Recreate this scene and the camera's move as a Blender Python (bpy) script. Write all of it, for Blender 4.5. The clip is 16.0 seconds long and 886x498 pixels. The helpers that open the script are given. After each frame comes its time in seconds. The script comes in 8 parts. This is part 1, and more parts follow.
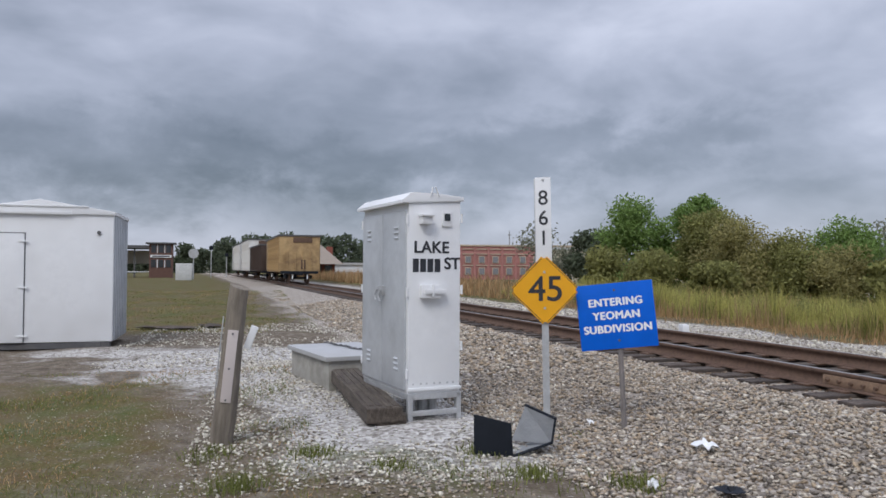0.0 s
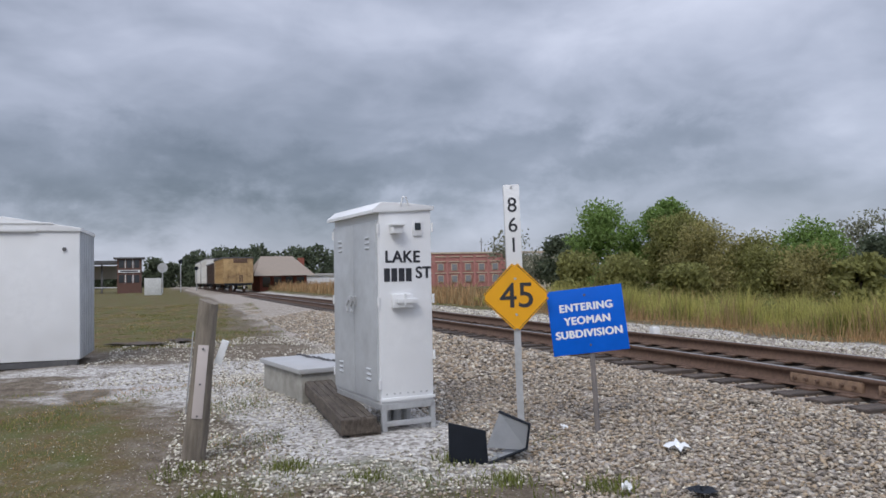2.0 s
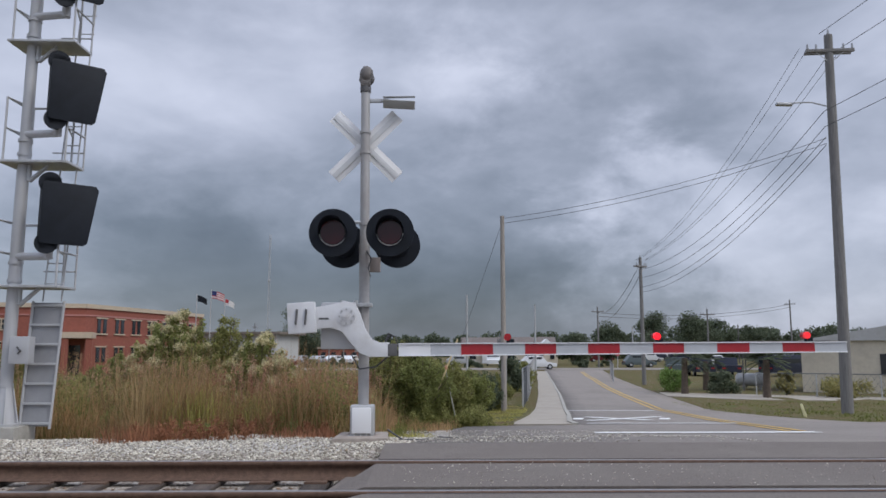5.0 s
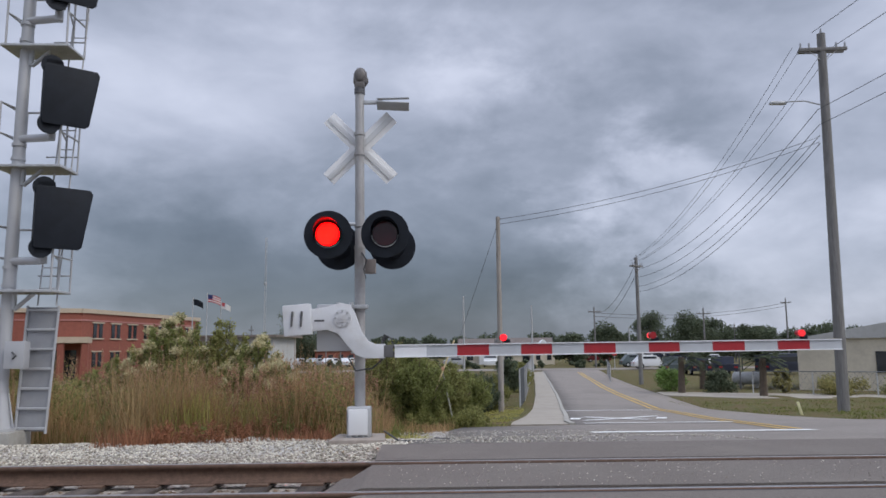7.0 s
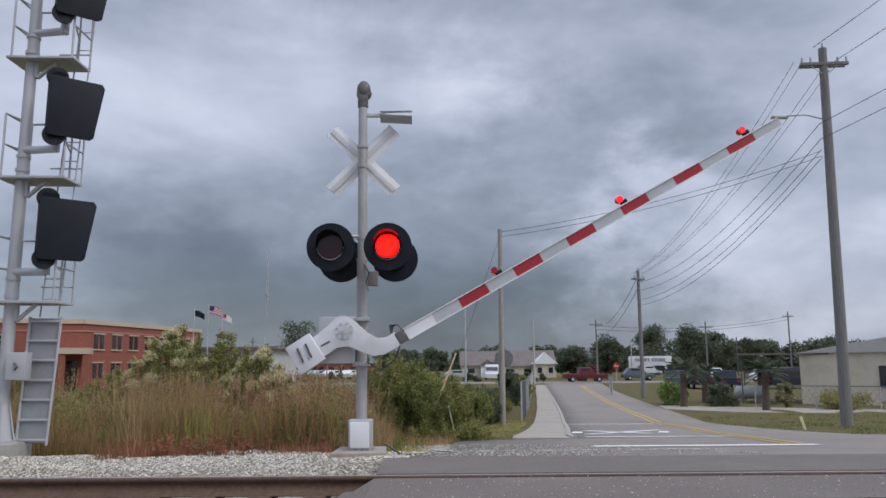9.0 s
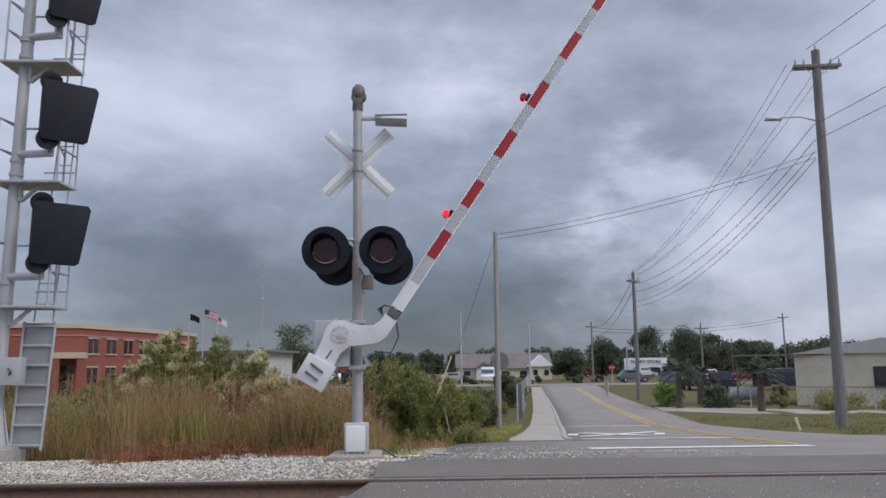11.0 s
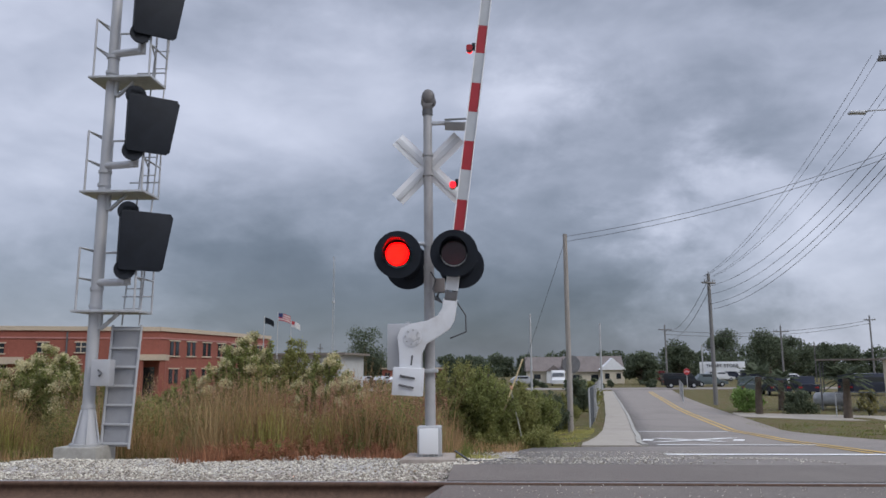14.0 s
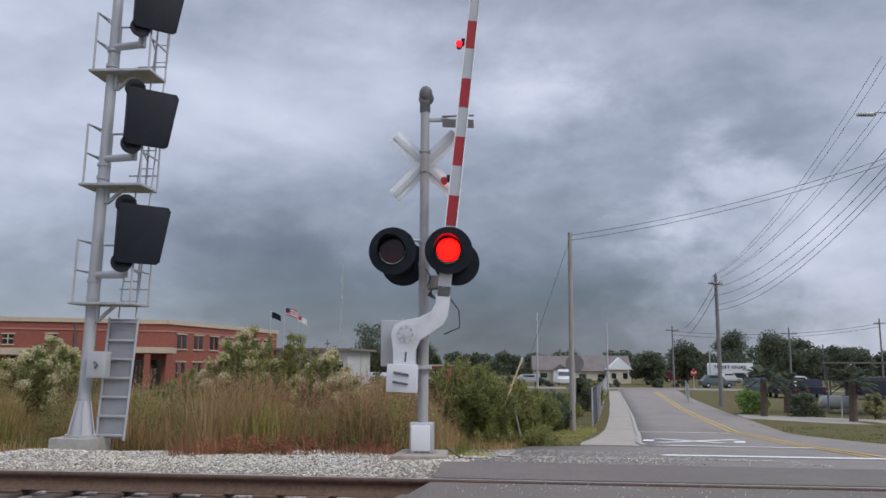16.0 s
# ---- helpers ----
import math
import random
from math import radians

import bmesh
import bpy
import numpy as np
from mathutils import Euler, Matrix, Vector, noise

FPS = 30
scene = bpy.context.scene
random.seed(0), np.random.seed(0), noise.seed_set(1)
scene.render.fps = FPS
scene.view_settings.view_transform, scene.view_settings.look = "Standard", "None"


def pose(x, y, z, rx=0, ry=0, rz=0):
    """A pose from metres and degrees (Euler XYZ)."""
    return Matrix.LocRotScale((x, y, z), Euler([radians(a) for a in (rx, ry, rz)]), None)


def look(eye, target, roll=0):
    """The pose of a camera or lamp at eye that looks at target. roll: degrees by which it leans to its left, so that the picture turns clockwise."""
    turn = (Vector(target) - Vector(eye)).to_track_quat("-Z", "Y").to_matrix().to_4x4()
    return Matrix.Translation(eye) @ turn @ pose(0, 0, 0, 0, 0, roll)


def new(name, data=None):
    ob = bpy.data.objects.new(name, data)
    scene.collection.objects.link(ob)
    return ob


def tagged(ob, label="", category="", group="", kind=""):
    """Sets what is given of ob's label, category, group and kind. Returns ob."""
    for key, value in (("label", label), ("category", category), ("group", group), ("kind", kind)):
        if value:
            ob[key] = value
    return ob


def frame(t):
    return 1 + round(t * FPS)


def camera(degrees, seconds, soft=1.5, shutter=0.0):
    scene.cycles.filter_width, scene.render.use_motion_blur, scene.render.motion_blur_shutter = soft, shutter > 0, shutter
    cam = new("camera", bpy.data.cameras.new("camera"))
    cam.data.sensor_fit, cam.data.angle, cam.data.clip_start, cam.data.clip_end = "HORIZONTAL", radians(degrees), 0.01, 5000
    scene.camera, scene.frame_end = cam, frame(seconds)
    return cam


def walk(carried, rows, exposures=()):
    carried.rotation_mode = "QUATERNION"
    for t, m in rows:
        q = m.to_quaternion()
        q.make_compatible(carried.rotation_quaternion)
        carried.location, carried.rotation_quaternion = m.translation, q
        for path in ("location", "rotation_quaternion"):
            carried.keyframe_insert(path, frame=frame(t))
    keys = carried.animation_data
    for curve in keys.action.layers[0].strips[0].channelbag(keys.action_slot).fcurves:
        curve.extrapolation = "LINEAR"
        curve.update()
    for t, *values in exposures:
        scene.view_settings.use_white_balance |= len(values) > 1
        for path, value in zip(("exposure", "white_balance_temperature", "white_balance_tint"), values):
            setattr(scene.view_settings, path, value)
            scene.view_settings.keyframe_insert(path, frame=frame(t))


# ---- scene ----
cam = camera(60.97, 16.0, soft=1.6)
PATH = [
    (0.0, pose(-0.070, -0.094, 1.035, 91.492, -0.334, 76.105)),
    (0.5, pose(-0.073, -0.090, 1.035, 91.710, 0.267, 76.656)),
    (1.0, pose(-0.077, -0.081, 1.036, 91.815, 0.736, 76.860)),
    (1.5, pose(-0.061, -0.088, 1.041, 91.936, 1.045, 75.936)),
    (2.0, pose(-0.055, -0.083, 1.042, 92.089, 1.048, 74.036)),
    (2.5, pose(-0.042, -0.077, 1.044, 92.307, 0.851, 70.957)),
    (2.7, pose(-0.060, -0.090, 1.041, 92.614, 0.389, 68.447)),
    (2.9, pose(-0.069, -0.057, 1.038, 93.495, -0.867, 62.842)),
    (3.0, pose(-0.087, -0.048, 1.033, 94.703, -2.349, 55.705)),
    (3.1, pose(-0.072, -0.022, 1.039, 96.478, -4.063, 45.543)),
    (3.2, pose(-0.051, 0.011, 1.039, 98.236, -4.393, 34.268)),
    (3.3, pose(-0.038, 0.022, 1.044, 99.371, -3.430, 23.480)),
    (3.4, pose(0.001, 0.045, 1.035, 99.869, -2.071, 14.692)),
    (3.5, pose(0.014, 0.052, 1.046, 99.806, -0.701, 8.640)),
    (4.0, pose(0.019, 0.035, 1.052, 98.497, 0.214, 1.334)),
    (4.5, pose(0.025, 0.037, 1.044, 97.731, -0.299, -0.003)),
    (4.7, pose(0.028, 0.043, 1.042, 97.538, -0.250, -0.554)),
    (6.8, pose(0.048, 0.016, 1.024, 97.506, 0.574, -2.005)),
    (7.0, pose(0.046, 0.036, 1.031, 97.645, 0.540, -1.276)),
    (7.5, pose(0.020, 0.045, 1.034, 97.969, 0.406, 0.030)),
    (8.0, pose(0.027, 0.036, 1.037, 98.249, 0.264, 0.501)),
    (8.5, pose(0.029, 0.020, 1.040, 98.462, 0.214, -0.049)),
    (9.0, pose(0.036, 0.029, 1.037, 98.576, 0.300, -1.178)),
    (9.2, pose(0.043, 0.025, 1.042, 98.564, 0.369, -1.624)),
    (11.5, pose(0.029, 0.029, 1.038, 98.814, 0.735, -1.313)),
    (12.0, pose(0.018, 0.041, 1.036, 98.827, 0.794, -0.220)),
    (12.5, pose(0.016, 0.031, 1.050, 98.843, 0.774, 1.033)),
    (13.0, pose(0.015, 0.028, 1.045, 98.957, 0.721, 2.180)),
    (13.5, pose(0.005, 0.025, 1.053, 99.011, 0.453, 3.090)),
    (14.0, pose(0.001, 0.014, 1.046, 99.037, 0.332, 3.719)),
    (14.5, pose(0.009, 0.037, 1.053, 98.807, 0.194, 4.111)),
    (15.0, pose(0.031, 0.032, 1.046, 98.645, 0.068, 4.435)),
    (15.5, pose(0.098, 0.034, 1.055, 98.404, -0.069, 3.944)),
    (16.0, pose(0.191, 0.034, 1.045, 98.823, -0.533, 4.286)),
]

walk(cam, PATH)

# ---- light ----
SUN_EL, SUN_AZ = 48.0, 125.0  # degrees; azimuth from +y towards +x


CLOUD_BANKS = [
    (-6, 3.0, 15, 4.5, -0.25), (9, 2.0, 9, 4.5, -0.19), (5, 19.5, 5, 2.6, 0.17), (-8, 20, 4, 2, 0.02), (15, 21, 9, 4, -0.15),
    (17, 12.5, 6, 2.4, 0.22), (24, 6, 11, 5.5, 0.27), (-20, 17, 9, 6, 0.06), (6, 10, 8, 4, -0.14), (0, 28, 16, 3.5, -0.16), (-18, 8, 10, 4, -0.16),
    (-94, 7.6, 18, 2.0, -0.16), (-63, 8.8, 14, 1.8, -0.12), (-50, 17, 16, 7, 0.14), (-85, 18, 20, 6, -0.05), (-90, 3.6, 20, 2.2, 0.16), (-45, 5, 10, 4, 0.06),
]


def make_world():
    world = bpy.data.worlds.new("overcast_sky")
    scene.world = world
    world.use_nodes = True
    nt = world.node_tree
    nt.nodes.clear()
    N, L = nt.nodes.new, nt.links.new

    def math_node(op, a, b=None, c=None):
        n = N("ShaderNodeMath")
        n.operation = op
        for i, v in enumerate((a, b, c)):
            if v is None:
                continue
            if isinstance(v, (int, float)):
                n.inputs[i].default_value = v
            else:
                L(v, n.inputs[i])
        return n.outputs[0]

    def ramp(fac, stops, interp="EASE"):
        n = N("ShaderNodeValToRGB")
        n.color_ramp.interpolation = interp
        while len(n.color_ramp.elements) < len(stops):
            n.color_ramp.elements.new(0.5)
        for e, (p, c) in zip(n.color_ramp.elements, stops):
            e.position, e.color = p, (*c, 1)
        L(fac, n.inputs[0])
        return n.outputs[0]

    def mix(fac, a, b, blend="MIX"):
        n = N("ShaderNodeMix")
        n.data_type, n.blend_type = "RGBA", blend
        for sock, v in ((n.inputs[0], fac), (n.inputs[6], a), (n.inputs[7], b)):
            if isinstance(v, (int, float)):
                sock.default_value = v
            elif isinstance(v, tuple):
                sock.default_value = (*v, 1)
            else:
                L(v, sock)
        return n.outputs[2]

    tc = N("ShaderNodeTexCoord").outputs["Generated"]
    sep = N("ShaderNodeSeparateXYZ")
    L(tc, sep.inputs[0])
    x, y, z = sep.outputs
    up = math_node("MAXIMUM", z, 0.0)

    def clouds(scale, detail, rough, offset, distort, tall):
        mp = N("ShaderNodeMapping")
        mp.inputs["Location"].default_value = offset
        mp.inputs["Scale"].default_value = (1, 1, tall)
        L(tc, mp.inputs[0])
        n = N("ShaderNodeTexNoise")
        n.inputs["Scale"].default_value, n.inputs["Detail"].default_value = scale, detail
        n.inputs["Roughness"].default_value, n.inputs["Distortion"].default_value = rough, distort
        L(mp.outputs[0], n.inputs["Vector"])
        return n.outputs["Fac"]

    big = clouds(3.2, 4.0, 0.5, (3.1, 1.7, 0.0), 0.3, 2.4)
    fine = clouds(9.0, 6.0, 0.55, (0.4, 5.2, 2.0), 0.5, 2.0)
    both = math_node("ADD", math_node("MULTIPLY", math_node("SUBTRACT", big, 0.5), 0.60), math_node("MULTIPLY", math_node("SUBTRACT", fine, 0.5), 0.15))
    # azimuth from +y towards +x and elevation, in degrees, with frayed edges for the cloud banks
    fray_a = math_node("MULTIPLY", math_node("SUBTRACT", clouds(7.0, 5.0, 0.6, (7.3, 2.2, 5.0), 0.2, 1.6), 0.5), 22.0)
    fray_e = math_node("MULTIPLY", math_node("SUBTRACT", clouds(7.0, 5.0, 0.6, (1.3, 8.2, 3.0), 0.2, 1.6), 0.5), 11.0)
    az = math_node("ADD", math_node("MULTIPLY", math_node("ARCTAN2", x, y), 57.2958), fray_a)
    el = math_node("ADD", math_node("MULTIPLY", math_node("ARCSINE", z), 57.2958), fray_e)
    low = ramp(up, [(0.0, (0.40,) * 3), (0.08, (0.37,) * 3), (0.2, (0.43,) * 3), (0.35, (0.50,) * 3), (0.55, (0.52,) * 3), (1.0, (0.50,) * 3)])
    dens = math_node("ADD", both, low)
    # banks and thin places of the cover: azimuth, elevation, half widths, amount
    for a0, e0, wa, we, amount in CLOUD_BANKS:
        da = math_node("DIVIDE", math_node("SUBTRACT", az, a0), wa)
        de = math_node("DIVIDE", math_node("SUBTRACT", el, e0), we)
        r2 = math_node("ADD", math_node("MULTIPLY", da, da), math_node("MULTIPLY", de, de))
        dens = math_node("ADD", dens, math_node("MULTIPLY", math_node("EXPONENT", math_node("MULTIPLY", r2, -0.7)), amount))
    cloud = ramp(dens, [(0.0, (0.072, 0.088, 0.118)), (0.18, (0.128, 0.151, 0.196)), (0.36, (0.228, 0.257, 0.327)), (0.50, (0.362, 0.394, 0.492)), (0.66, (0.53, 0.563, 0.680)), (0.80, (0.70, 0.72, 0.82))], "LINEAR")
    sky = N("ShaderNodeTexSky")
    sky.sky_type, sky.sun_disc = "NISHITA", False
    sky.sun_elevation, sky.sun_rotation = radians(SUN_EL), radians(SUN_AZ)
    cloud = mix(0.012, cloud, sky.outputs[0])
    # an overcast sky is brightest overhead
    lift = ramp(up, [(0.0, (0.30,) * 3), (0.50, (0.32,) * 3), (0.75, (0.62,) * 3), (1.0, (0.85,) * 3)])
    cloud = mix(1.0, cloud, lift, "MULTIPLY")
    bg = N("ShaderNodeBackground")
    L(cloud, bg.inputs[0])
    bg.inputs[1].default_value = 3.75
    out = N("ShaderNodeOutputWorld")
    L(bg.outputs[0], out.inputs[0])


make_world()
sun = new("sun", bpy.data.lights.new("sun", "SUN"))
sun.data.energy, sun.data.angle, sun.data.color = 1.5, radians(25), (1.0, 0.97, 0.93)
sun.matrix_world = look((math.sin(radians(SUN_AZ)) * 50, math.cos(radians(SUN_AZ)) * 50, 50 * math.tan(radians(SUN_EL))), (0, 0, 0))

# ---- materials ----
MATS = {}


def mat(name, color, rough=0.7, metal=0.0, var=0.18, scale=6.0, dirt=None, dirt_amount=0.35, dirt_scale=1.5, bump=0.15, bump_scale=40.0, island=0.0, obj=0.0, spec=0.5, emit=0.0, stretch=(1, 1, 1)):
    """A surface with fine grain, blotches of dirt at a second scale and a fine relief, in real-world size."""
    if name in MATS:
        return MATS[name]
    m = bpy.data.materials.new(name)
    MATS[name] = m
    m.use_nodes = True
    nt = m.node_tree
    N, L = nt.nodes.new, nt.links.new
    b = nt.nodes["Principled BSDF"]
    b.inputs["Roughness"].default_value, b.inputs["Metallic"].default_value = rough, metal
    b.inputs["Specular IOR Level"].default_value = spec
    tc = N("ShaderNodeTexCoord")
    mp = N("ShaderNodeMapping")
    mp.inputs["Scale"].default_value = stretch
    L(tc.outputs["Object"], mp.inputs[0])

    def noise_at(s, detail=5.0):
        n = N("ShaderNodeTexNoise")
        n.inputs["Scale"].default_value, n.inputs["Detail"].default_value = s, detail
        n.inputs["Roughness"].default_value = 0.62
        L(mp.outputs[0], n.inputs["Vector"])
        return n.outputs["Fac"]

    def mixc(fac, a, c, blend="MIX"):
        n = N("ShaderNodeMix")
        n.data_type, n.blend_type = "RGBA", blend
        for sock, v in ((n.inputs[0], fac), (n.inputs[6], a), (n.inputs[7], c)):
            if isinstance(v, (int, float)):
                sock.default_value = v
            elif isinstance(v, tuple):
                sock.default_value = (*v, 1)
            else:
                L(v, sock)
        return n.outputs[2]

    def spread(fac, lo, hi):
        n = N("ShaderNodeMapRange")
        n.inputs[1].default_value, n.inputs[2].default_value = 0.3, 0.7
        n.inputs[3].default_value, n.inputs[4].default_value = lo, hi
        L(fac, n.inputs[0])
        return n.outputs[0]

    def scaled(col, fac):
        h = N("ShaderNodeHueSaturation")
        L(fac, h.inputs["Value"])
        if isinstance(col, tuple):
            h.inputs["Color"].default_value = (*col, 1)
        else:
            L(col, h.inputs["Color"])
        return h.outputs[0]

    col = scaled(color, spread(noise_at(scale), 1 - var, 1 + var))
    if dirt:
        r = N("ShaderNodeMapRange")
        r.inputs[1].default_value, r.inputs[2].default_value = 0.46, 0.70
        r.inputs[4].default_value = dirt_amount
        L(noise_at(dirt_scale, 8.0), r.inputs[0])
        col = mixc(r.outputs[0], col, dirt)
    if island:
        g = N("ShaderNodeNewGeometry")
        r = N("ShaderNodeMapRange")
        r.inputs[3].default_value, r.inputs[4].default_value = 1 - island, 1 + island
        L(g.outputs["Random Per Island"], r.inputs[0])
        col = scaled(col, r.outputs[0])
    if obj:
        g = N("ShaderNodeObjectInfo")
        r = N("ShaderNodeMapRange")
        r.inputs[3].default_value, r.inputs[4].default_value = 1 - obj, 1 + obj
        L(g.outputs["Random"], r.inputs[0])
        col = scaled(col, r.outputs[0])
    L(col, b.inputs["Base Color"])
    if bump:
        bp = N("ShaderNodeBump")
        bp.inputs["Strength"].default_value, bp.inputs["Distance"].default_value = bump, 0.02
        L(noise_at(bump_scale), bp.inputs["Height"])
        L(bp.outputs[0], b.inputs["Normal"])
    if emit:
        L(col, b.inputs["Emission Color"])
        b.inputs["Emission Strength"].default_value = emit
    return m


WHITE_PAINT = mat("white_paint", (0.78, 0.79, 0.80), 0.45, var=0.04, dirt=(0.45, 0.44, 0.42), dirt_amount=0.25, bump=0.05, bump_scale=15)
GATE_WHITE = mat("dusty_white_gate_paint", (0.66, 0.67, 0.69), 0.5, var=0.06, dirt=(0.36, 0.33, 0.30), dirt_amount=0.55, dirt_scale=3.0, bump=0.08, bump_scale=18)
ROOF_BROWN = mat("brown_shingle_roof", (0.17, 0.145, 0.135), 0.9, var=0.15, scale=3, dirt=(0.07, 0.06, 0.05), dirt_scale=0.5)
SILVER = mat("silver_paint", (0.47, 0.475, 0.49), 0.48, 0.2, var=0.06, dirt=(0.34, 0.33, 0.31), dirt_amount=0.45, bump=0.06, bump_scale=25)
MAST_GREY = mat("stained_mast_paint", (0.40, 0.395, 0.395), 0.55, 0.15, var=0.08, dirt=(0.20, 0.165, 0.14), dirt_amount=0.65, dirt_scale=2.6, bump=0.08, bump_scale=25, stretch=(1, 1, 0.6))
GALV = mat("galvanised_steel", (0.50, 0.51, 0.52), 0.5, 0.4, var=0.12, scale=14, dirt=(0.27, 0.25, 0.23), dirt_amount=0.4)
GREY_BOX = mat("side_panel_grey", (0.50, 0.52, 0.54), 0.4, 0.1, var=0.06, dirt=(0.28, 0.29, 0.30), dirt_amount=0.5, dirt_scale=2.2, bump=0.05)
BLACK = mat("black_paint", (0.009, 0.012, 0.018), 0.6, var=0.2, dirt=(0.016, 0.020, 0.028), dirt_amount=0.3, bump=0.08, spec=0.25)
BLACK_TEXT = mat("stencil_black", (0.025, 0.027, 0.035), 0.6, var=0.2, bump=0)
DARK_GREY = mat("dark_grey", (0.10, 0.10, 0.105), 0.6, dirt=(0.16, 0.14, 0.12))
RUST = mat("rusty_rail", (0.120, 0.072, 0.050), 0.8, 0.1, var=0.3, scale=18, dirt=(0.15, 0.092, 0.06), dirt_amount=0.6, dirt_scale=4, bump=0.3)
RUST_LIGHT = mat("fresh_rust_joint_bar", (0.26, 0.17, 0.11), 0.85, 0.0, var=0.25, scale=20, dirt=(0.12, 0.07, 0.05), dirt_amount=0.6, bump=0.3)
RAIL_TOP = mat("worn_rail_head", (0.33, 0.32, 0.32), 0.35, 0.8, var=0.15, scale=10, dirt=(0.2, 0.13, 0.1), dirt_amount=0.3, bump=0.05)
TIE_WOOD = mat("creosote_tie", (0.060, 0.047, 0.040), 0.9, var=0.35, scale=9, dirt=(0.14, 0.11, 0.085), dirt_amount=0.6, dirt_scale=3, bump=0.5, obj=0.25, stretch=(6, 1, 3))
OLD_WOOD = mat("weathered_grey_wood", (0.24, 0.205, 0.165), 0.9, var=0.3, scale=6, dirt=(0.10, 0.085, 0.07), dirt_amount=0.6, dirt_scale=2.5, bump=0.5, stretch=(7, 7, 0.8))
POLE_WOOD = mat("utility_pole_wood", (0.20, 0.195, 0.19), 0.9, var=0.25, scale=4, dirt=(0.13, 0.125, 0.12), dirt_amount=0.5, bump=0.4, stretch=(6, 6, 0.5))
CONCRETE = mat("weathered_concrete", (0.36, 0.345, 0.31), 0.9, var=0.12, scale=8, dirt=(0.17, 0.165, 0.13), dirt_amount=0.6, dirt_scale=3, bump=0.3)
SIDEWALK = mat("pale_concrete_walk", (0.345, 0.310, 0.262), 0.9, var=0.1, scale=5, dirt=(0.22, 0.20, 0.17), dirt_amount=0.45, dirt_scale=0.9, bump=0.2)
ASPHALT = mat("worn_grey_asphalt", (0.236, 0.208, 0.184), 0.85, var=0.22, scale=60, dirt=(0.166, 0.148, 0.132), dirt_amount=0.7, dirt_scale=0.45, bump=0.5, bump_scale=120)
ASPHALT_DARK = mat("crossing_asphalt", (0.150, 0.128, 0.112), 0.85, var=0.3, scale=50, dirt=(0.20, 0.18, 0.155), dirt_amount=0.6, dirt_scale=0.8, bump=0.6, bump_scale=90)
RUBBER = mat("black_rubber_flangeway", (0.022, 0.022, 0.026), 0.55, var=0.2, bump=0.15)
ROAD_WHITE = mat("road_paint_white", (0.78, 0.78, 0.76), 0.7, var=0.1, dirt=(0.40, 0.39, 0.37), dirt_amount=0.45, dirt_scale=3)
ROAD_YELLOW = mat("road_paint_yellow", (0.56, 0.36, 0.08), 0.7, var=0.1, dirt=(0.28, 0.22, 0.14), dirt_amount=0.6, dirt_scale=3)
SIGN_YELLOW = mat("sign_yellow", (0.80, 0.38, 0.012), 0.35, var=0.04, bump=0.02)
SIGN_BLUE = mat("sign_blue", (0.0, 0.115, 0.62), 0.4, var=0.06, bump=0.02, spec=0.25)
SIGN_WHITE = mat("sign_white", (0.80, 0.81, 0.82), 0.4, var=0.03, bump=0.02)
RED_STRIPE = mat("reflective_red", (0.36, 0.022, 0.030), 0.4, var=0.12, bump=0.03)
STRIPE_GREY = mat("reflective_white_worn", (0.46, 0.48, 0.50), 0.45, var=0.06, bump=0.03)
LENS_DARK = mat("unlit_red_lens", (0.045, 0.006, 0.008), 0.15, var=0.1, bump=0.05)
LENS_LIT = mat("lit_red_lens", (1.0, 0.0, 0.0), 0.5, var=0.0, bump=0, spec=0.1, emit=22.0)
LED_LIT = mat("lit_diodes", (1.0, 0.11, 0.06), 0.3, var=0.0, bump=0, emit=3.0)
ARM_LIT = mat("lit_arm_lamp", (0.75, 0.008, 0.016), 0.3, var=0.0, bump=0, emit=2.5)
BRICK = mat("red_brick_wall", (0.265, 0.085, 0.060), 0.9, var=0.12, scale=3, dirt=(0.20, 0.075, 0.055), dirt_amount=0.5, dirt_scale=0.3, bump=0.2)
BRICK_PINK = mat("faded_red_brick", (0.40, 0.185, 0.165), 0.9, var=0.1, scale=2, dirt=(0.25, 0.11, 0.09), dirt_amount=0.4, dirt_scale=0.3, bump=0.2)
BEIGE = mat("beige_stone_trim", (0.50, 0.41, 0.31), 0.85, var=0.08, dirt=(0.38, 0.31, 0.24), dirt_scale=0.5)
BEIGE_METAL = mat("beige_metal_siding", (0.60, 0.54, 0.43), 0.6, var=0.06, dirt=(0.28, 0.24, 0.18), dirt_scale=0.7, dirt_amount=0.4)
ROOF_GREY = mat("grey_brown_roof", (0.20, 0.17, 0.145), 0.85, var=0.12, scale=3, dirt=(0.13, 0.115, 0.10), dirt_scale=0.4)
ROOF_PALE = mat("pale_metal_roof", (0.46, 0.46, 0.45), 0.55, var=0.06, dirt=(0.33, 0.31, 0.28), dirt_scale=0.5)
WINDOW = mat("dark_window_glass", (0.025, 0.030, 0.036), 0.08, var=0.1, bump=0.0, spec=0.8)
GONDOLA = mat("tan_car_paint", (0.42, 0.285, 0.135), 0.75, var=0.15, scale=4, dirt=(0.15, 0.085, 0.05), dirt_amount=0.75, dirt_scale=1.1, bump=0.2)
CAR_BROWN = mat("brown_car_paint", (0.065, 0.042, 0.033), 0.8, var=0.2, dirt=(0.03, 0.025, 0.022))
CAR_WHITE = mat("dirty_white_car_paint", (0.66, 0.655, 0.63), 0.65, var=0.06, dirt=(0.30, 0.24, 0.18), dirt_amount=0.6, dirt_scale=0.6)
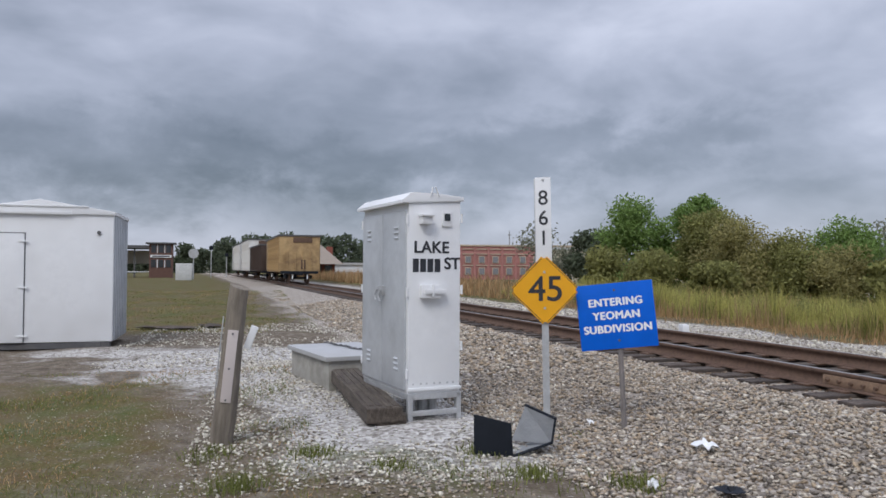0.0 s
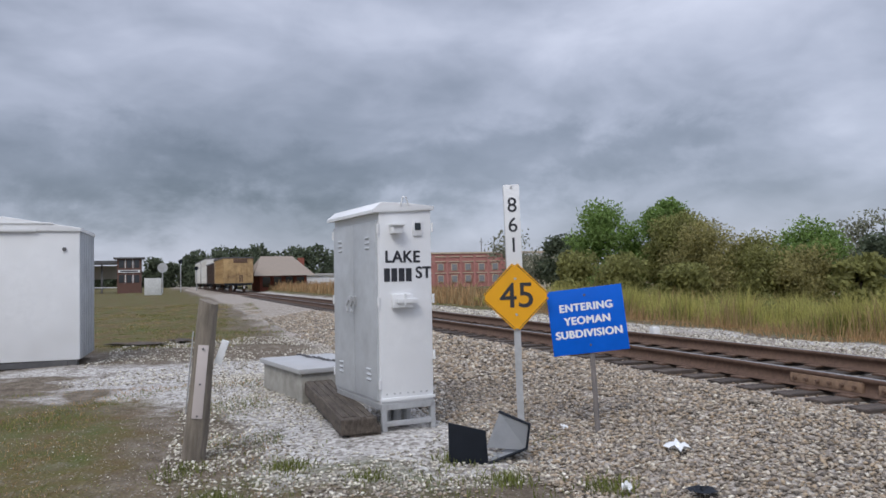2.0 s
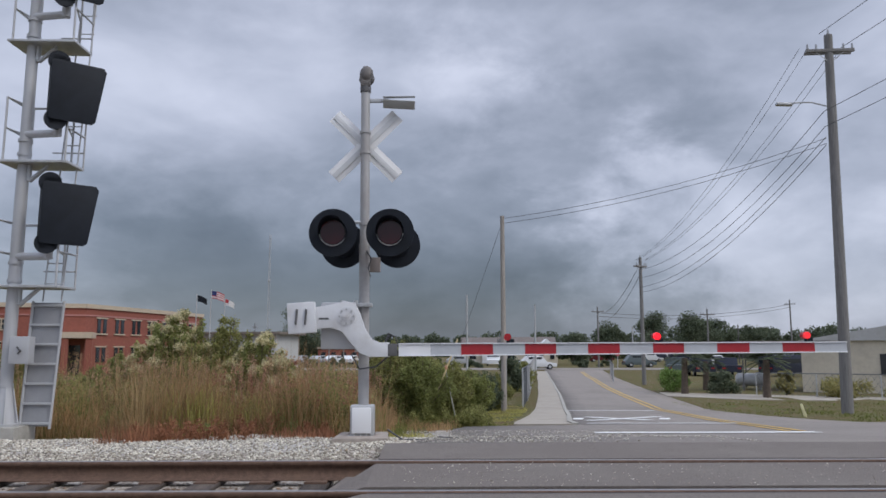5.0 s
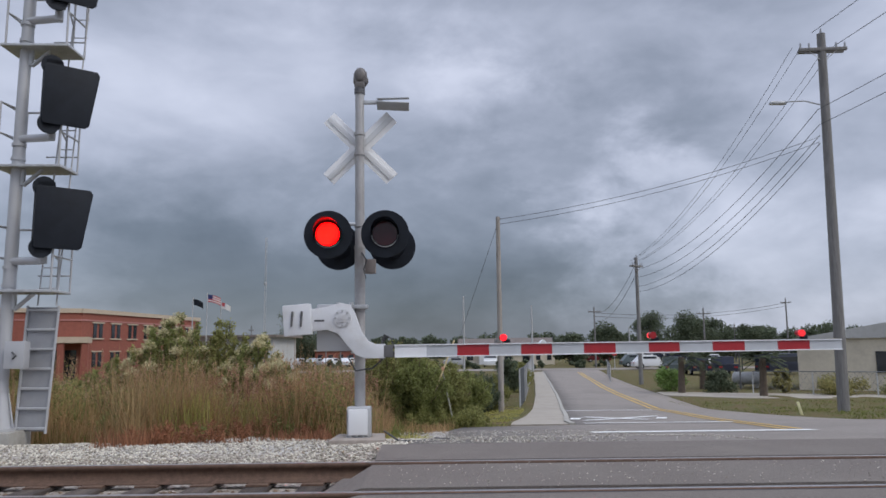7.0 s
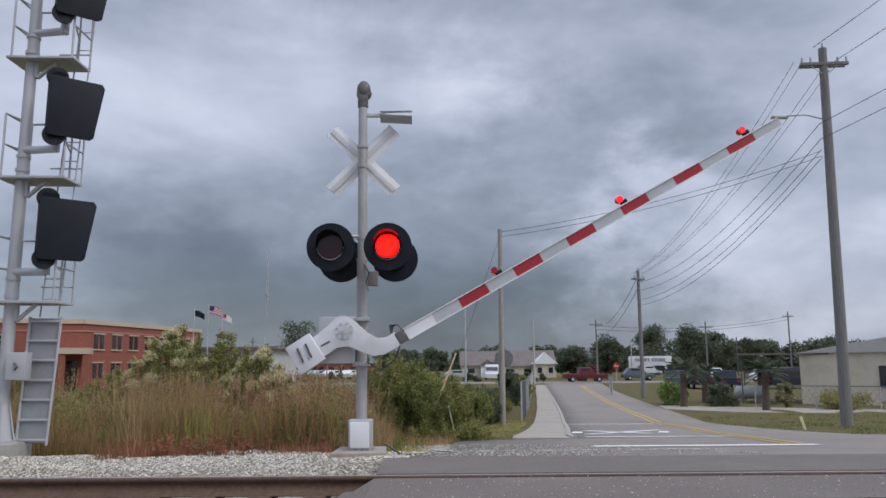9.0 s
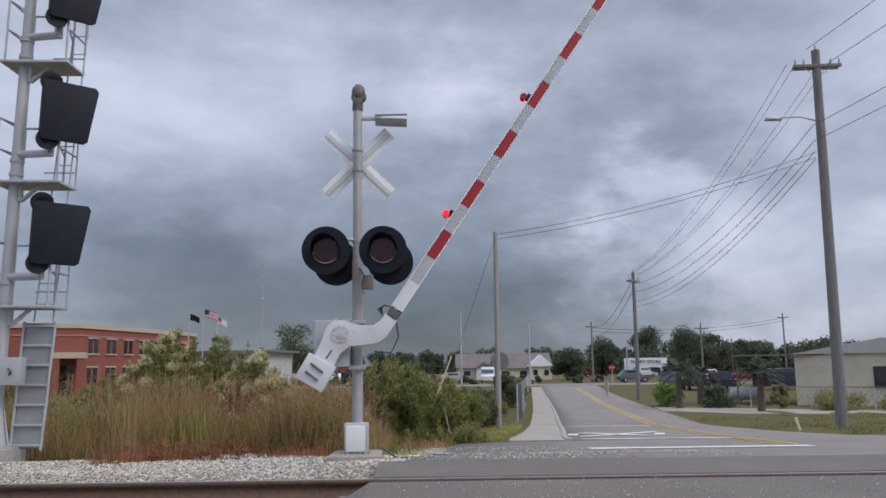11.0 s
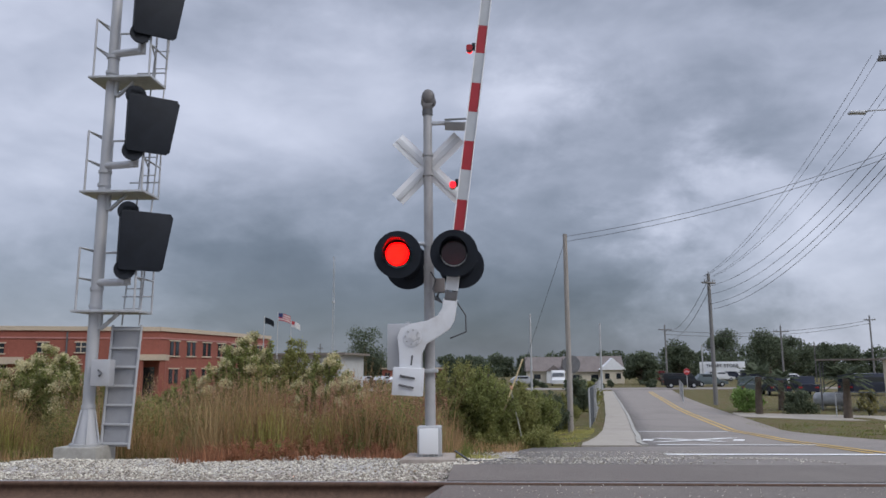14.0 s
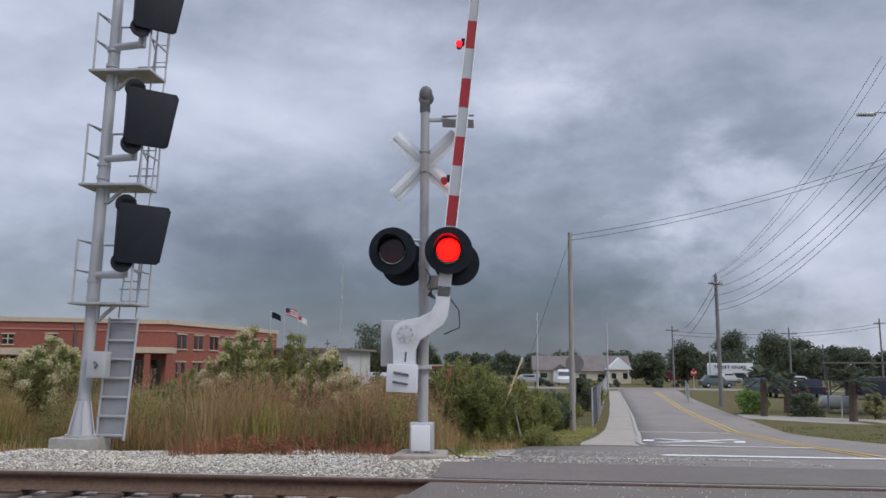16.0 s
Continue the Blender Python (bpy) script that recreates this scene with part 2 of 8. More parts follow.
WIRE = mat("black_cable", (0.07, 0.07, 0.075), 0.6, var=0.1, bump=0)
GLASSY = mat("grey_glass_insulator", (0.35, 0.36, 0.38), 0.2, var=0.05, bump=0)


# ---- mesh helpers ----
def box(bm, c, s, rot=None, bevel=0.0):
    r = bmesh.ops.create_cube(bm, size=1.0)
    m = Matrix.Translation(c) @ (rot.to_matrix().to_4x4() if rot else Matrix()) @ Matrix.Diagonal((*s, 1))
    bmesh.ops.transform(bm, matrix=m, verts=r["verts"])
    if bevel:
        edges = list({e for v in r["verts"] for e in v.link_edges})
        bmesh.ops.bevel(bm, geom=edges, offset=bevel, segments=2, affect="EDGES", profile=0.6)
    return r["verts"]


def rod(bm, p0, p1, r0, r1=None, seg=12, caps=True):
    p0, p1 = Vector(p0), Vector(p1)
    d = p1 - p0
    r = bmesh.ops.create_cone(bm, cap_ends=caps, segments=seg, radius1=r0, radius2=r0 if r1 is None else r1, depth=d.length)
    m = Matrix.Translation((p0 + p1) / 2) @ d.to_track_quat("Z", "Y").to_matrix().to_4x4()
    bmesh.ops.transform(bm, matrix=m, verts=r["verts"])
    return r["verts"]


def tube(bm, pts, r, seg=6):
    """One bent round bar along the points."""
    pts = [Vector(p) for p in pts]
    rings = []
    for i, p in enumerate(pts):
        d = (pts[min(i + 1, len(pts) - 1)] - pts[max(i - 1, 0)]).normalized()
        q = d.to_track_quat("Z", "Y")
        rings.append([bm.verts.new(p + q @ Vector((r * math.cos(k * math.tau / seg), r * math.sin(k * math.tau / seg), 0))) for k in range(seg)])
    for a, b in zip(rings[:-1], rings[1:]):
        for k in range(seg):
            bm.faces.new((a[k], a[(k + 1) % seg], b[(k + 1) % seg], b[k]))
    bm.faces.new(list(reversed(rings[0])))
    bm.faces.new(rings[-1])


def ball(bm, c, r, sub=2, squash=(1, 1, 1)):
    k = bmesh.ops.create_icosphere(bm, subdivisions=sub, radius=1.0)
    bmesh.ops.transform(bm, matrix=Matrix.Translation(c) @ Matrix.Diagonal((r * squash[0], r * squash[1], r * squash[2], 1)), verts=k["verts"])


def prism(bm, outline, axis, lo, hi, bevel=0.0):
    """The outline (2D points) pushed from lo to hi along an axis: 'x' takes (y, z), 'y' takes (x, z), 'z' takes (x, y)."""
    def at(p, k):
        return {"x": (k, p[0], p[1]), "y": (p[0], k, p[1]), "z": (p[0], p[1], k)}[axis]
    a = [bm.verts.new(at(p, lo)) for p in outline]
    b = [bm.verts.new(at(p, hi)) for p in outline]
    n = len(outline)
    faces = [bm.faces.new(a), bm.faces.new(b)]
    for i in range(n):
        faces.append(bm.faces.new((a[i], a[(i + 1) % n], b[(i + 1) % n], b[i])))
    bmesh.ops.recalc_face_normals(bm, faces=faces)
    if bevel:
        edges = list({e for f in faces[:2] for e in f.edges})
        bmesh.ops.bevel(bm, geom=edges, offset=bevel, segments=2, affect="EDGES", profile=0.6)


def mesh_of(bm, name, material, smooth=False):
    me = bpy.data.meshes.new(name)
    bm.to_mesh(me)
    bm.free()
    me.materials.append(material)
    if smooth:
        me.polygons.foreach_set("use_smooth", [True] * len(me.polygons))
        me.set_sharp_from_angle(angle=radians(38))
    return me


def part(name, bm, material, parent=None, label="", m=None, smooth=True):
    ob = new(name, bm if isinstance(bm, bpy.types.Mesh) else mesh_of(bm, name, material, smooth))
    if parent:
        ob.parent = parent
    if m:
        ob.matrix_basis = m
    if label:
        tagged(ob, label)
    return ob


def thing(name, label, category, m=None, group="", kind=""):
    ob = new(name)
    ob.empty_display_size = 0.1
    if m:
        ob.matrix_basis = m
    return tagged(ob, label, category, group, kind)


def simple(fn, *args, **kw):
    bm = bmesh.new()
    fn(bm, *args, **kw)
    return bm


def boxes(items, bevel=0.0):
    bm = bmesh.new()
    for c, s in items:
        box(bm, c, s, bevel=bevel)
    return bm


def rods(items, seg=10):
    bm = bmesh.new()
    for p0, p1, r in items:
        rod(bm, p0, p1, r, seg=seg)
    return bm


def text_mesh(body, size, material, depth=0.002, bold=0.0, spacing=1.0, heavy=0.0):
    cu = bpy.data.curves.new("lettering", "FONT")
    cu.body, cu.size, cu.extrude, cu.offset = body, size, depth, bold
    cu.align_x, cu.align_y, cu.space_character = "CENTER", "CENTER", spacing
    tmp = bpy.data.objects.new("lettering", cu)
    scene.collection.objects.link(tmp)
    me = bpy.data.meshes.new_from_object(tmp.evaluated_get(bpy.context.evaluated_depsgraph_get()))
    bpy.data.objects.remove(tmp)
    bpy.data.curves.remove(cu)
    me.name = "lettering"
    if heavy:
        # thicker strokes: the same letters shifted a little to both sides
        bm = bmesh.new()
        for k, (dx, dy) in enumerate(((0, 0), (-heavy, 0), (heavy, 0), (0, heavy * 0.6), (0, -heavy * 0.6))):
            n = len(bm.verts)
            bm.from_mesh(me)
            bm.verts.ensure_lookup_table()
            for v in bm.verts[n:]:
                v.co += Vector((dx, dy, -0.00008 * k))
        bm.to_mesh(me)
        bm.free()
    me.materials.clear()
    me.materials.append(material)
    return me


def raw_mesh(name, verts, faces, material, smooth=False):
    """A mesh from numpy arrays: verts (n, 3) and faces (m, k), all of one size."""
    me = bpy.data.meshes.new(name)
    k = faces.shape[1]
    me.vertices.add(len(verts))
    me.vertices.foreach_set("co", np.ascontiguousarray(verts, dtype=np.float32).ravel())
    me.loops.add(faces.size)
    me.loops.foreach_set("vertex_index", np.ascontiguousarray(faces, dtype=np.int32).ravel())
    me.polygons.add(len(faces))
    me.polygons.foreach_set("loop_start", np.arange(0, faces.size, k, dtype=np.int32))
    me.update(calc_edges=True)
    me.materials.append(material)
    if smooth:
        me.polygons.foreach_set("use_smooth", [True] * len(me.polygons))
    return me


# ---- ground, track and road ----
RNG = np.random.default_rng(7)


def bend(x):
    """How far the line swings towards -y past x = -4, going away along -x."""
    d = np.maximum(-4.0 - np.asarray(x, dtype=float), 0.0)
    return np.where(d < 6, 0.0075 * d * d, np.where(d < 16, 0.27 + 0.09 * (d - 6), np.where(d < 57, 1.17 + 0.0525 * (d - 16), 3.3225 + 0.083 * (d - 57))))


TRACK_Y = 6.54


def dip(x):
    """The line falls slightly towards the station."""
    return np.interp(x, [-170, -87, -61, -25], [-0.30, -0.26, -0.20, 0.0])


def slope_y(y):
    return np.interp(y, [-60, 9, 10.5, 13, 22, 32, 45], [0, 0, -0.06, -0.33, -0.9, -1.4, -1.5])


def road_z(y):
    return np.interp(y, [-60, 1.0, 4.7, 8.4, 10.5, 13, 22, 32, 45], [-0.42, -0.30, 0.0, 0.0, -0.15, -0.45, -1.0, -1.5, -1.6])


def ground_z(x, y):
    x, y = np.asarray(x, float), np.asarray(y, float)
    s = y + bend(x)
    base = np.interp(s, [2.4, 3.1, 4.7, 5.2, 8.0, 8.5, 9.6], [-0.45, -0.42, -0.20, -0.225, -0.225, -0.17, -0.12])
    base = base + slope_y(y) + dip(x) * np.clip((s - 2.4) / 2.0, 0, 1) * np.clip((11.0 - s) / 1.5, 0, 1)
    wob = 0.035 * np.sin(1.3 * x + 0.7 * y) * np.sin(0.9 * y - 0.5 * x) + 0.02 * np.sin(3.1 * x) * np.sin(2.7 * y)
    z = base + np.where((s > 4.0) & (s < 9.0), 0.2 * wob, wob)
    # the gravel rises to meet the asphalt beside the crossing
    near = np.clip((x + 1.3) / 0.9, 0, 1) * np.clip((y - 8.4) / 0.4, 0, 1) * np.clip((18.6 - y) / 0.8, 0, 1) * np.clip((2.5 - x) / 0.5, 0, 1)
    return z + near * (road_z(y) - 0.02 - z)


ROAD_Y = [-8, 1, 4.7, 7.4, 9, 11, 13.5, 15.6, 16.6, 17.9, 18.35, 20, 25, 30, 36, 44, 51, 58, 66, 74, 82, 94]
ROAD_L = [-0.9, -0.85, -0.7, -0.42, -0.18, 0.13, 0.36, 0.50, 0.62, 0.95, 3.57, 3.75, 4.65, 5.45, 6.4, 7.6, 8.55, 9.55, 10.6, 11.7, 12.8, 14.4]
ROAD_R = [26, 26, 26, 26, 26, 26, 26, 26, 24, 17.5, 15.5, 11.4, 11.1, 11.4, 12.3, 13.5, 14.4, 15.4, 16.6, 17.9, 19.3, 21.5]


def road_l(y):
    return np.interp(y, ROAD_Y, ROAD_L)


def road_r(y):
    return np.interp(y, ROAD_Y, ROAD_R)


def ground_material():
    m = bpy.data.materials.new("ground_cover")
    m.use_nodes = True
    nt = m.node_tree
    N, L = nt.nodes.new, nt.links.new
    b = nt.nodes["Principled BSDF"]
    b.inputs["Roughness"].default_value = 0.95
    b.inputs["Specular IOR Level"].default_value = 0.2
    tc = N("ShaderNodeTexCoord").outputs["Object"]
    at = N("ShaderNodeAttribute")
    at.attribute_name = "cover"
    sep = N("ShaderNodeSeparateColor")
    L(at.outputs["Color"], sep.inputs[0])

    def noise_at(s, d=6.0):
        n = N("ShaderNodeTexNoise")
        n.inputs["Scale"].default_value, n.inputs["Detail"].default_value, n.inputs["Roughness"].default_value = s, d, 0.65
        L(tc, n.inputs["Vector"])
        return n.outputs["Fac"]

    def ramp(fac, stops):
        n = N("ShaderNodeValToRGB")
        while len(n.color_ramp.elements) < len(stops):
            n.color_ramp.elements.new(0.5)
        for e, (p, c) in zip(n.color_ramp.elements, stops):
            e.position, e.color = p, (*c, 1)
        L(fac, n.inputs[0])
        return n.outputs[0]

    def mix(fac, a, c):
        n = N("ShaderNodeMix")
        n.data_type = "RGBA"
        for sock, v in ((n.inputs[0], fac), (n.inputs[6], a), (n.inputs[7], c)):
            L(v, sock)
        return n.outputs[2]

    def mask(ch, fine, gain=2.6):
        a = N("ShaderNodeMath")
        a.operation = "MULTIPLY_ADD"
        L(fine, a.inputs[0])
        a.inputs[1].default_value = gain
        a.inputs[2].default_value = -gain * 0.5 - 0.5
        c = N("ShaderNodeMath")
        c.operation, c.use_clamp = "MULTIPLY_ADD", True
        L(ch, c.inputs[0])
        c.inputs[1].default_value = 2.0
        L(a.outputs[0], c.inputs[2])
        return c.outputs[0]

    vor = N("ShaderNodeTexVoronoi")
    vor.inputs["Scale"].default_value = 26
    L(tc, vor.inputs["Vector"])
    hue = N("ShaderNodeSeparateColor")
    L(vor.outputs["Color"], hue.inputs[0])
    soil = ramp(noise_at(5), [(0.3, (0.085, 0.065, 0.045)), (0.5, (0.15, 0.12, 0.088)), (0.7, (0.24, 0.205, 0.165))])
    white = ramp(hue.outputs[0], [(0.0, (0.17, 0.15, 0.13)), (0.35, (0.38, 0.355, 0.325)), (1.0, (0.62, 0.60, 0.57))])
    stone = ramp(hue.outputs[1], [(0.0, (0.16, 0.135, 0.11)), (0.5, (0.33, 0.285, 0.24)), (1.0, (0.50, 0.455, 0.40))])
    grass = ramp(noise_at(1.3, 8), [(0.34, (0.125, 0.082, 0.042)), (0.5, (0.115, 0.095, 0.036)), (0.66, (0.070, 0.092, 0.020))])
    col = mix(mask(sep.outputs[0], noise_at(2.5)), soil, white)
    col = mix(mask(sep.outputs[2], noise_at(3.2)), col, grass)
    col = mix(mask(sep.outputs[1], noise_at(4.0), 1.2), col, stone)
    # pale chips and dark crumbs strewn over dirt and grass
    chip = N("ShaderNodeTexVoronoi")
    chip.inputs["Scale"].default_value = 70
    L(tc, chip.inputs["Vector"])
    tone = N("ShaderNodeSeparateColor")
    L(chip.outputs["Color"], tone.inputs[0])
    few = N("ShaderNodeMath")
    few.operation, few.use_clamp = "MULTIPLY_ADD", True
    L(tone.outputs[0], few.inputs[0])
    few.inputs[1].default_value, few.inputs[2].default_value = 7.0, -6.35
    col = mix(few.outputs[0], col, ramp(tone.outputs[1], [(0.0, (0.06, 0.05, 0.04)), (0.35, (0.30, 0.27, 0.23)), (1.0, (0.58, 0.56, 0.52))]))
    L(col, b.inputs["Base Color"])
    bp = N("ShaderNodeBump")
    bp.inputs["Strength"].default_value, bp.inputs["Distance"].default_value = 0.8, 0.03
    L(vor.outputs["Distance"], bp.inputs["Height"])
    L(bp.outputs[0], b.inputs["Normal"])
    return m


def soft_noise(x, y, s, seed):
    v = [noise.noise(Vector((a * s + seed, c * s - seed, seed))) for a, c in zip(x, y)]
    return np.array(v)


def cover_at(x, y):
    """Shares of white gravel, brown ballast and grass."""
    s = y + bend(x)
    n = 1.3 * soft_noise(x, y, 0.55, 3.3) + 0.8 * soft_noise(x, y, 1.6, 7.7)
    ballast = np.clip((s - 2.1 + 0.5 * n) / 0.9, 0, 1) * np.clip((9.4 - s) / 0.8, 0, 1)
    white = np.clip((x + 15.5) / 2, 0, 1) * np.clip((-4.9 - x) / 1.0, 0, 1) * np.clip((s + 0.5 + 1.3 * n + 0.45 * np.maximum(-x - 7.5, 0)) / 1.2, 0, 1) * np.clip((3.2 - s) / 0.8, 0, 1)
    white = np.maximum(white, np.clip((s - 8.3) / 0.5, 0, 1) * np.clip((np.where(x < -6, 10.0, 11.3) + 0.5 * n - s) / 0.9, 0, 1))
    white = np.maximum(white, 0.85 * np.clip((-x - 9) / 3, 0, 1) * np.clip((s - 2.2) / 1, 0, 1) * np.clip((5.0 - s) / 1, 0, 1))
    grass = np.clip((-0.2 - y + 1.0 * n) / 1.2, 0, 1) * np.clip((x + 11.3 - 0.8 * n) / 1.5, 0, 1) * 0.78
    grass = np.maximum(grass, np.clip((-17.5 - x + 1.5 * n) / 2, 0, 1) * np.clip((2.2 - s + 0.8 * n) / 1.5, 0, 1))
    verge = np.interp(x, [-6.5, -6, -0.9, -0.3, 0.3, 3.2, 10], [9.5, 10.9, 10.9, 13.4, 16.6, 17.6, 17.6])
    grass = np.maximum(grass, np.clip((s - verge + 0.5 * n) / 0.9, 0, 1))
    white = np.maximum(white, 0.62 * np.clip((x + 1.6) / 0.6, 0, 1) * np.clip((y - 9) / 1, 0, 1) * np.clip((verge + 0.6 - y) / 1.0, 0, 1))
    grass = np.maximum(grass, 0.42 * np.clip((x + 6.8) / 0.8, 0, 1) * np.clip((2.4 - y) / 1.0, 0, 1))
    return white, ballast, grass


def graded(stops):
    out = [stops[0][0]]
    for (a, h), (c, _) in zip(stops[:-1], stops[1:]):
        n = max(1, round((c - a) / h))
        out += [a + (c - a) * (i + 1) / n for i in range(n)]
    return np.array(out)


def make_ground():
    xs = graded([(-2500, 400), (-500, 60), (-140, 12), (-60, 2), (-26, 0.5), (-14, 0.2), (-1.2, 0.1), (0.8, 0.2), (4, 0.5), (26, 2), (60, 12), (140, 60), (500, 400), (2500, 400)])
    ys = graded([(-2500, 400), (-500, 60), (-100, 8), (-20, 1), (-5, 0.25), (12, 0.5), (24, 2), (60, 8), (140, 60), (500, 400), (2500, 400)])
    X, Y = np.meshgrid(xs, ys)
    x, y = X.ravel(), Y.ravel()
    z = ground_z(x, y)
    on = (x > road_l(y) + 0.12) & (x < road_r(y) + 0.1) & (y < 96) & (y > -9)
    z = np.where(on, np.minimum(z, road_z(y)) - 0.12, z)
    nx, ny = len(xs), len(ys)
    i = np.arange((ny - 1) * (nx - 1))
    r, c = i // (nx - 1), i % (nx - 1)
    a = r * nx + c
    me = raw_mesh("ground", np.stack([x, y, z], 1), np.stack([a, a + 1, a + nx + 1, a + nx], 1), ground_material(), True)
    w, b, g = cover_at(x, y)
    at = me.color_attributes.new("cover", "FLOAT_COLOR", "POINT")
    at.data.foreach_set("color", np.stack([w, b, g, np.ones_like(w)], 1).astype(np.float32).ravel())
    tagged(new("ground", me), "gravel, dirt and patchy grass beside the railway line", "ground", kind="structure")


make_ground()


def strip(name, ys, left, right, lift, material, label, category, cols=6, thick=0.0):
    ys = np.asarray(ys, float)
    v, f = [], []
    for y in ys:
        a, b = left(y), right(y)
        for k in range(cols + 1):
            v.append((a + (b - a) * k / cols, y, float(road_z(y)) + lift))
    n = cols + 1
    for r in range(len(ys) - 1):
        for k in range(cols):
            f.append((r * n + k, r * n + k + 1, (r + 1) * n + k + 1, (r + 1) * n + k))
    me = raw_mesh(name, np.array(v), np.array(f), material, True)
    if thick:
        ob = new(name, me)
        md = ob.modifiers.new("thickness", "SOLIDIFY")
        md.thickness, md.offset = thick, -1
    else:
        ob = new(name, me)
    return tagged(ob, label, category, kind="structure")


strip("road", graded([(-8, 1), (4.68, 1)]), road_l, road_r, 0.0, ASPHALT, "worn grey asphalt road leading to the crossing", "road", thick=0.1)
strip("road_far_side", graded([(8.62, 0.4), (17.0, 0.15), (19.0, 0.5), (22, 1.5), (94, 1.5)]), road_l, road_r, 0.0, ASPHALT, "worn grey asphalt road dipping away from the railway and bending", "road", thick=0.1)


def make_cross_street():
    v = np.array([(-29, 94, -1.58), (220, 94, -1.58), (220, 103, -1.58), (-29, 103, -1.58)], float)
    tagged(new("street", raw_mesh("street", v, np.array([[0, 1, 2, 3]]), ASPHALT)), "grey asphalt cross street beyond the junction", "road", kind="structure")


make_cross_street()

# sidewalk with its joints, and the kerb along it
def make_sidewalk():
    root = thing("sidewalk", "pale concrete sidewalk beside the road", "sidewalk", kind="structure")
    y = 18.3
    k = 0
    while y < 88:
        ln = 1.7 if y < 50 else 3.4
        a, b = y, y + ln - 0.025
        flare = 0.10 * max(0, 1 - (y - 18.3) / 6)
        bm = bmesh.new()
        wide = np.interp([a, b], [18.3, 32, 88], [1.42, 1.30, 1.10])
        pts = [(float(road_l(max(a, 18.4))) - wide[0] - flare, a), (float(road_l(max(a, 18.4))) - 0.12, a), (float(road_l(b)) - 0.12, b), (float(road_l(b)) - wide[1] - flare * 0.8, b)]
        lo = [bm.verts.new((px, py, float(road_z(py)) - 0.1)) for px, py in pts]
        hi = [bm.verts.new((px, py, float(road_z(py)) + 0.03)) for px, py in pts]
        bm.faces.new(hi)
        for i in range(4):
            bm.faces.new((lo[i], lo[(i + 1) % 4], hi[(i + 1) % 4], hi[i]))
        part("slab", bm, SIDEWALK, root, smooth=False)
        bm = bmesh.new()
        lo = [bm.verts.new((px, py, float(road_z(py)) - 0.1)) for px, py in ((pts[1][0], a), (pts[1][0] + 0.14, a), (pts[2][0] + 0.14, b), (pts[2][0], b))]
        hi = [bm.verts.new((v.co.x, v.co.y, float(road_z(v.co.y)) + 0.06)) for v in lo]
        bm.faces.new(hi)
        for i in range(4):
            bm.faces.new((lo[i], lo[(i + 1) % 4], hi[(i + 1) % 4], hi[i]))
        part("kerb", bm, CONCRETE, root, "weathered concrete kerb", smooth=False)
        y += ln
        k += 1


make_sidewalk()


def stripe(name, pts, width, material, label, lift=0.012, category="road marking"):
    """A painted stripe along points (x, y) on the road."""
    v, f = [], []
    P = [Vector((p[0], p[1], 0)) for p in pts]
    fine = [P[0]]
    for a, b in zip(P[:-1], P[1:]):
        n = max(1, int((b - a).length / 1.0))
        fine += [a.lerp(b, (i + 1) / n) for i in range(n)]
    for i, p in enumerate(fine):
        d = (fine[min(i + 1, len(fine) - 1)] - fine[max(i - 1, 0)]).normalized()
        side = Vector((-d.y, d.x, 0)) * width / 2
        for q in (p + side, p - side):
            v.append((q.x, q.y, float(road_z(q.y)) + lift))
    for i in range(len(fine) - 1):
        f.append((2 * i, 2 * i + 1, 2 * i + 3, 2 * i + 2))
    return tagged(new(name, raw_mesh(name, np.array(v), np.array(f), material)), label, category, kind="structure")


stripe("stop_line", [(3.15, 14.5), (7.4, 14.5)], 0.42, ROAD_WHITE, "white painted stop line across the lane")
stripe("marking_line", [(4.0, 19.3), (7.7, 19.1)], 0.32, ROAD_WHITE, "worn white transverse line on the road", 0.013)
stripe("marking_line", [(5.6, 30.6), (9.0, 30.4)], 0.34, ROAD_WHITE, "worn white transverse line on the road")
stripe("crossing_symbol", [(4.45, 21.4), (7.35, 24.3)], 0.30, ROAD_WHITE, "white painted X marking before the railway crossing")
stripe("crossing_symbol", [(4.95, 24.0), (6.25, 21.5)], 0.34, ROAD_WHITE, "white painted X marking before the railway crossing", 0.016)
stripe("crossing_letter", [(4.35, 22.3), (4.6, 23.3)], 0.30, ROAD_WHITE, "worn white letter beside the X marking")
stripe("crossing_letter", [(6.85, 22.2), (7.2, 23.2)], 0.30, ROAD_WHITE, "worn white letter beside the X marking")
YEL = [(7.05, 14.9), (7.45, 17.5), (8.05, 22), (8.75, 26.5), (9.6, 33), (10.6, 41), (12.0, 52), (13.7, 63), (15.3, 74), (17.2, 86)]
stripe("centre_line", YEL, 0.12, ROAD_YELLOW, "double yellow centre line of the road")
stripe("centre_line", [(x + 0.3, y) for x, y in YEL], 0.12, ROAD_YELLOW, "double yellow centre line of the road")

# ---- railway ----
def rail_profile(w=1.0):
    half = [(0.075, 0.0), (0.075, 0.012), (0.012, 0.035), (0.010, 0.120), (0.034, 0.132), (0.036, 0.160), (0.030, 0.172)]
    return [(-a, b) for a, b in half] + [(a, b) for a, b in reversed(half)]


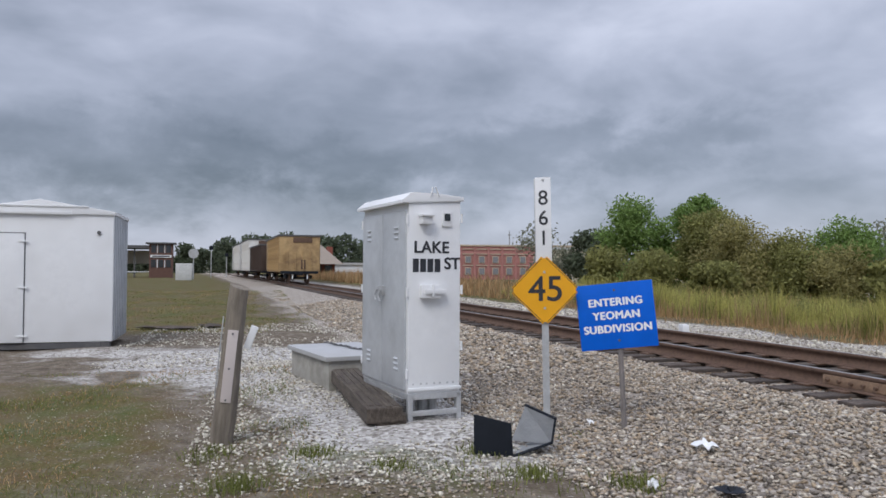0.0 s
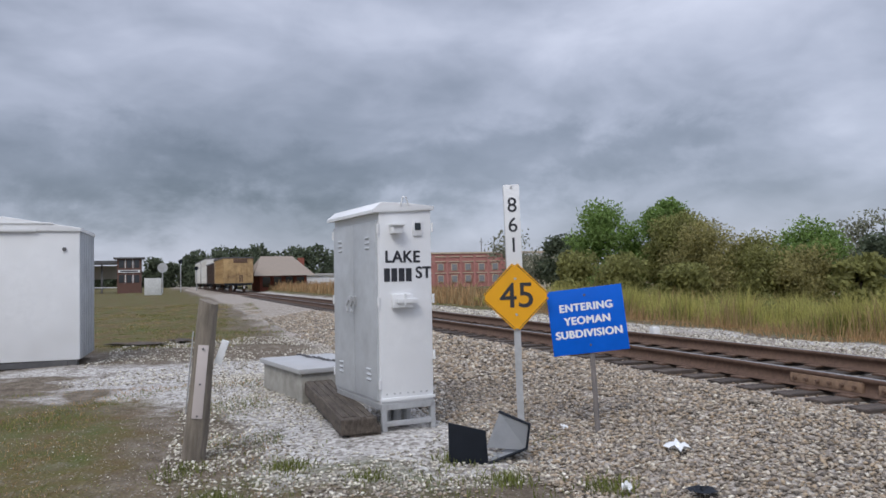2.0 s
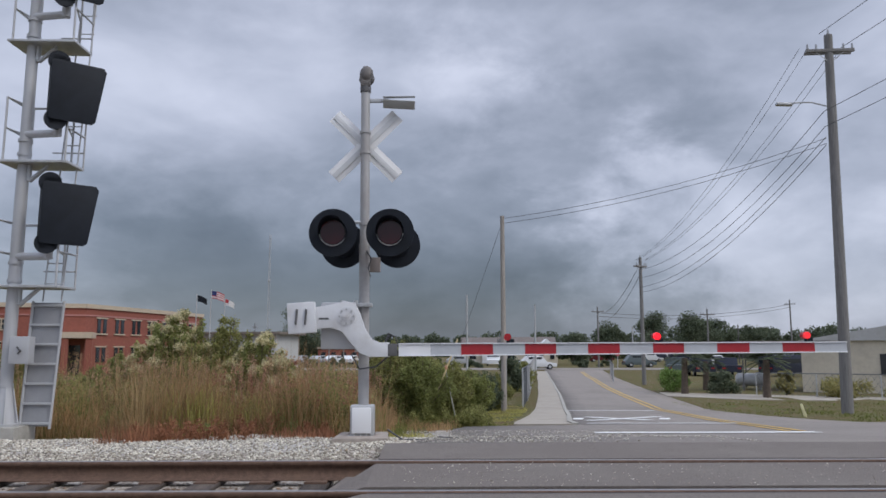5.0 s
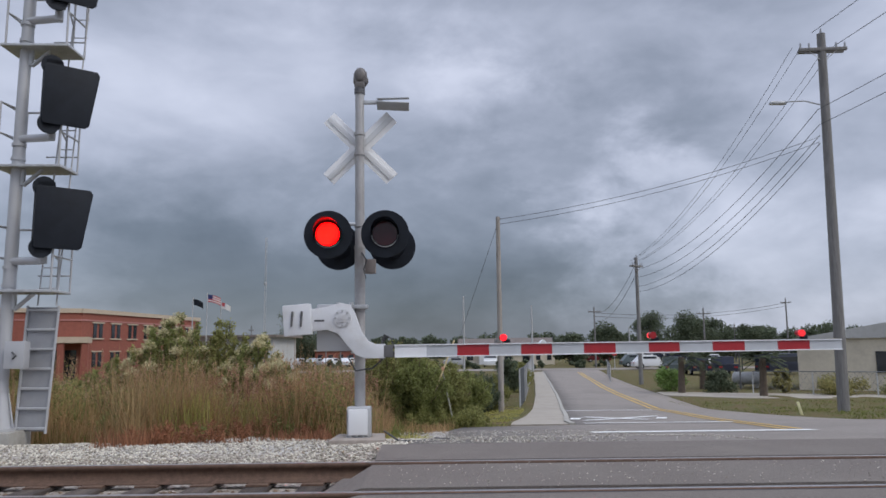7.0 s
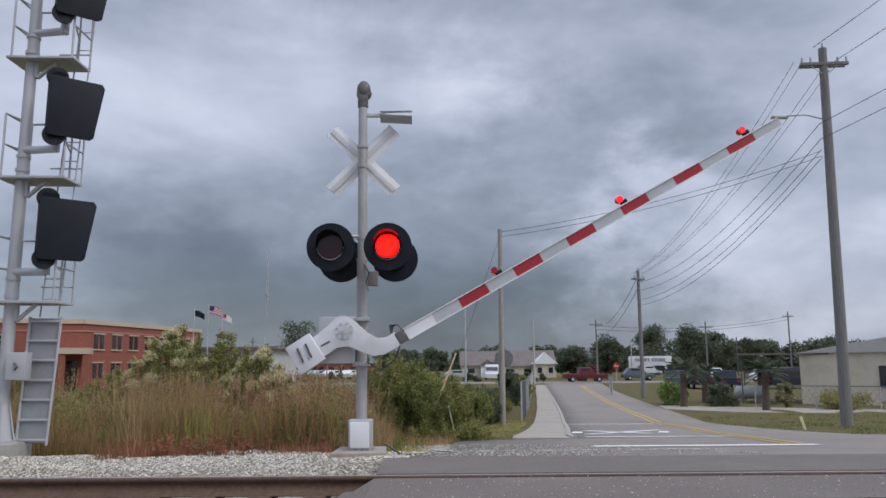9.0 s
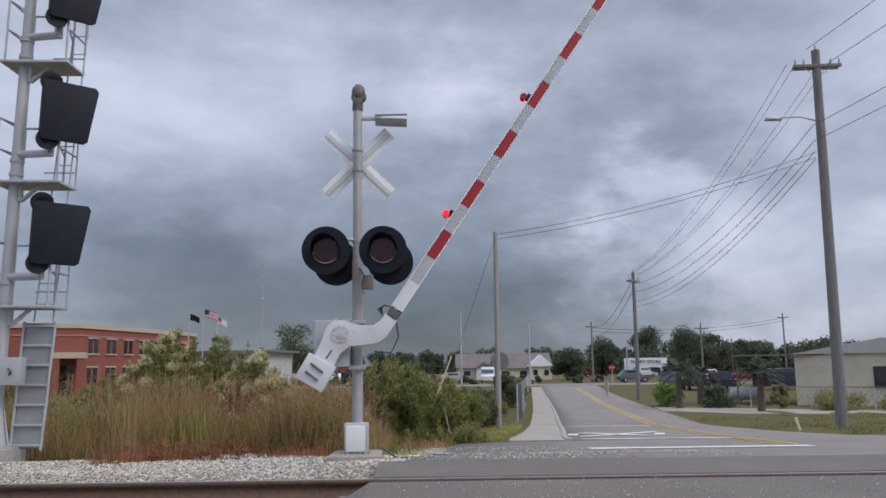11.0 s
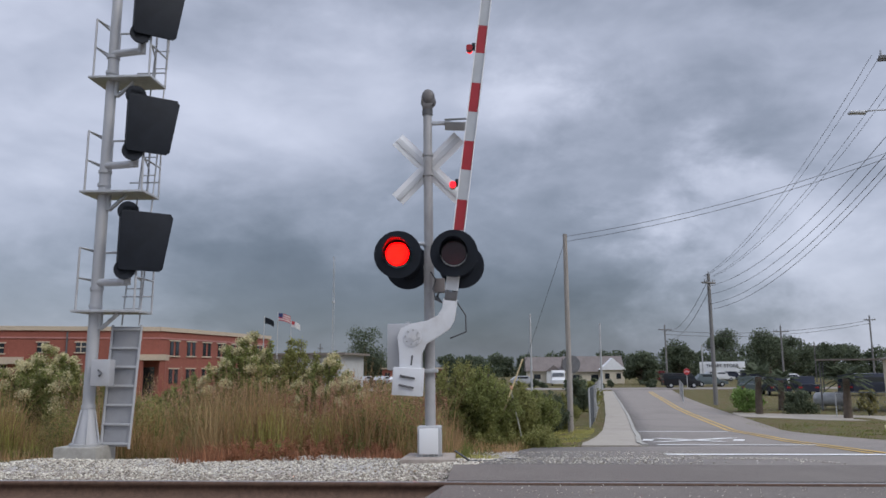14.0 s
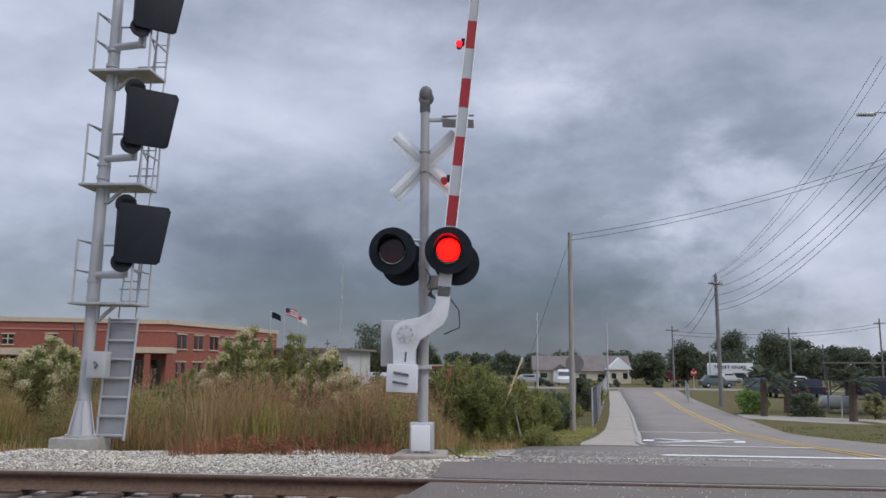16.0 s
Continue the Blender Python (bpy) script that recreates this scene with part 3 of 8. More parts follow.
def make_rail(side):
    prof = rail_profile()
    xs = graded([(-170, 6), (-60, 2), (60, 2)])
    v, f = [], []
    for x in xs:
        yc = TRACK_Y + side * 0.7535 - float(bend(x))
        for a, b in prof:
            v.append((x, yc + a, -0.172 + b + float(dip(x))))
    n = len(prof)
    for i in range(len(xs) - 1):
        for k in range(n):
            f.append((i * n + k, i * n + (k + 1) % n, (i + 1) * n + (k + 1) % n, (i + 1) * n + k))
    me = raw_mesh("rail", np.array(v), np.array(f), RUST)
    me.materials.append(RAIL_TOP)
    top = [1 if (i % n) in (n // 2 - 1, n // 2) else 0 for i in range(len(f))]
    me.polygons.foreach_set("material_index", top)
    root = new("rail", me)
    return tagged(root, "rust-brown steel rail with a worn bright head", "rail", "rails of the line", kind="structure")


RAILS = [make_rail(-1), make_rail(1)]


def make_ties():
    root = thing("railway_ties", "dark creosoted wooden ties bedded in ballast", "railway tie", kind="structure")
    bm = bmesh.new()
    box(bm, (0, 0, 0), (0.23, 2.6, 0.17), bevel=0.012)
    me = mesh_of(bm, "tie", TIE_WOOD)
    plate = mesh_of(simple(box, (0, 0, 0), (0.20, 0.34, 0.018)), "tie_plate", RUST)
    x = 6.0
    k = 0
    while x > -70:
        if x < -0.35:
            a = math.degrees(math.atan(float(bend(x - 0.5) - bend(x + 0.5))))
            o = part("tie", me, None, root)
            o.matrix_basis = pose(x, TRACK_Y - float(bend(x)) + random.uniform(-0.05, 0.05), -0.268 + float(dip(x)) + random.uniform(-0.008, 0.004), 0, 0, a + random.uniform(-1.2, 1.2))
            if x > -30:
                for sd in (-1, 1):
                    q = part("tie_plate", plate, None, root)
                    q.matrix_basis = pose(x, TRACK_Y + sd * 0.7535 - float(bend(x)), -0.176 + float(dip(x)), 0, 0, a)
        x -= 0.5
        k += 1


make_ties()


def make_joint(x, side, label):
    a = math.degrees(math.atan(float(bend(x - 0.5) - bend(x + 0.5))))
    root = thing("joint_bar", label, "rail joint", pose(x, TRACK_Y + side * 0.7535 - float(bend(x)) - 0.03, -0.095, 0, 0, a), "rail joints")
    part("bar", simple(box, (0, 0, 0), (0.92, 0.03, 0.10), bevel=0.006), RUST_LIGHT, root)
    bolt = mesh_of(simple(rod, (0, -0.035, 0), (0, 0, 0), 0.018, seg=6), "bolt", RUST)
    for k in range(6):
        part("bolt", bolt, None, root, m=pose(-0.38 + k * 0.152, -0.012, 0))


make_joint(-6.35, -1, "pale rusted joint bar bolted to the near rail")
make_joint(-5.25, -1, "pale rusted joint bar bolted to the near rail")


def make_crossing_panels():
    """Asphalt and rubber in the crossing, level with the rail heads."""
    def slab(name, y0, y1, material, label, top=-0.004, x0=None):
        bm = bmesh.new()
        n = 26
        prev = None
        for k in range(n + 1):
            t = k / n
            xa = -0.75 + 26.75 * t ** 2.4
            row = [bm.verts.new((xa if x0 is None else max(xa, x0), yy, zz)) for yy, zz in ((y0, -0.2), (y0, top), (y1, top), (y1, -0.2))]
            if prev:
                for i in range(3):
                    bm.faces.new((prev[i], row[i], row[i + 1], prev[i + 1]))
            prev = row
        if name == "panel":
            for v in bm.verts:
                if v.co.x < -0.5:
                    v.co.x += random.uniform(-0.15, 0.1) + (v.co.y - 6.5) * 0.25
                    v.co.z = min(v.co.z, -0.12)
        bmesh.ops.recalc_face_normals(bm, faces=bm.faces)
        part(name, bm, material, root, label, smooth=False)
    root = thing("level_crossing", "asphalt road surface with rubber flangeways across the track", "level crossing", kind="structure")
    r0, r1 = TRACK_Y - 0.7535, TRACK_Y + 0.7535
    slab("panel", 4.66, r0 - 0.115, ASPHALT_DARK, "")
    slab("panel", r0 + 0.17, r1 - 0.17, ASPHALT_DARK, "")
    slab("panel", r1 + 0.115, 8.64, ASPHALT_DARK, "")
    for y0, y1, top in ((r0 - 0.112, r0 - 0.04, -0.012), (r0 + 0.042, r0 + 0.167, -0.04), (r1 - 0.167, r1 - 0.042, -0.04), (r1 + 0.04, r1 + 0.112, -0.012)):
        slab("rubber_strip", y0, y1, RUBBER, "black rubber flangeway strip", top, -0.42)


make_crossing_panels()


# ---- railway equipment on the camera's side ----
def make_relay_cabinet():
    c = thing("relay_cabinet", "white steel signal relay cabinet with grey-shaded doors and stencilled lettering on legs", "cabinet", pose(-7.17, 1.58, -0.45, 0, 0, 11))
    W, Dp, H = 0.55, 1.30, 1.88
    z0 = 0.28
    # local +x faces the front end; the doors are on -y
    part("body", simple(box, (-Dp / 2, 0, z0 + H / 2), (Dp, W, H), bevel=0.008), WHITE_PAINT, c)
    bm = bmesh.new()
    prism(bm, [(-W / 2 - 0.07, z0 + H - 0.05), (W / 2 + 0.03, z0 + H - 0.01), (W / 2 + 0.03, z0 + H + 0.03), (0.0, z0 + H + 0.055), (-W / 2 + 0.02, z0 + H + 0.055), (-W / 2 - 0.07, z0 + H - 0.02)], "x", -Dp - 0.05, 0.02, bevel=0.006)
    part("roof", bm, WHITE_PAINT, c)
    for k, x in enumerate((-Dp * 0.27, -Dp * 0.745)):
        # doors greyer than the body: this side's dimmer light is put into the colour
        d = part("door", simple(box, (x, -W / 2 - 0.012, z0 + H / 2 - 0.04), (Dp * 0.47, 0.022, H - 0.16), bevel=0.004), GREY_BOX, c, "steel door with louvres, grey for its shaded side")
        slot = mesh_of(simple(prism, [(-0.012, 0), (0, 0.016), (0, -0.016)], "x", -0.055, 0.055), "louvre", GREY_BOX)
        for zz in (0.22, 0.27, 0.32, H - 0.38, H - 0.33, H - 0.28):
            part("louvre", slot, None, d, m=pose(x + (0.1 if k == 0 else -0.08), -W / 2 - 0.023, z0 + zz))
        part("lock_bracket", simple(box, (x + (-0.25 if k == 0 else 0.25), -W / 2 - 0.035, z0 + 0.98), (0.05, 0.03, 0.09), bevel=0.004), GALV, d)
        bm = bmesh.new()
        tube(bm, [(x + (-0.25 if k == 0 else 0.25), -W / 2 - 0.06, z0 + 0.99), (x + (-0.28 if k == 0 else 0.22), -W / 2 - 0.075, z0 + 0.93), (x + (-0.25 if k == 0 else 0.25), -W / 2 - 0.07, z0 + 0.87)], 0.012)
        part("padlock", bm, GALV, d)
    hinge = mesh_of(simple(rod, (0, 0, -0.045), (0, 0, 0.045), 0.013, seg=8), "hinge", WHITE_PAINT)
    for x in (0.004, -Dp - 0.004):
        for zz in (0.2, 0.98, 1.68):
            part("hinge", hinge, None, c, m=pose(x, -W / 2 - 0.015, z0 + zz))
    for zz in (0.45, 1.0, 1.7):
        part("hinge", hinge, None, c, m=pose(0.004, W / 2 + 0.012, z0 + zz))
    # front end fittings
    bm = bmesh.new()
    box(bm, (0.045, -0.115, z0 + 1.67), (0.09, 0.11, 0.08), bevel=0.012)
    box(bm, (0.06, -0.115, z0 + 1.715), (0.11, 0.13, 0.02), bevel=0.004)
    part("vent_hood", bm, WHITE_PAINT, c)
    f = part("window_frame", simple(box, (0.008, 0.125, z0 + 1.69), (0.016, 0.10, 0.15), bevel=0.004), WHITE_PAINT, c)
    part("window_pane", simple(box, (0.018, 0.125, z0 + 1.705), (0.008, 0.062, 0.07)), WINDOW, f, "dark glass pane")
    bm = bmesh.new()
    box(bm, (0.035, -0.06, z0 + 0.985), (0.07, 0.20, 0.13), bevel=0.01)
    box(bm, (0.05, -0.02, z0 + 0.985), (0.08, 0.22, 0.045), bevel=0.006)
    rod(bm, (0.08, -0.05, z0 + 0.94), (0.08, -0.05, z0 + 1.05), 0.012, seg=8)
    part("latch_box", bm, WHITE_PAINT, c, "white latch box with a hasp")
    bm = bmesh.new()
    tube(bm, [(0.025, -0.055, z0 + H + 0.03), (0.03, -0.035, z0 + H + 0.11), (0.03, -0.005, z0 + H + 0.11), (0.025, 0.03, z0 + H + 0.03)], 0.008, 8)
    part("lifting_ring", bm, WHITE_PAINT, c)
    part("bottom_flange", simple(box, (0.012, 0, z0 + 0.05), (0.02, W + 0.02, 0.03), bevel=0.004), WHITE_PAINT, c)
    rivet = mesh_of(simple(rod, (0, 0, 0), (0.006, 0, 0), 0.009, seg=8), "rivet", GALV)
    for k in range(7):
        part("rivet", rivet, None, c, m=pose(0.0, -0.22 + k * 0.07 + 0.01 * (k % 2), z0 + 0.10))
    leg = mesh_of(simple(box, (0, 0, 0.15), (0.05, 0.05, 0.30), bevel=0.004), "leg", GALV)
    for x, y in ((-0.02, -W / 2 + 0.03), (-0.02, W / 2 - 0.01), (-Dp + 0.04, -W / 2 + 0.03), (-Dp + 0.04, W / 2 - 0.03)):
        part("leg", leg, None, c, m=pose(x, y, -0.02))
    part("cross_bar", simple(box, (-0.01, 0, 0.10), (0.03, W - 0.06, 0.05), bevel=0.004), GALV, c)
    part("base_frame", boxes([((-Dp / 2, -W / 2 + 0.03, z0 - 0.02), (Dp, 0.05, 0.06)), ((-Dp / 2, W / 2 - 0.03, z0 - 0.02), (Dp, 0.05, 0.06)), ((-0.02, 0, z0 - 0.02), (0.05, W, 0.06))], 0.004), GALV, c)
    pipe = mesh_of(simple(rod, (0, 0, 0), (0, 0, 0.26), 0.05, seg=10), "conduit", GALV)
    for y in (-0.13, -0.02, 0.09):
        part("conduit", pipe, None, c, m=pose(-0.25, y, 0.03))
    # stencilled words; the smeared number is drawn as plain bars
    for body, y, z, s in (("LAKE", -0.035, 1.405, 0.16), ("ST", 0.185, 1.25, 0.16)):
        o = part("stencil_lettering", text_mesh(body, s, BLACK_TEXT, 0.001, 0.0, 1.02, 0.005), None, c, "black stencilled letters")
        o.matrix_basis = Matrix.Translation((0.003, y, z0 + z)) @ pose(0, 0, 0, 90, 0, 90)
    bar = mesh_of(simple(box, (0, 0, 0), (0.003, 0.062, 0.128), bevel=0.0014), "stencil_bar", BLACK_TEXT)
    for k in range(4):
        part("stencil_bar", bar, None, c, m=pose(0.002, -0.20 + 0.076 * k, z0 + 1.235, 0, 0, 0))
    return c


make_relay_cabinet()


def make_hut():
    h = thing("equipment_hut", "white painted metal equipment hut with a closed door", "hut", pose(-14.75, -3.85, -0.42, 0, 0, 2))
    W, Dp, H = 2.45, 1.85, 2.32
    part("body", simple(box, (-Dp / 2, 0, 0.1 + H / 2), (Dp, W, H), bevel=0.02), WHITE_PAINT, h)
    bm = bmesh.new()
    prism(bm, [(-W / 2 - 0.03, H + 0.07), (W / 2 + 0.03, H + 0.07), (W / 2 + 0.03, H + 0.13), (0, H + 0.33), (-W / 2 - 0.03, H + 0.13)], "x", -Dp - 0.05, 0.04, bevel=0.015)
    part("roof", bm, WHITE_PAINT, h)
    part("eave_trim", boxes([((0.03, -0.35, H + 0.09), (0.06, W * 0.72, 0.06)), ((0.045, 0, H + 0.21), (0.02, 1.6, 0.03))], 0.006), WHITE_PAINT, h)
    bm = bmesh.new()
    for k in range(8):
        box(bm, (-0.10 - k * 0.235, W / 2 + 0.012, 0.1 + H / 2), (0.05, 0.024, H - 0.02), bevel=0.006)
    part("side_ribs", bm, GREY_BOX, h, "ribbed grey side cladding")
    d = part("door", simple(box, (0.012, -0.62, 0.1 + 0.97), (0.03, 0.78, 1.92), bevel=0.006), WHITE_PAINT, h)
    part("door_gap", boxes([((0.004, -0.22, 1.07), (0.012, 0.012, 1.96)), ((0.004, -0.62, 2.045), (0.012, 0.82, 0.012)), ((0.004, -0.62, 0.095), (0.012, 0.82, 0.012))]), DARK_GREY, h, "dark gap round the door")
    hb = mesh_of(simple(box, (0, 0, 0), (0.02, 0.16, 0.035), bevel=0.006), "hinge", WHITE_PAINT)
    for z in (0.22, 1.08, 1.9):
        part("hinge", hb, None, d, m=pose(0.035, -0.24, z))
    part("skid", boxes([((-Dp / 2, -0.9, 0.04), (Dp, 0.25, 0.12)), ((-Dp / 2, 0.9, 0.04), (Dp, 0.25, 0.12)), ((-0.12, 0, 0.04), (0.2, W - 0.1, 0.11))]), DARK_GREY, h)
    part("vent_cap", simple(rod, (0.0, 0.98, 2.07), (0.03, 0.98, 2.07), 0.035, seg=14), DARK_GREY, h)


make_hut()


def make_post():
    p = thing("wooden_post", "leaning weathered grey wooden post with a blank metal plate", "post", pose(-6.68, -0.37, -0.52, -5.6, 1.0, -4))
    bm = bmesh.new()
    rod(bm, (0, 0, 0), (0, 0, 1.40), 0.10, 0.078, seg=14)
    bmesh.ops.subdivide_edges(bm, edges=[e for e in bm.edges if abs(e.verts[0].co.z - e.verts[1].co.z) > 0.5], cuts=8)
    for v in bm.verts:
        n = noise.noise(v.co * 5.0)
        v.co.x += 0.012 * n
        v.co.y += 0.012 * noise.noise(v.co * 4.0 + Vector((5, 2, 1)))
        if v.co.z > 1.35:
            v.co.z += 0.03 * n - 0.25 * v.co.y
    part("trunk", bm, OLD_WOOD, p)
    q = part("plate", simple(box, (0.093, 0.0, 0.74), (0.006, 0.085, 0.60), Euler((0, radians(-0.9), 0)), 0.002), mat("pale_pink_plate", (0.56, 0.50, 0.48), 0.6, var=0.06, dirt=(0.35, 0.30, 0.27), dirt_amount=0.4), p, "pale faded metal plate")
    scr = mesh_of(simple(rod, (0, 0, 0), (0.006, 0, 0), 0.009, seg=8), "screw", DARK_GREY)
    for z in (0.46, 0.72, 1.01):
        part("screw", scr, None, q, m=pose(0.096, 0.0, z))
    bm = bmesh.new()
    box(bm, (-0.03, 0.14, 0.98), (0.05, 0.06, 0.20), Euler((radians(-14), 0, 0)), 0.004)
    part("bracket", bm, WHITE_PAINT, p, "white torn plate on the back of the post")
    part("back_strip", simple(box, (0.0, -0.10, 0.80), (0.03, 0.008, 0.68), bevel=0.002), GALV, p)


make_post()


def make_pull_box():
    b = thing("pull_box", "concrete cable box with a grey metal lid and chain", "utility box", pose(-10.15, 1.03, -0.46, 0, 0, 14))
    bm = bmesh.new()
    prism(bm, [(-0.78, -0.46), (0.78, -0.46), (0.78, 0.50), (-0.78, 0.50)], "z", 0, 0.36, bevel=0.02)
    part("concrete_base", bm, CONCRETE, b)
    part("lid", simple(box, (0, 0.01, 0.39), (1.64, 1.05, 0.06), bevel=0.012), mat("lid_grey", (0.44, 0.44, 0.44), 0.6, 0.2, var=0.08, dirt=(0.30, 0.28, 0.25)), b)
    # the chain lies across the lid and hangs over its front edge
    bm = bmesh.new()
    for k in range(30):
        x = -0.80 + 0.056 * k
        y = 0.02 + 0.16 * (k / 29) + 0.02 * math.sin(k * 0.7)
        c = Vector((x, y, 0.435 + 0.006 * (k % 2)))
        rod(bm, c, c + Vector((0.05, 0.004, 0.0)), 0.015 if k % 2 else 0.010, seg=6)
    for k in range(6):
        rod(bm, (0.84, 0.19, 0.43 - k * 0.032), (0.84, 0.19, 0.405 - k * 0.032), 0.014 if k % 2 else 0.010, seg=6)
    part("chain", bm, DARK_GREY, b, "dark rusty chain across the lid")
    part("lock", simple(box, (0.845, 0.19, 0.21), (0.03, 0.05, 0.06), bevel=0.006), DARK_GREY, b)


make_pull_box()


def make_old_ties():
    def one(cx, cy, cz, rz, ln, w, tilt, label):
        bm = bmesh.new()
        box(bm, (0, 0, 0), (ln, w, 0.15), bevel=0.015)
        bmesh.ops.subdivide_edges(bm, edges=[e for e in bm.edges if e.calc_length() > 0.5], cuts=10)
        for v in bm.verts:
            v.co += Vector((0.02 * noise.noise(v.co * 7), 0.012 * noise.noise(v.co * 9 + Vector((3, 0, 0))), 0.014 * noise.noise(v.co * 8 + Vector((0, 4, 0)))))
        for k in range(4):
            y = (k - 1.5) * w / 4.4
            box(bm, (random.uniform(-0.05, 0.05), y, 0.078), (ln * 0.96, w * 0.16, 0.012), bevel=0.004)
        o = tagged(new("old_tie", mesh_of(bm, "old_tie", mat("dark_split_wood", (0.085, 0.068, 0.055), 0.92, var=0.35, scale=5, dirt=(0.17, 0.14, 0.11), dirt_amount=0.7, dirt_scale=3, bump=0.6, stretch=(1, 8, 4)))), label, "timber", "discarded ties")
        o.matrix_basis = pose(cx, cy, cz, 0, tilt, rz)
    one(-8.20, 1.02, -0.30, 2.5, 2.45, 0.34, 1.2, "dark split wooden tie lying beside the cabinet")
    one(-7.75, 1.10, -0.40, 3, 1.5, 0.30, 0, "dark split wooden tie on the gravel under the cabinet")


make_old_ties()


def make_speed_sign():
    s = thing("speed_sign", "yellow diamond speed sign and white milepost on a grey steel post", "sign", pose(-6.55, 2.50, -0.5, 1.2, 0.6, -21))
    # local +x faces the viewer
    bm = bmesh.new()
    box(bm, (-0.02, 0, 0.85), (0.03, 0.062, 1.7))
    for k in range(24):
        rod(bm, (-0.006, 0, 0.1 + 0.065 * k), (-0.003, 0, 0.1 + 0.065 * k), 0.008, seg=8)
    part("post", bm, GALV, s, "perforated grey steel post")
    w = 0.322
    d = bmesh.new()
    prism(d, [(-w, 0), (0, -w * 1.03), (w, 0), (0, w * 1.03)], "x", 0, 0.006)
    bmesh.ops.bevel(d, geom=[e for e in d.edges if abs(e.verts[0].co.x - e.verts[1].co.x) > 0.004], offset=0.035, segments=3, affect="EDGES")
    dm = part("diamond", d, SIGN_YELLOW, s, "yellow diamond plate with black rim and figures", pose(0.012, 0, 1.345), smooth=False)
    t = part("figures", text_mesh("45", 0.325, BLACK_TEXT, 0.0008, 0.0, 0.98, 0.003), None, dm, "black figures 45")
    t.matrix_basis = Matrix.Translation((0.0085, 0.012, 0.0)) @ pose(0, 0, 0, 90, 0, 90)
    rim = bmesh.new()
    r = w * 0.965
    for a, b in (((-r, 0), (0, -r)), ((0, -r), (r, 0)), ((r, 0), (0, r)), ((0, r), (-r, 0))):
        a2 = (a[0] * 0.93 + b[0] * 0.07, a[1] * 0.93 + b[1] * 0.07)
        b2 = (b[0] * 0.93 + a[0] * 0.07, b[1] * 0.93 + a[1] * 0.07)
        rod(rim, (0.0065, a2[0], a2[1]), (0.0065, b2[0], b2[1]), 0.0028, seg=4)
    part("rim", rim, BLACK_TEXT, dm)
    bolt = mesh_of(simple(rod, (0, 0, 0), (0.008, 0, 0), 0.012, seg=8), "bolt", GALV)
    for z in (-0.165, 0.165):
        part("bolt", bolt, None, dm, m=pose(0.006, 0, z))
    mp = part("milepost", simple(box, (0.0, 0.0, 1.98), (0.006, 0.145, 0.80), bevel=0.002), SIGN_WHITE, s, "white milepost plate with black figures")
    for k, ch in enumerate("861"):
        t = part("figure", text_mesh(ch, 0.190, BLACK_TEXT, 0.0008, 0.001), None, mp, "black figure " + ch)
        t.matrix_basis = Matrix.Translation((0.0045, 0.0, 2.185 - 0.185 * k)) @ pose(0, 0, 0, 90, 0, 90)
    part("back_plate", simple(box, (-0.02, -0.055, 1.98), (0.04, 0.05, 0.78), bevel=0.003), GALV, mp)
    part("bolt", bolt, None, mp, m=pose(0.003, 0, 2.355))


make_speed_sign()


def make_blue_sign():
    s = thing("blue_sign", "blue square sign with white lettering tilted on a thin post", "sign", pose(-6.35, 3.15, -0.46, 1.0, -1.5, -24))
    bm = bmesh.new()
    rod(bm, (-0.02, 0.02, -0.05), (-0.02, -0.02, 1.30), 0.024, seg=8)
    part("post", bm, mat("rusty_post", (0.23, 0.21, 0.20), 0.7, 0.3, var=0.2, dirt=(0.2, 0.13, 0.09)), s, "thin weathered steel post")
    b = part("panel", simple(box, (0, 0, 0), (0.005, 0.69, 0.60), bevel=0.0018), SIGN_BLUE, s, "", pose(0.012, -0.035, 1.075, 5.0, 0, 0))
    for k, ch in enumerate(("ENTERING", "YEOMAN", "SUBDIVISION")):
        t = part("lettering", text_mesh(ch, 0.097, SIGN_WHITE, 0.0008, 0.0, 1.08, 0.005), None, b, "white letters " + ch)
        t.matrix_basis = Matrix.Translation((0.0045, 0.0, 0.125 - 0.122 * k)) @ pose(0, 0, 0, 90, 0, 90)
    bolt = mesh_of(simple(rod, (0, 0, 0), (0.008, 0, 0), 0.011, seg=8), "bolt", DARK_GREY)
    for z in (-0.225, 0.235):
        part("bolt", bolt, None, b, m=pose(0.002, 0.0, z))


make_blue_sign()


def make_black_cover():
    c = thing("cover_panel", "bent black and grey metal cover lying on the gravel", "scrap cover", pose(-5.98, 1.945, -0.47, 0, 0, -16))
    bm = bmesh.new()
    prism(bm, [(-0.30, 0.0), (0.02, -0.06), (0.0, 0.27), (-0.30, 0.34)], "x", 0.16, 0.185, bevel=0.004)
    part("black_side", bm, BLACK, c, "black painted side")
    bm = bmesh.new()
    vs = [bm.verts.new(p) for p in ((0.17, 0.0, 0.0), (0.12, 0.33, 0.10), (-0.16, 0.30, 0.08), (-0.12, -0.02, 0.0))]
    bm.faces.new(vs)
    vs2 = [bm.verts.new(p) for p in ((0.12, 0.33, 0.10), (0.10, 0.36, 0.29), (-0.22, 0.14, 0.34), (-0.16, 0.02, 0.06))]
    bm.faces.new(vs2)
    r = bmesh.ops.solidify(bm, geom=bm.faces[:], thickness=0.012)
    part("grey_side", bm, mat("grey_inside", (0.42, 0.43, 0.44), 0.6, 0.1, var=0.1, dirt=(0.28, 0.27, 0.26), dirt_amount=0.5), c, "grey inner side", smooth=False)
    bm = bmesh.new()
    tube(bm, [(0.17, 0.0, 0.005), (0.12, 0.33, 0.11), (0.10, 0.36, 0.30), (-0.22, 0.14, 0.35)], 0.012, 6)
    part("black_edge", bm, BLACK, c)


make_black_cover()


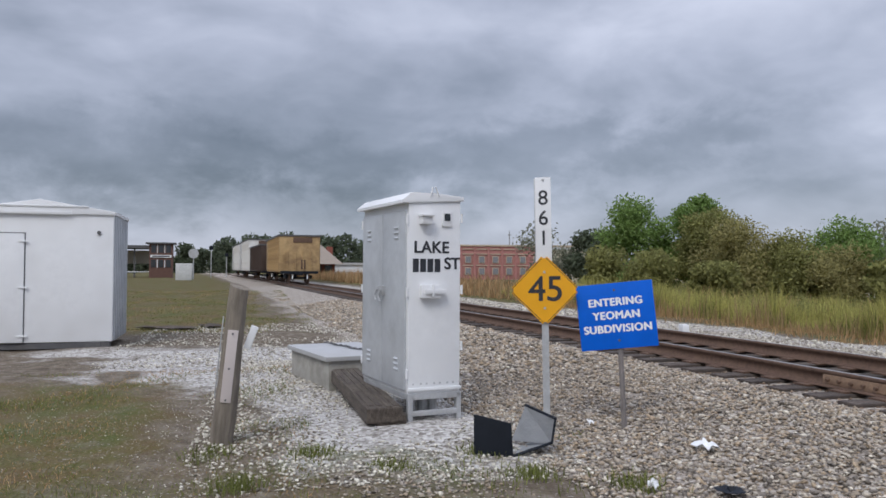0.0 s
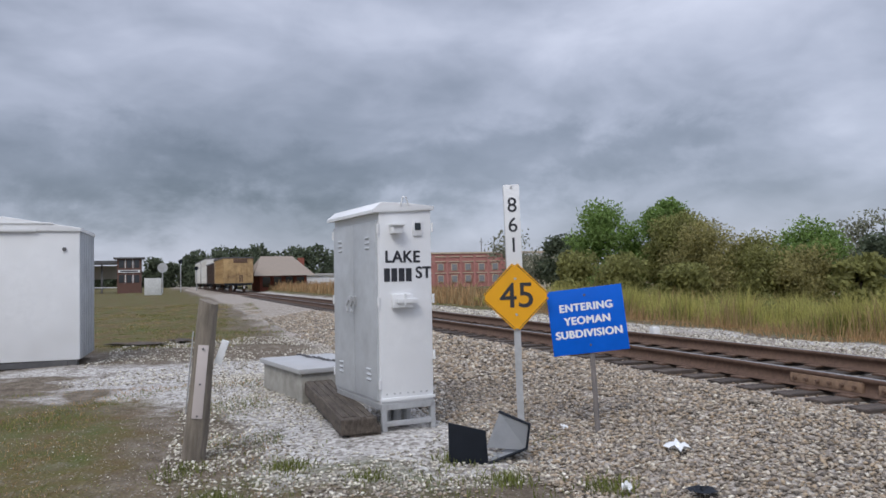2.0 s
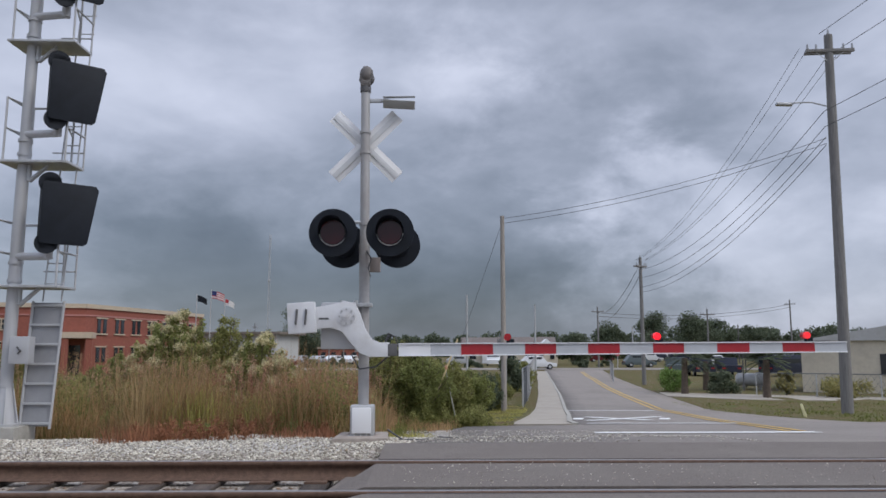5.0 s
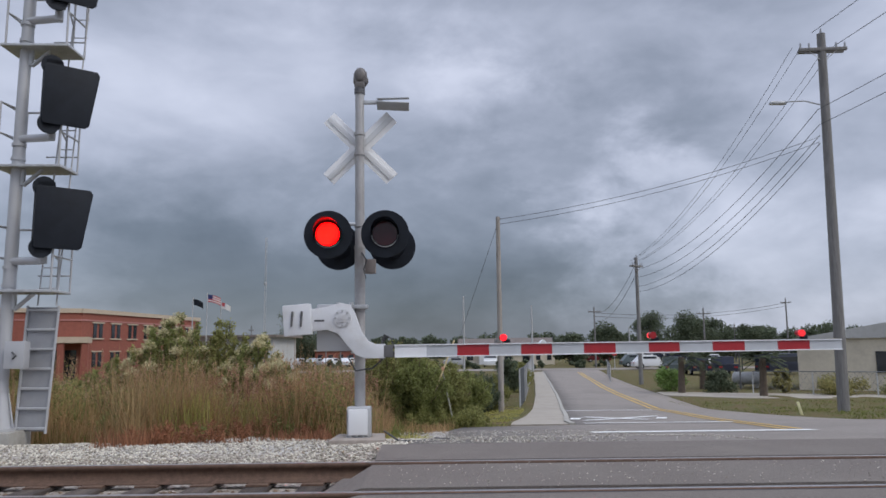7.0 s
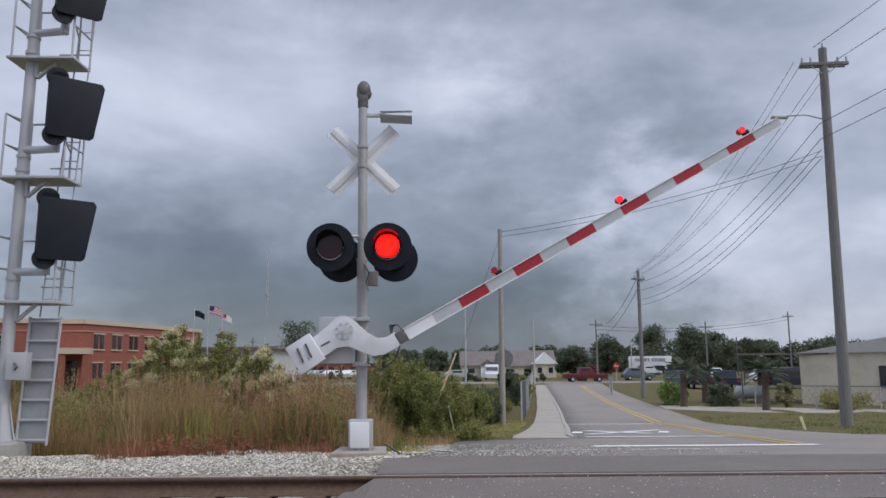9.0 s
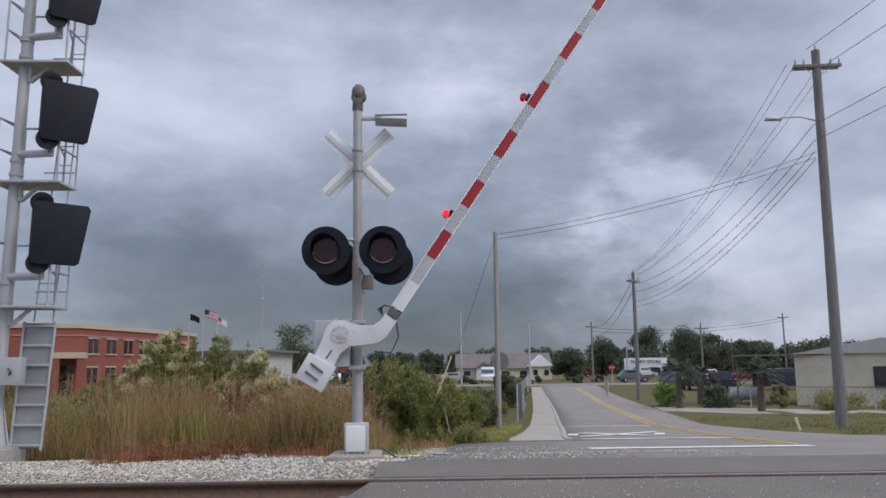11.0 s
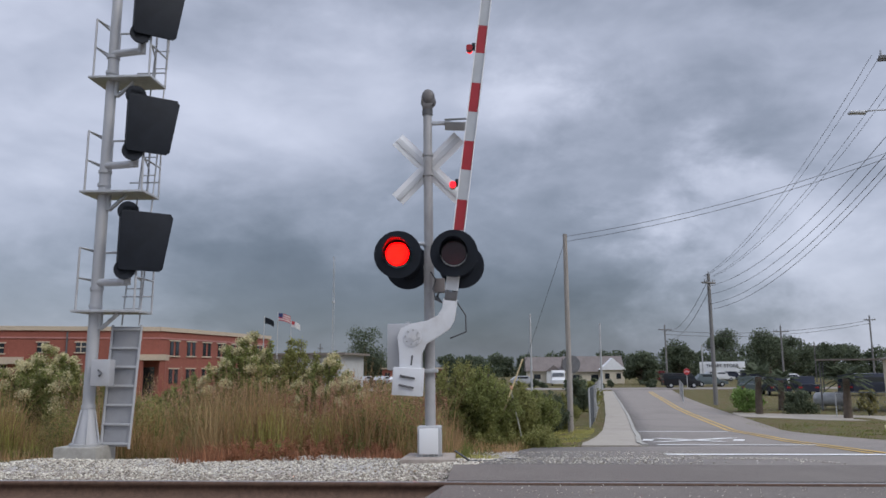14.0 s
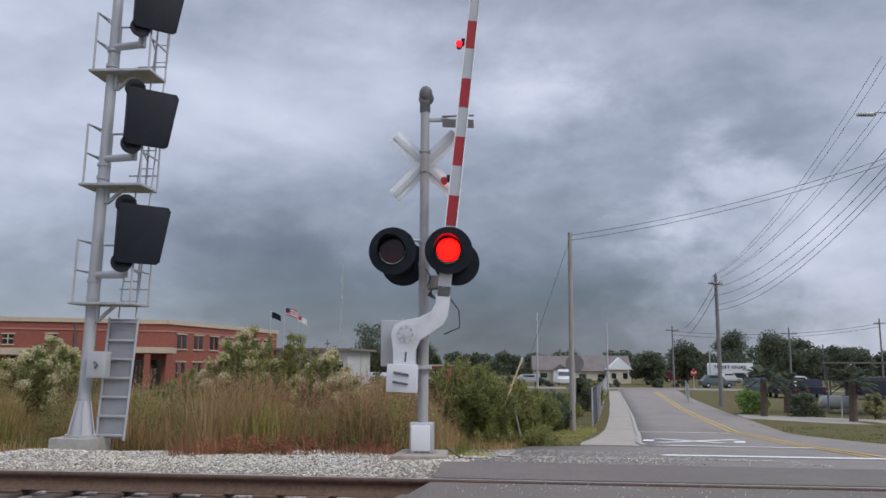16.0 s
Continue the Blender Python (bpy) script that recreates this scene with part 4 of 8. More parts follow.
# ---- crossing gate ----
MAST = (-0.84, 10.3)


def make_gate():
    g = thing("crossing_gate", "railway crossing signal mast with crossbuck, flashing lamps and striped gate arm", "crossing gate", pose(MAST[0], MAST[1], 0, 0, -0.35, 0))
    bm = bmesh.new()
    prism(bm, [(-0.36, -0.50), (0.36, -0.50), (0.32, 0.27), (-0.32, 0.27)], "z", -0.45, -0.085, bevel=0.025)
    part("foundation", bm, mat("brown_stained_concrete", (0.33, 0.285, 0.245), 0.9, var=0.15, scale=8, dirt=(0.18, 0.15, 0.12), dirt_amount=0.6, dirt_scale=3, bump=0.35), g, "square weathered concrete footing")
    bm = bmesh.new()
    rod(bm, (0, 0, -0.10), (0, 0, 2.45), 0.072, seg=20)
    rod(bm, (0, 0, 2.40), (0, 0, 4.62), 0.066, 0.062, seg=20)
    for z in (2.42, 2.72, 3.73, 4.02):
        rod(bm, (0, 0, z), (0, 0, z + 0.035), 0.078, seg=20)
    part("mast", bm, MAST_GREY, g, "stained silver painted steel mast with clamps")
    j = part("junction_box", simple(box, (0, -0.10, 0.10), (0.31, 0.24, 0.40), bevel=0.02), SILVER, g)
    part("lid", simple(box, (-0.005, -0.235, 0.11), (0.25, 0.03, 0.33), bevel=0.012), WHITE_PAINT, j, "white box lid")
    bm = bmesh.new()
    for x in (-0.1, -0.02, 0.06, 0.12):
        rod(bm, (x, -0.235, -0.10), (x, -0.235, -0.04), 0.013, seg=6)
    box(bm, (0, -0.1, -0.1), (0.36, 0.30, 0.03))
    part("bolts", bm, GALV, j)
    # bell
    b = part("bell", simple(rod, (0, 0, 4.62), (0, 0, 4.70), 0.075, seg=18), DARK_GREY, g, "dark grey crossing bell")
    bm = bmesh.new()
    rod(bm, (0.01, 0.06, 4.84), (0.01, -0.05, 4.84), 0.11, 0.09, seg=20)
    ball(bm, (0.01, 0.0, 4.88), 0.105, 2, (0.95, 0.75, 1.3))
    box(bm, (0, 0, 4.74), (0.14, 0.13, 0.10), bevel=0.02)
    part("gong", bm, mat("bell_grey", (0.13, 0.12, 0.115), 0.6, 0.2, var=0.2, dirt=(0.22, 0.20, 0.19)), b)
    # small bracket with two thin plates seen on edge
    k = part("bracket", boxes([((0.19, 0, 4.50), (0.28, 0.05, 0.05))], 0.006), GALV, g, "grey bracket with two thin plates")
    for z, rx in ((4.545, 14), (4.47, -14)):
        part("plate", simple(box, (0.47, 0, 0), (0.45, 0.22, 0.012), bevel=0.003), STRIPE_GREY, k, "", Matrix.Translation((0, 0, z)) @ pose(0, 0, 0, rx, -1 if z > 4.5 else 3, 0))
    # crossbuck, seen from behind
    x = part("crossbuck", simple(rod, (0, 0.06, 3.87), (0, 0.11, 3.87), 0.04, seg=10), GALV, g, "white crossbuck seen from behind")
    for a in (45, -45):
        blade = part("blade", simple(box, (0, 0, 0), (1.26, 0.008, 0.215), bevel=0.002), mat("crossbuck_back", (0.86, 0.86, 0.86), 0.5, var=0.04, dirt=(0.62, 0.61, 0.59), dirt_amount=0.35), x, "", pose(0, 0.105 + (0.012 if a > 0 else 0), 3.87, 0, a, 0))
        part("stiffener", simple(box, (0, -0.012, 0), (1.24, 0.012, 0.075), bevel=0.003), mat("crossbuck_strip", (0.66, 0.67, 0.68), 0.5, var=0.05, dirt=(0.45, 0.44, 0.43)), blade, "duller stiffening strip")
    # lamps
    arm = part("lamp_arm", rods([((-0.5, -0.02, 2.76), (0.5, -0.02, 2.76), 0.024)]), GALV, g)
    for sx in (-1, 1):
        for face, dx, dz in ((-1, 0.0, 0.0), (1, 0.075, -0.09)):
            cx, cz = sx * 0.375 + dx - 0.005, 2.555 + dz
            yb = -0.43 if face < 0 else 0.16
            lamp = part("flashing_lamp", simple(rod, (cx, yb, cz), (cx, yb + 0.012 * face, cz), 0.318, seg=40), BLACK, g, "black round lamp backboard with hooded red lens")
            bm = bmesh.new()
            rod(bm, (cx, yb, cz), (cx, yb - 0.16 * face, cz), 0.17, 0.12, seg=24)
            rod(bm, (cx, yb - 0.05 * face, cz + 0.1), (cx, -0.02, 2.76), 0.02, seg=8)
            part("housing", bm, BLACK, lamp)
            bm = bmesh.new()
            n = 22
            ring = []
            for i in range(n + 1):
                an = radians(-35 + 250 * i / n)
                ca, sa = math.cos(an), math.sin(an)
                ln = 0.10 + 0.20 * max(0, sa)
                ring.append([bm.verts.new((cx + 0.185 * ca, yb + face * d, cz + 0.185 * sa)) for d in (0.0, ln)])
            for p, q in zip(ring[:-1], ring[1:]):
                bm.faces.new((p[0], q[0], q[1], p[1]))
            bmesh.ops.solidify(bm, geom=bm.faces[:], thickness=0.006)
            part("hood", bm, BLACK, lamp)
            bm = bmesh.new()
            for i in range(36):
                a0, a1 = i * math.tau / 36, (i + 1) * math.tau / 36
                rod(bm, (cx + 0.168 * math.cos(a0), yb + 0.02 * face, cz + 0.168 * math.sin(a0)), (cx + 0.168 * math.cos(a1), yb + 0.02 * face, cz + 0.168 * math.sin(a1)), 0.006, seg=5)
            part("bezel", bm, DARK_GREY, lamp)
            # pale steel along the lower bezel paints in the light it catches
            bm = bmesh.new()
            tube(bm, [(cx + 0.176 * math.cos(radians(a)), yb + 0.035 * face, cz + 0.176 * math.sin(radians(a))) for a in range(188, 362, 8)], 0.006, 6)
            part("lit_rim_edge", bm, GALV, lamp, "lower rim of the lens door, coloured pale as caught light")
            if face > 0:
                part("lens", simple(rod, (cx, yb + 0.014, cz), (cx, yb + 0.03, cz), 0.15, seg=28), LENS_DARK, lamp, "unlit dark red lens")
    # gate mechanism housing, fixed to the mast
    hs = part("mechanism_housing", simple(box, (-0.32, -0.10, 1.34), (0.46, 0.26, 0.62), bevel=0.02), SILVER, g, "silver gate mechanism housing")
    for x in (-0.28, -0.1):
        part("top_bolt", rods([((x, -0.12, 1.63), (x, -0.12, 1.68), 0.03)]), GALV, hs)
    for z in (1.02, 1.62):
        part("clamp", simple(box, (0, -0.02, z), (0.22, 0.20, 0.05), bevel=0.006), GALV, g)
    part("side_box", simple(box, (0.14, 0.06, 2.18), (0.15, 0.10, 0.20), bevel=0.012), mat("brown_grey_box", (0.24, 0.21, 0.20), 0.6), g)
    bm = bmesh.new()
    tube(bm, [(0.03, -0.07, 2.36), (0.10, -0.08, 2.25), (0.06, -0.09, 2.12), (0.09, -0.09, 2.0)], 0.01)
    part("cable", bm, WIRE, g)
    return g


GATE = make_gate()
PIVOT = Vector((-0.20, -0.30, 1.46))


def make_gate_arm():
    bm = bmesh.new()
    neck = [(-0.42, 0.12), (-0.22, 0.15), (-0.02, 0.20), (0.10, 0.17), (0.17, 0.05), (0.24, -0.16), (0.33, -0.30), (0.43, -0.345), (0.56, -0.345), (0.56, -0.53), (0.30, -0.53), (0.17, -0.48), (0.04, -0.33), (-0.06, -0.20), (-0.2, -0.15), (-0.42, -0.17)]
    prism(bm, neck, "y", -0.035, 0.035, bevel=0.008)
    arm = part("gate_arm", bm, GATE_WHITE, GATE, "white gate arm support with counterweight and red and white striped arm", Matrix.Translation(PIVOT))
    part("counterweight", simple(box, (-0.58, -0.05, -0.02), (0.36, 0.14, 0.40), Euler((0, radians(-4), 0)), 0.012), GATE_WHITE, arm, "white counterweight with two bolts")
    bolt = mesh_of(simple(rod, (0, 0, -0.10), (0, 0, 0.10), 0.014, seg=8), "bolt", DARK_GREY)
    for x in (-0.64, -0.52):
        part("bolt", bolt, None, arm, m=pose(x, -0.135, -0.01, 0, 4, 0))
    hub = bmesh.new()
    rod(hub, (0, 0, 0), (0, -0.045, 0), 0.120, seg=28)
    rod(hub, (0, -0.04, 0), (0, -0.062, 0), 0.052, seg=18)
    rod(hub, (0, -0.05, 0), (0, -0.075, 0), 0.020, seg=6)
    part("hub", hub, GATE_WHITE, arm)
    nut = mesh_of(simple(rod, (0, -0.04, 0), (0, -0.062, 0), 0.014, seg=6), "nut", GALV)
    for i in range(8):
        a = i * math.tau / 8
        part("nut", nut, None, arm, m=pose(0.092 * math.cos(a), 0, 0.092 * math.sin(a)))
    part("slot", simple(box, (-0.30, -0.037, -0.03), (0.13, 0.006, 0.022)), DARK_GREY, arm, "dark slot in the arm support")
    wc = bmesh.new()
    for k in range(5):
        tube(wc, [(0.50, 0.05 + 0.012 * k, -0.34), (0.54 + 0.01 * k, 0.06 + 0.012 * k, -0.22 - 0.01 * k), (0.64, 0.06 + 0.012 * k, -0.27), (0.66, 0.05, -0.37)], 0.007, 5)
    part("cable_loop", wc, WIRE, arm, "bundle of looped black cables")
    z = -0.44
    cl = bmesh.new()
    box(cl, (0.60, 0.02, z), (0.12, 0.12, 0.16), bevel=0.01)
    for y, zz in ((0.09, 0.06), (0.09, -0.02), (0.09, -0.06)):
        rod(cl, (0.56, y, z + zz), (0.70, y, z + zz), 0.02, seg=8)
    part("breakaway_joint", cl, DARK_GREY, arm, "dark hinge joint of the arm")
    edges = [0.68, 1.10, 1.50, 1.92, 2.34, 2.75, 3.17, 3.59, 4.03, 4.44, 4.88, 5.31, 5.75, 6.18, 6.61]
    for i, (a, b) in enumerate(zip(edges[:-1], edges[1:])):
        h = 0.148 - 0.028 * i / 13
        m = WHITE_PAINT if i == 0 else (RED_STRIPE if i % 2 == 0 else STRIPE_GREY)
        part("stripe", simple(box, ((a + b) / 2, 0, z), (b - a - 0.001, 0.03, h)), m, arm, "red stripe" if m is RED_STRIPE else "whitish stripe", smooth=False)
    for sgn in (-1, 1):
        bm = bmesh.new()
        for a, b in zip(edges[:-1], edges[1:]):
            h = 0.078 - 0.014 * (a - 0.7) / 6
            box(bm, ((a + b) / 2, -0.006, z + sgn * h), (b - a, 0.05, 0.013))
        part("edge_rail", bm, SIGN_WHITE, arm, "thin white edge of the arm")
    lamps = []
    for x in (2.11, 4.08, 6.07):
        l = part("arm_lamp", simple(box, (x + 0.04, 0, z + 0.10), (0.10, 0.05, 0.06), bevel=0.008), BLACK, arm, "small red lamp on the arm")
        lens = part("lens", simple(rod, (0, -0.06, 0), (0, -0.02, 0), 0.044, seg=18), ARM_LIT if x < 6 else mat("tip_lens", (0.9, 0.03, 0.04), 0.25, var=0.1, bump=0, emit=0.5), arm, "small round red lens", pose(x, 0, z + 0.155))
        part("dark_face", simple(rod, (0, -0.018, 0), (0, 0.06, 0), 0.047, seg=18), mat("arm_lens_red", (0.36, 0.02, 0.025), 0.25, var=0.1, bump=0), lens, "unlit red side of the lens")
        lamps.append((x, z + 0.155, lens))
    w = bmesh.new()
    tube(w, [(0.60, 0.06, z + 0.02), (0.52, 0.10, z - 0.10), (0.38, 0.11, z - 0.22), (0.16, 0.12, z - 0.25), (0.05, 0.12, z - 0.05)], 0.011)
    part("cable", w, WIRE, arm)
    return arm, lamps


GATE_ARM, ARM_LAMPS = make_gate_arm()


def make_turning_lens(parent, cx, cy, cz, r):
    """A lens plate, lit on one face and dark on the other; its turning is added in place of flashing."""
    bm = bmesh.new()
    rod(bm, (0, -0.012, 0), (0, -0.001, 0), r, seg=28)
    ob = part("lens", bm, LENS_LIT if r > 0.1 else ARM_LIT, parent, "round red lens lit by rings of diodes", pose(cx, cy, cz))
    # an added dark cup: floor is the unlit face, rim blocks the lit one's stray light
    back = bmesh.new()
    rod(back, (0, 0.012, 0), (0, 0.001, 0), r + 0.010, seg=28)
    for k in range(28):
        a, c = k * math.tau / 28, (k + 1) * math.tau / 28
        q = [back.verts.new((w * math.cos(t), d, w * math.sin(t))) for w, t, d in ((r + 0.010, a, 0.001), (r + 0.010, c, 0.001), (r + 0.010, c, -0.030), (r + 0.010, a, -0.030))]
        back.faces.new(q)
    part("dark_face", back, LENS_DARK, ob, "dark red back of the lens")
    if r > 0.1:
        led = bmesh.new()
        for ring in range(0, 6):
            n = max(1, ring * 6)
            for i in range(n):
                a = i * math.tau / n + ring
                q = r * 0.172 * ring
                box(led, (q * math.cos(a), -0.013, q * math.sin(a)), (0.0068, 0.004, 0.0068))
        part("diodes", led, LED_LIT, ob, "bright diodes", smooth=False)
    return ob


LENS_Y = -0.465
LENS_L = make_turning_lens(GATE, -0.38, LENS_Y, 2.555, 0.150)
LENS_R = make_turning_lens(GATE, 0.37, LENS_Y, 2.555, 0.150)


# ---- block signal ----
def make_block_signal():
    s = thing("block_signal", "silver railway signal mast with three black signal heads and platforms", "railway signal", pose(-5.755, 10.6, 0, 0.2, 0.45, 0))
    bm = bmesh.new()
    prism(bm, [(-0.30, -0.28), (0.30, -0.28), (0.30, 0.28), (-0.30, 0.28)], "z", -0.40, 0.0, bevel=0.02)
    part("foundation", bm, CONCRETE, s, "square concrete footing")
    bm = bmesh.new()
    rod(bm, (0, 0, 0.0), (0, 0, 0.035), 0.215, seg=12)
    rod(bm, (0, 0, 0.03), (0, 0, 0.52), 0.175, 0.088, seg=10)
    rod(bm, (0, 0, 0.5), (0, 0, 3.6), 0.084, 0.082, seg=20)
    rod(bm, (0, 0, 3.6), (0, 0, 6.84), 0.080, 0.074, seg=20)
    for k in range(6):
        a = k * math.tau / 6
        c, n = math.cos(a), math.sin(a)
        rod(bm, (0.20 * c, 0.20 * n, 0.02), (0.10 * c, 0.10 * n, 0.50), 0.012, seg=5)
    for z in (0.52, 1.95, 2.2, 3.75, 3.95, 5.5, 5.75):
        rod(bm, (0, 0, z), (0, 0, z + 0.045), 0.096, seg=20)
    part("mast", bm, SILVER, s, "silver painted tubular mast")
    head_turn = Matrix.Rotation(math.atan2(0.80, -0.60), 4, "Z")
    for zf, zh in ((5.40, 6.50), (3.64, 4.70), (1.89, 2.96)):
        p = part("platform", simple(box, (0.21, 0.08, zf), (0.96, 0.55, 0.035), bevel=0.004), GALV, s, "grey steel maintenance platform with railings")
        bars = []
        for x in (-0.20, -0.10, 0.50, 0.66):
            y = -0.18 if x in (-0.20, 0.66) else 0.34
            bars.append(((x, y, zf), (x, y, zf + 0.92), 0.016))
        for z in (0.48, 0.92):
            bars += [((-0.20, -0.18, zf + z), (-0.20, 0.34, zf + z), 0.014), ((0.68, -0.18, zf + z), (0.68, 0.34, zf + z), 0.014), ((0.5, 0.34, zf + z), (0.68, -0.18, zf + z), 0.012), ((-0.10, 0.34, zf + z), (-0.20, -0.18, zf + z), 0.012)]
        bars += [((-0.20, 0.34, zf + 0.92), (0.68, 0.34, zf + 0.92), 0.018), ((0.22, 0.34, zf + 0.25), (0.68, 0.34, zf + 0.25), 0.012), ((-0.20, 0.34, zf), (-0.20, 0.34, zf + 0.92), 0.014), ((0.68, 0.34, zf), (0.68, 0.34, zf + 0.92), 0.014)]
        for bar in bars:
            part("railing_bar", rods([bar], 8), SILVER, p)
        part("brace", rods([((0.1, 0, zf - 0.25), (0.35, 0, zf - 0.02), 0.03), ((0.08, 0, zf - 0.25), (0.08, 0, zf - 0.02), 0.04)]), GALV, p)
        bm = bmesh.new()
        rod(bm, (0, -0.02, zf + 0.42), (0.50, -0.12, zf + 0.42), 0.055, seg=14)
        rod(bm, (0.50, -0.12, zf + 0.38), (0.50, -0.12, zf + 0.66), 0.058, seg=14)
        rod(bm, (0.50, -0.12, zf + 0.58), (0.50, -0.12, zf + 0.72), 0.085, seg=14)
        part("head_arm", bm, SILVER, s)
        h = part("signal_head", simple(prism, [(0.36, -0.40), (0.33, -0.43), (-0.20, -0.43), (-0.25, -0.39), (-0.36, 0.37), (-0.32, 0.43), (0.33, 0.43), (0.36, 0.40)], "x", -0.01, 0.01, bevel=0.004), BLACK, s, "black signal head backboard with hooded lenses", Matrix.Translation((0.78, -0.18, zh - 0.07)) @ head_turn)
        bm = bmesh.new()
        prism(bm, [(0.02, -0.50), (0.16, -0.44), (0.16, 0.44), (0.02, 0.50)], "y", 0.12, 0.36, bevel=0.02)
        part("case", bm, BLACK, h)
        hood = mesh_of(simple(rod, (0.02, 0, 0), (0.30, 0, 0), 0.12, 0.115, seg=18, caps=False), "hood", BLACK)
        for z in (-0.30, 0, 0.30):
            part("hood", hood, None, h, m=pose(0.12, 0.20, z))
        for z in (-0.42, 0.42):
            part("round_plate", simple(rod, (0.02, 0.26, z), (0.06, 0.26, z), 0.145, seg=24), BLACK, h)
    # ladder with a climbing guard
    la = part("ladder_guard", simple(prism, [(0.18, -0.02), (0.57, -0.02), (0.65, 1.68), (0.24, 1.68)], "y", 0.12, 0.135), mat("guard_grey", (0.34, 0.345, 0.36), 0.55, 0.3, var=0.1, dirt=(0.25, 0.24, 0.23)), s, "grey ladder with a sheet-metal climbing guard")
    bars = [((0.17, 0.10, -0.05), (0.23, 0.10, 1.70), 0.02), ((0.58, 0.10, -0.05), (0.66, 0.10, 1.70), 0.02), ((0.34, 0.14, 1.7), (0.50, 0.36, 6.3), 0.011), ((0.60, 0.14, 1.7), (0.70, 0.36, 6.3), 0.011)]
    part("ladder_frame", rods(bars, 8), SILVER, la)
    rung = mesh_of(simple(box, (0, 0, 0), (0.41, 0.04, 0.03), bevel=0.005), "rung", SILVER)
    for k in range(7):
        z = 0.02 + 0.27 * k
        part("rung", rung, None, la, m=pose(0.375 + 0.042 * z, 0.10, z))
    thin = mesh_of(simple(rod, (-0.12, 0, 0), (0.12, 0, 0), 0.009, seg=6), "thin_rung", SILVER)
    for k in range(15):
        z = 1.95 + 0.29 * k
        part("rung", thin, None, la, m=pose(0.47 + 0.03 * (z - 1.7), 0.14 + 0.048 * (z - 1.7), z))
    b = part("cable_box", simple(box, (0.24, -0.12, 1.02), (0.27, 0.16, 0.37), bevel=0.012), SILVER, s)
    bm = bmesh.new()
    tube(bm, [(0.22, -0.21, 1.06), (0.28, -0.225, 1.01), (0.24, -0.22, 0.97)], 0.014)
    part("latch", bm, DARK_GREY, b)


make_block_signal()


# ---- plants ----
def leaf_mat(name, color, island=0.4, rough=0.7):
    m = mat(name, color, rough, var=0.15, scale=1.2, bump=0, island=island, spec=0.25)
    nt = m.node_tree
    b, out = nt.nodes["Principled BSDF"], nt.nodes["Material Output"]
    t = nt.nodes.new("ShaderNodeBsdfTranslucent")
    nt.links.new(b.inputs["Base Color"].links[0].from_socket, t.inputs[0])
    mx = nt.nodes.new("ShaderNodeMixShader")
    mx.inputs[0].default_value = 0.5
    nt.links.new(b.outputs[0], mx.inputs[1])
    nt.links.new(t.outputs[0], mx.inputs[2])
    nt.links.new(mx.outputs[0], out.inputs[0])
    return m


G_GREEN = leaf_mat("grass_green", (0.175, 0.195, 0.055))
G_YELLOW = leaf_mat("grass_yellow_green", (0.450, 0.420, 0.135))
G_DRY = leaf_mat("grass_dry_straw", (0.40, 0.29, 0.15))
G_BROWN = leaf_mat("grass_brown", (0.430, 0.275, 0.140))
G_RUST = leaf_mat("weeds_rust_red", (0.35, 0.170, 0.095))
LEAF_GREEN = leaf_mat("leaves_green", (0.205, 0.300, 0.090), 0.35)
LEAF_BUSH = leaf_mat("leaves_bush", (0.235, 0.255, 0.090), 0.4)
LEAF_OLIVE = leaf_mat("leaves_olive", (0.262, 0.262, 0.095), 0.4)
LEAF_BROWN = leaf_mat("leaves_brownish", (0.330, 0.300, 0.125), 0.35)
# dark foliage, its colour lifted towards grey-green to suggest distant haze
LEAF_HAZED = leaf_mat("leaves_dark_hazed", (0.118, 0.142, 0.090), 0.45)
LEAF_PALE = leaf_mat("leaves_grey_green", (0.235, 0.240, 0.170), 0.35)
FLOWER = leaf_mat("cream_flowers", (0.62, 0.56, 0.34), 0.3)
BARK = mat("bark", (0.11, 0.085, 0.065), 0.95, var=0.3, scale=5, bump=0.6, bump_scale=15)


def blades(name, x, y, h, w, lean, material, label, zf=ground_z):
    n = len(x)
    z = zf(x, y) - 0.02
    a = RNG.uniform(0, math.tau, n)
    la = RNG.uniform(0, math.tau, n)
    l = np.abs(RNG.normal(0, lean, n)) * h
    ux, uy = np.cos(a) * w / 2, np.sin(a) * w / 2
    dx, dy = np.cos(la) * l, np.sin(la) * l
    V = np.zeros((n, 5, 3))
    V[:, 0] = np.stack([x - ux, y - uy, z], 1)
    V[:, 1] = np.stack([x + ux, y + uy, z], 1)
    V[:, 2] = np.stack([x - ux * 0.8 + dx * 0.35, y - uy * 0.8 + dy * 0.35, z + h * 0.6], 1)
    V[:, 3] = np.stack([x + ux * 0.8 + dx * 0.35, y + uy * 0.8 + dy * 0.35, z + h * 0.6], 1)
    V[:, 4] = np.stack([x + dx, y + dy, z + h * (1 - 0.25 * np.minimum(l / h, 1))], 1)
    b = np.arange(n)[:, None] * 5
    F = np.concatenate([b + [[0, 1, 3]], b + [[0, 3, 2]], b + [[2, 3, 4]]], 1).reshape(-1, 3)
    return tagged(new(name, raw_mesh(name, V.reshape(-1, 3), F, material)), label, "grass", kind="stuff")


def scatter(n, x0, x1, y0, y1, near=1.0, patch=0.0, follow=False):
    x = RNG.uniform(x0, x1, n)
    y = y0 + (y1 - y0) * RNG.uniform(0, 1, n) ** near
    if follow:
        y = y - bend(x)
    if patch:
        k = soft_noise(x, y, patch, 9.1) > RNG.uniform(-0.45, 0.35, n)
        x, y = x[k], y[k]
    return x, y


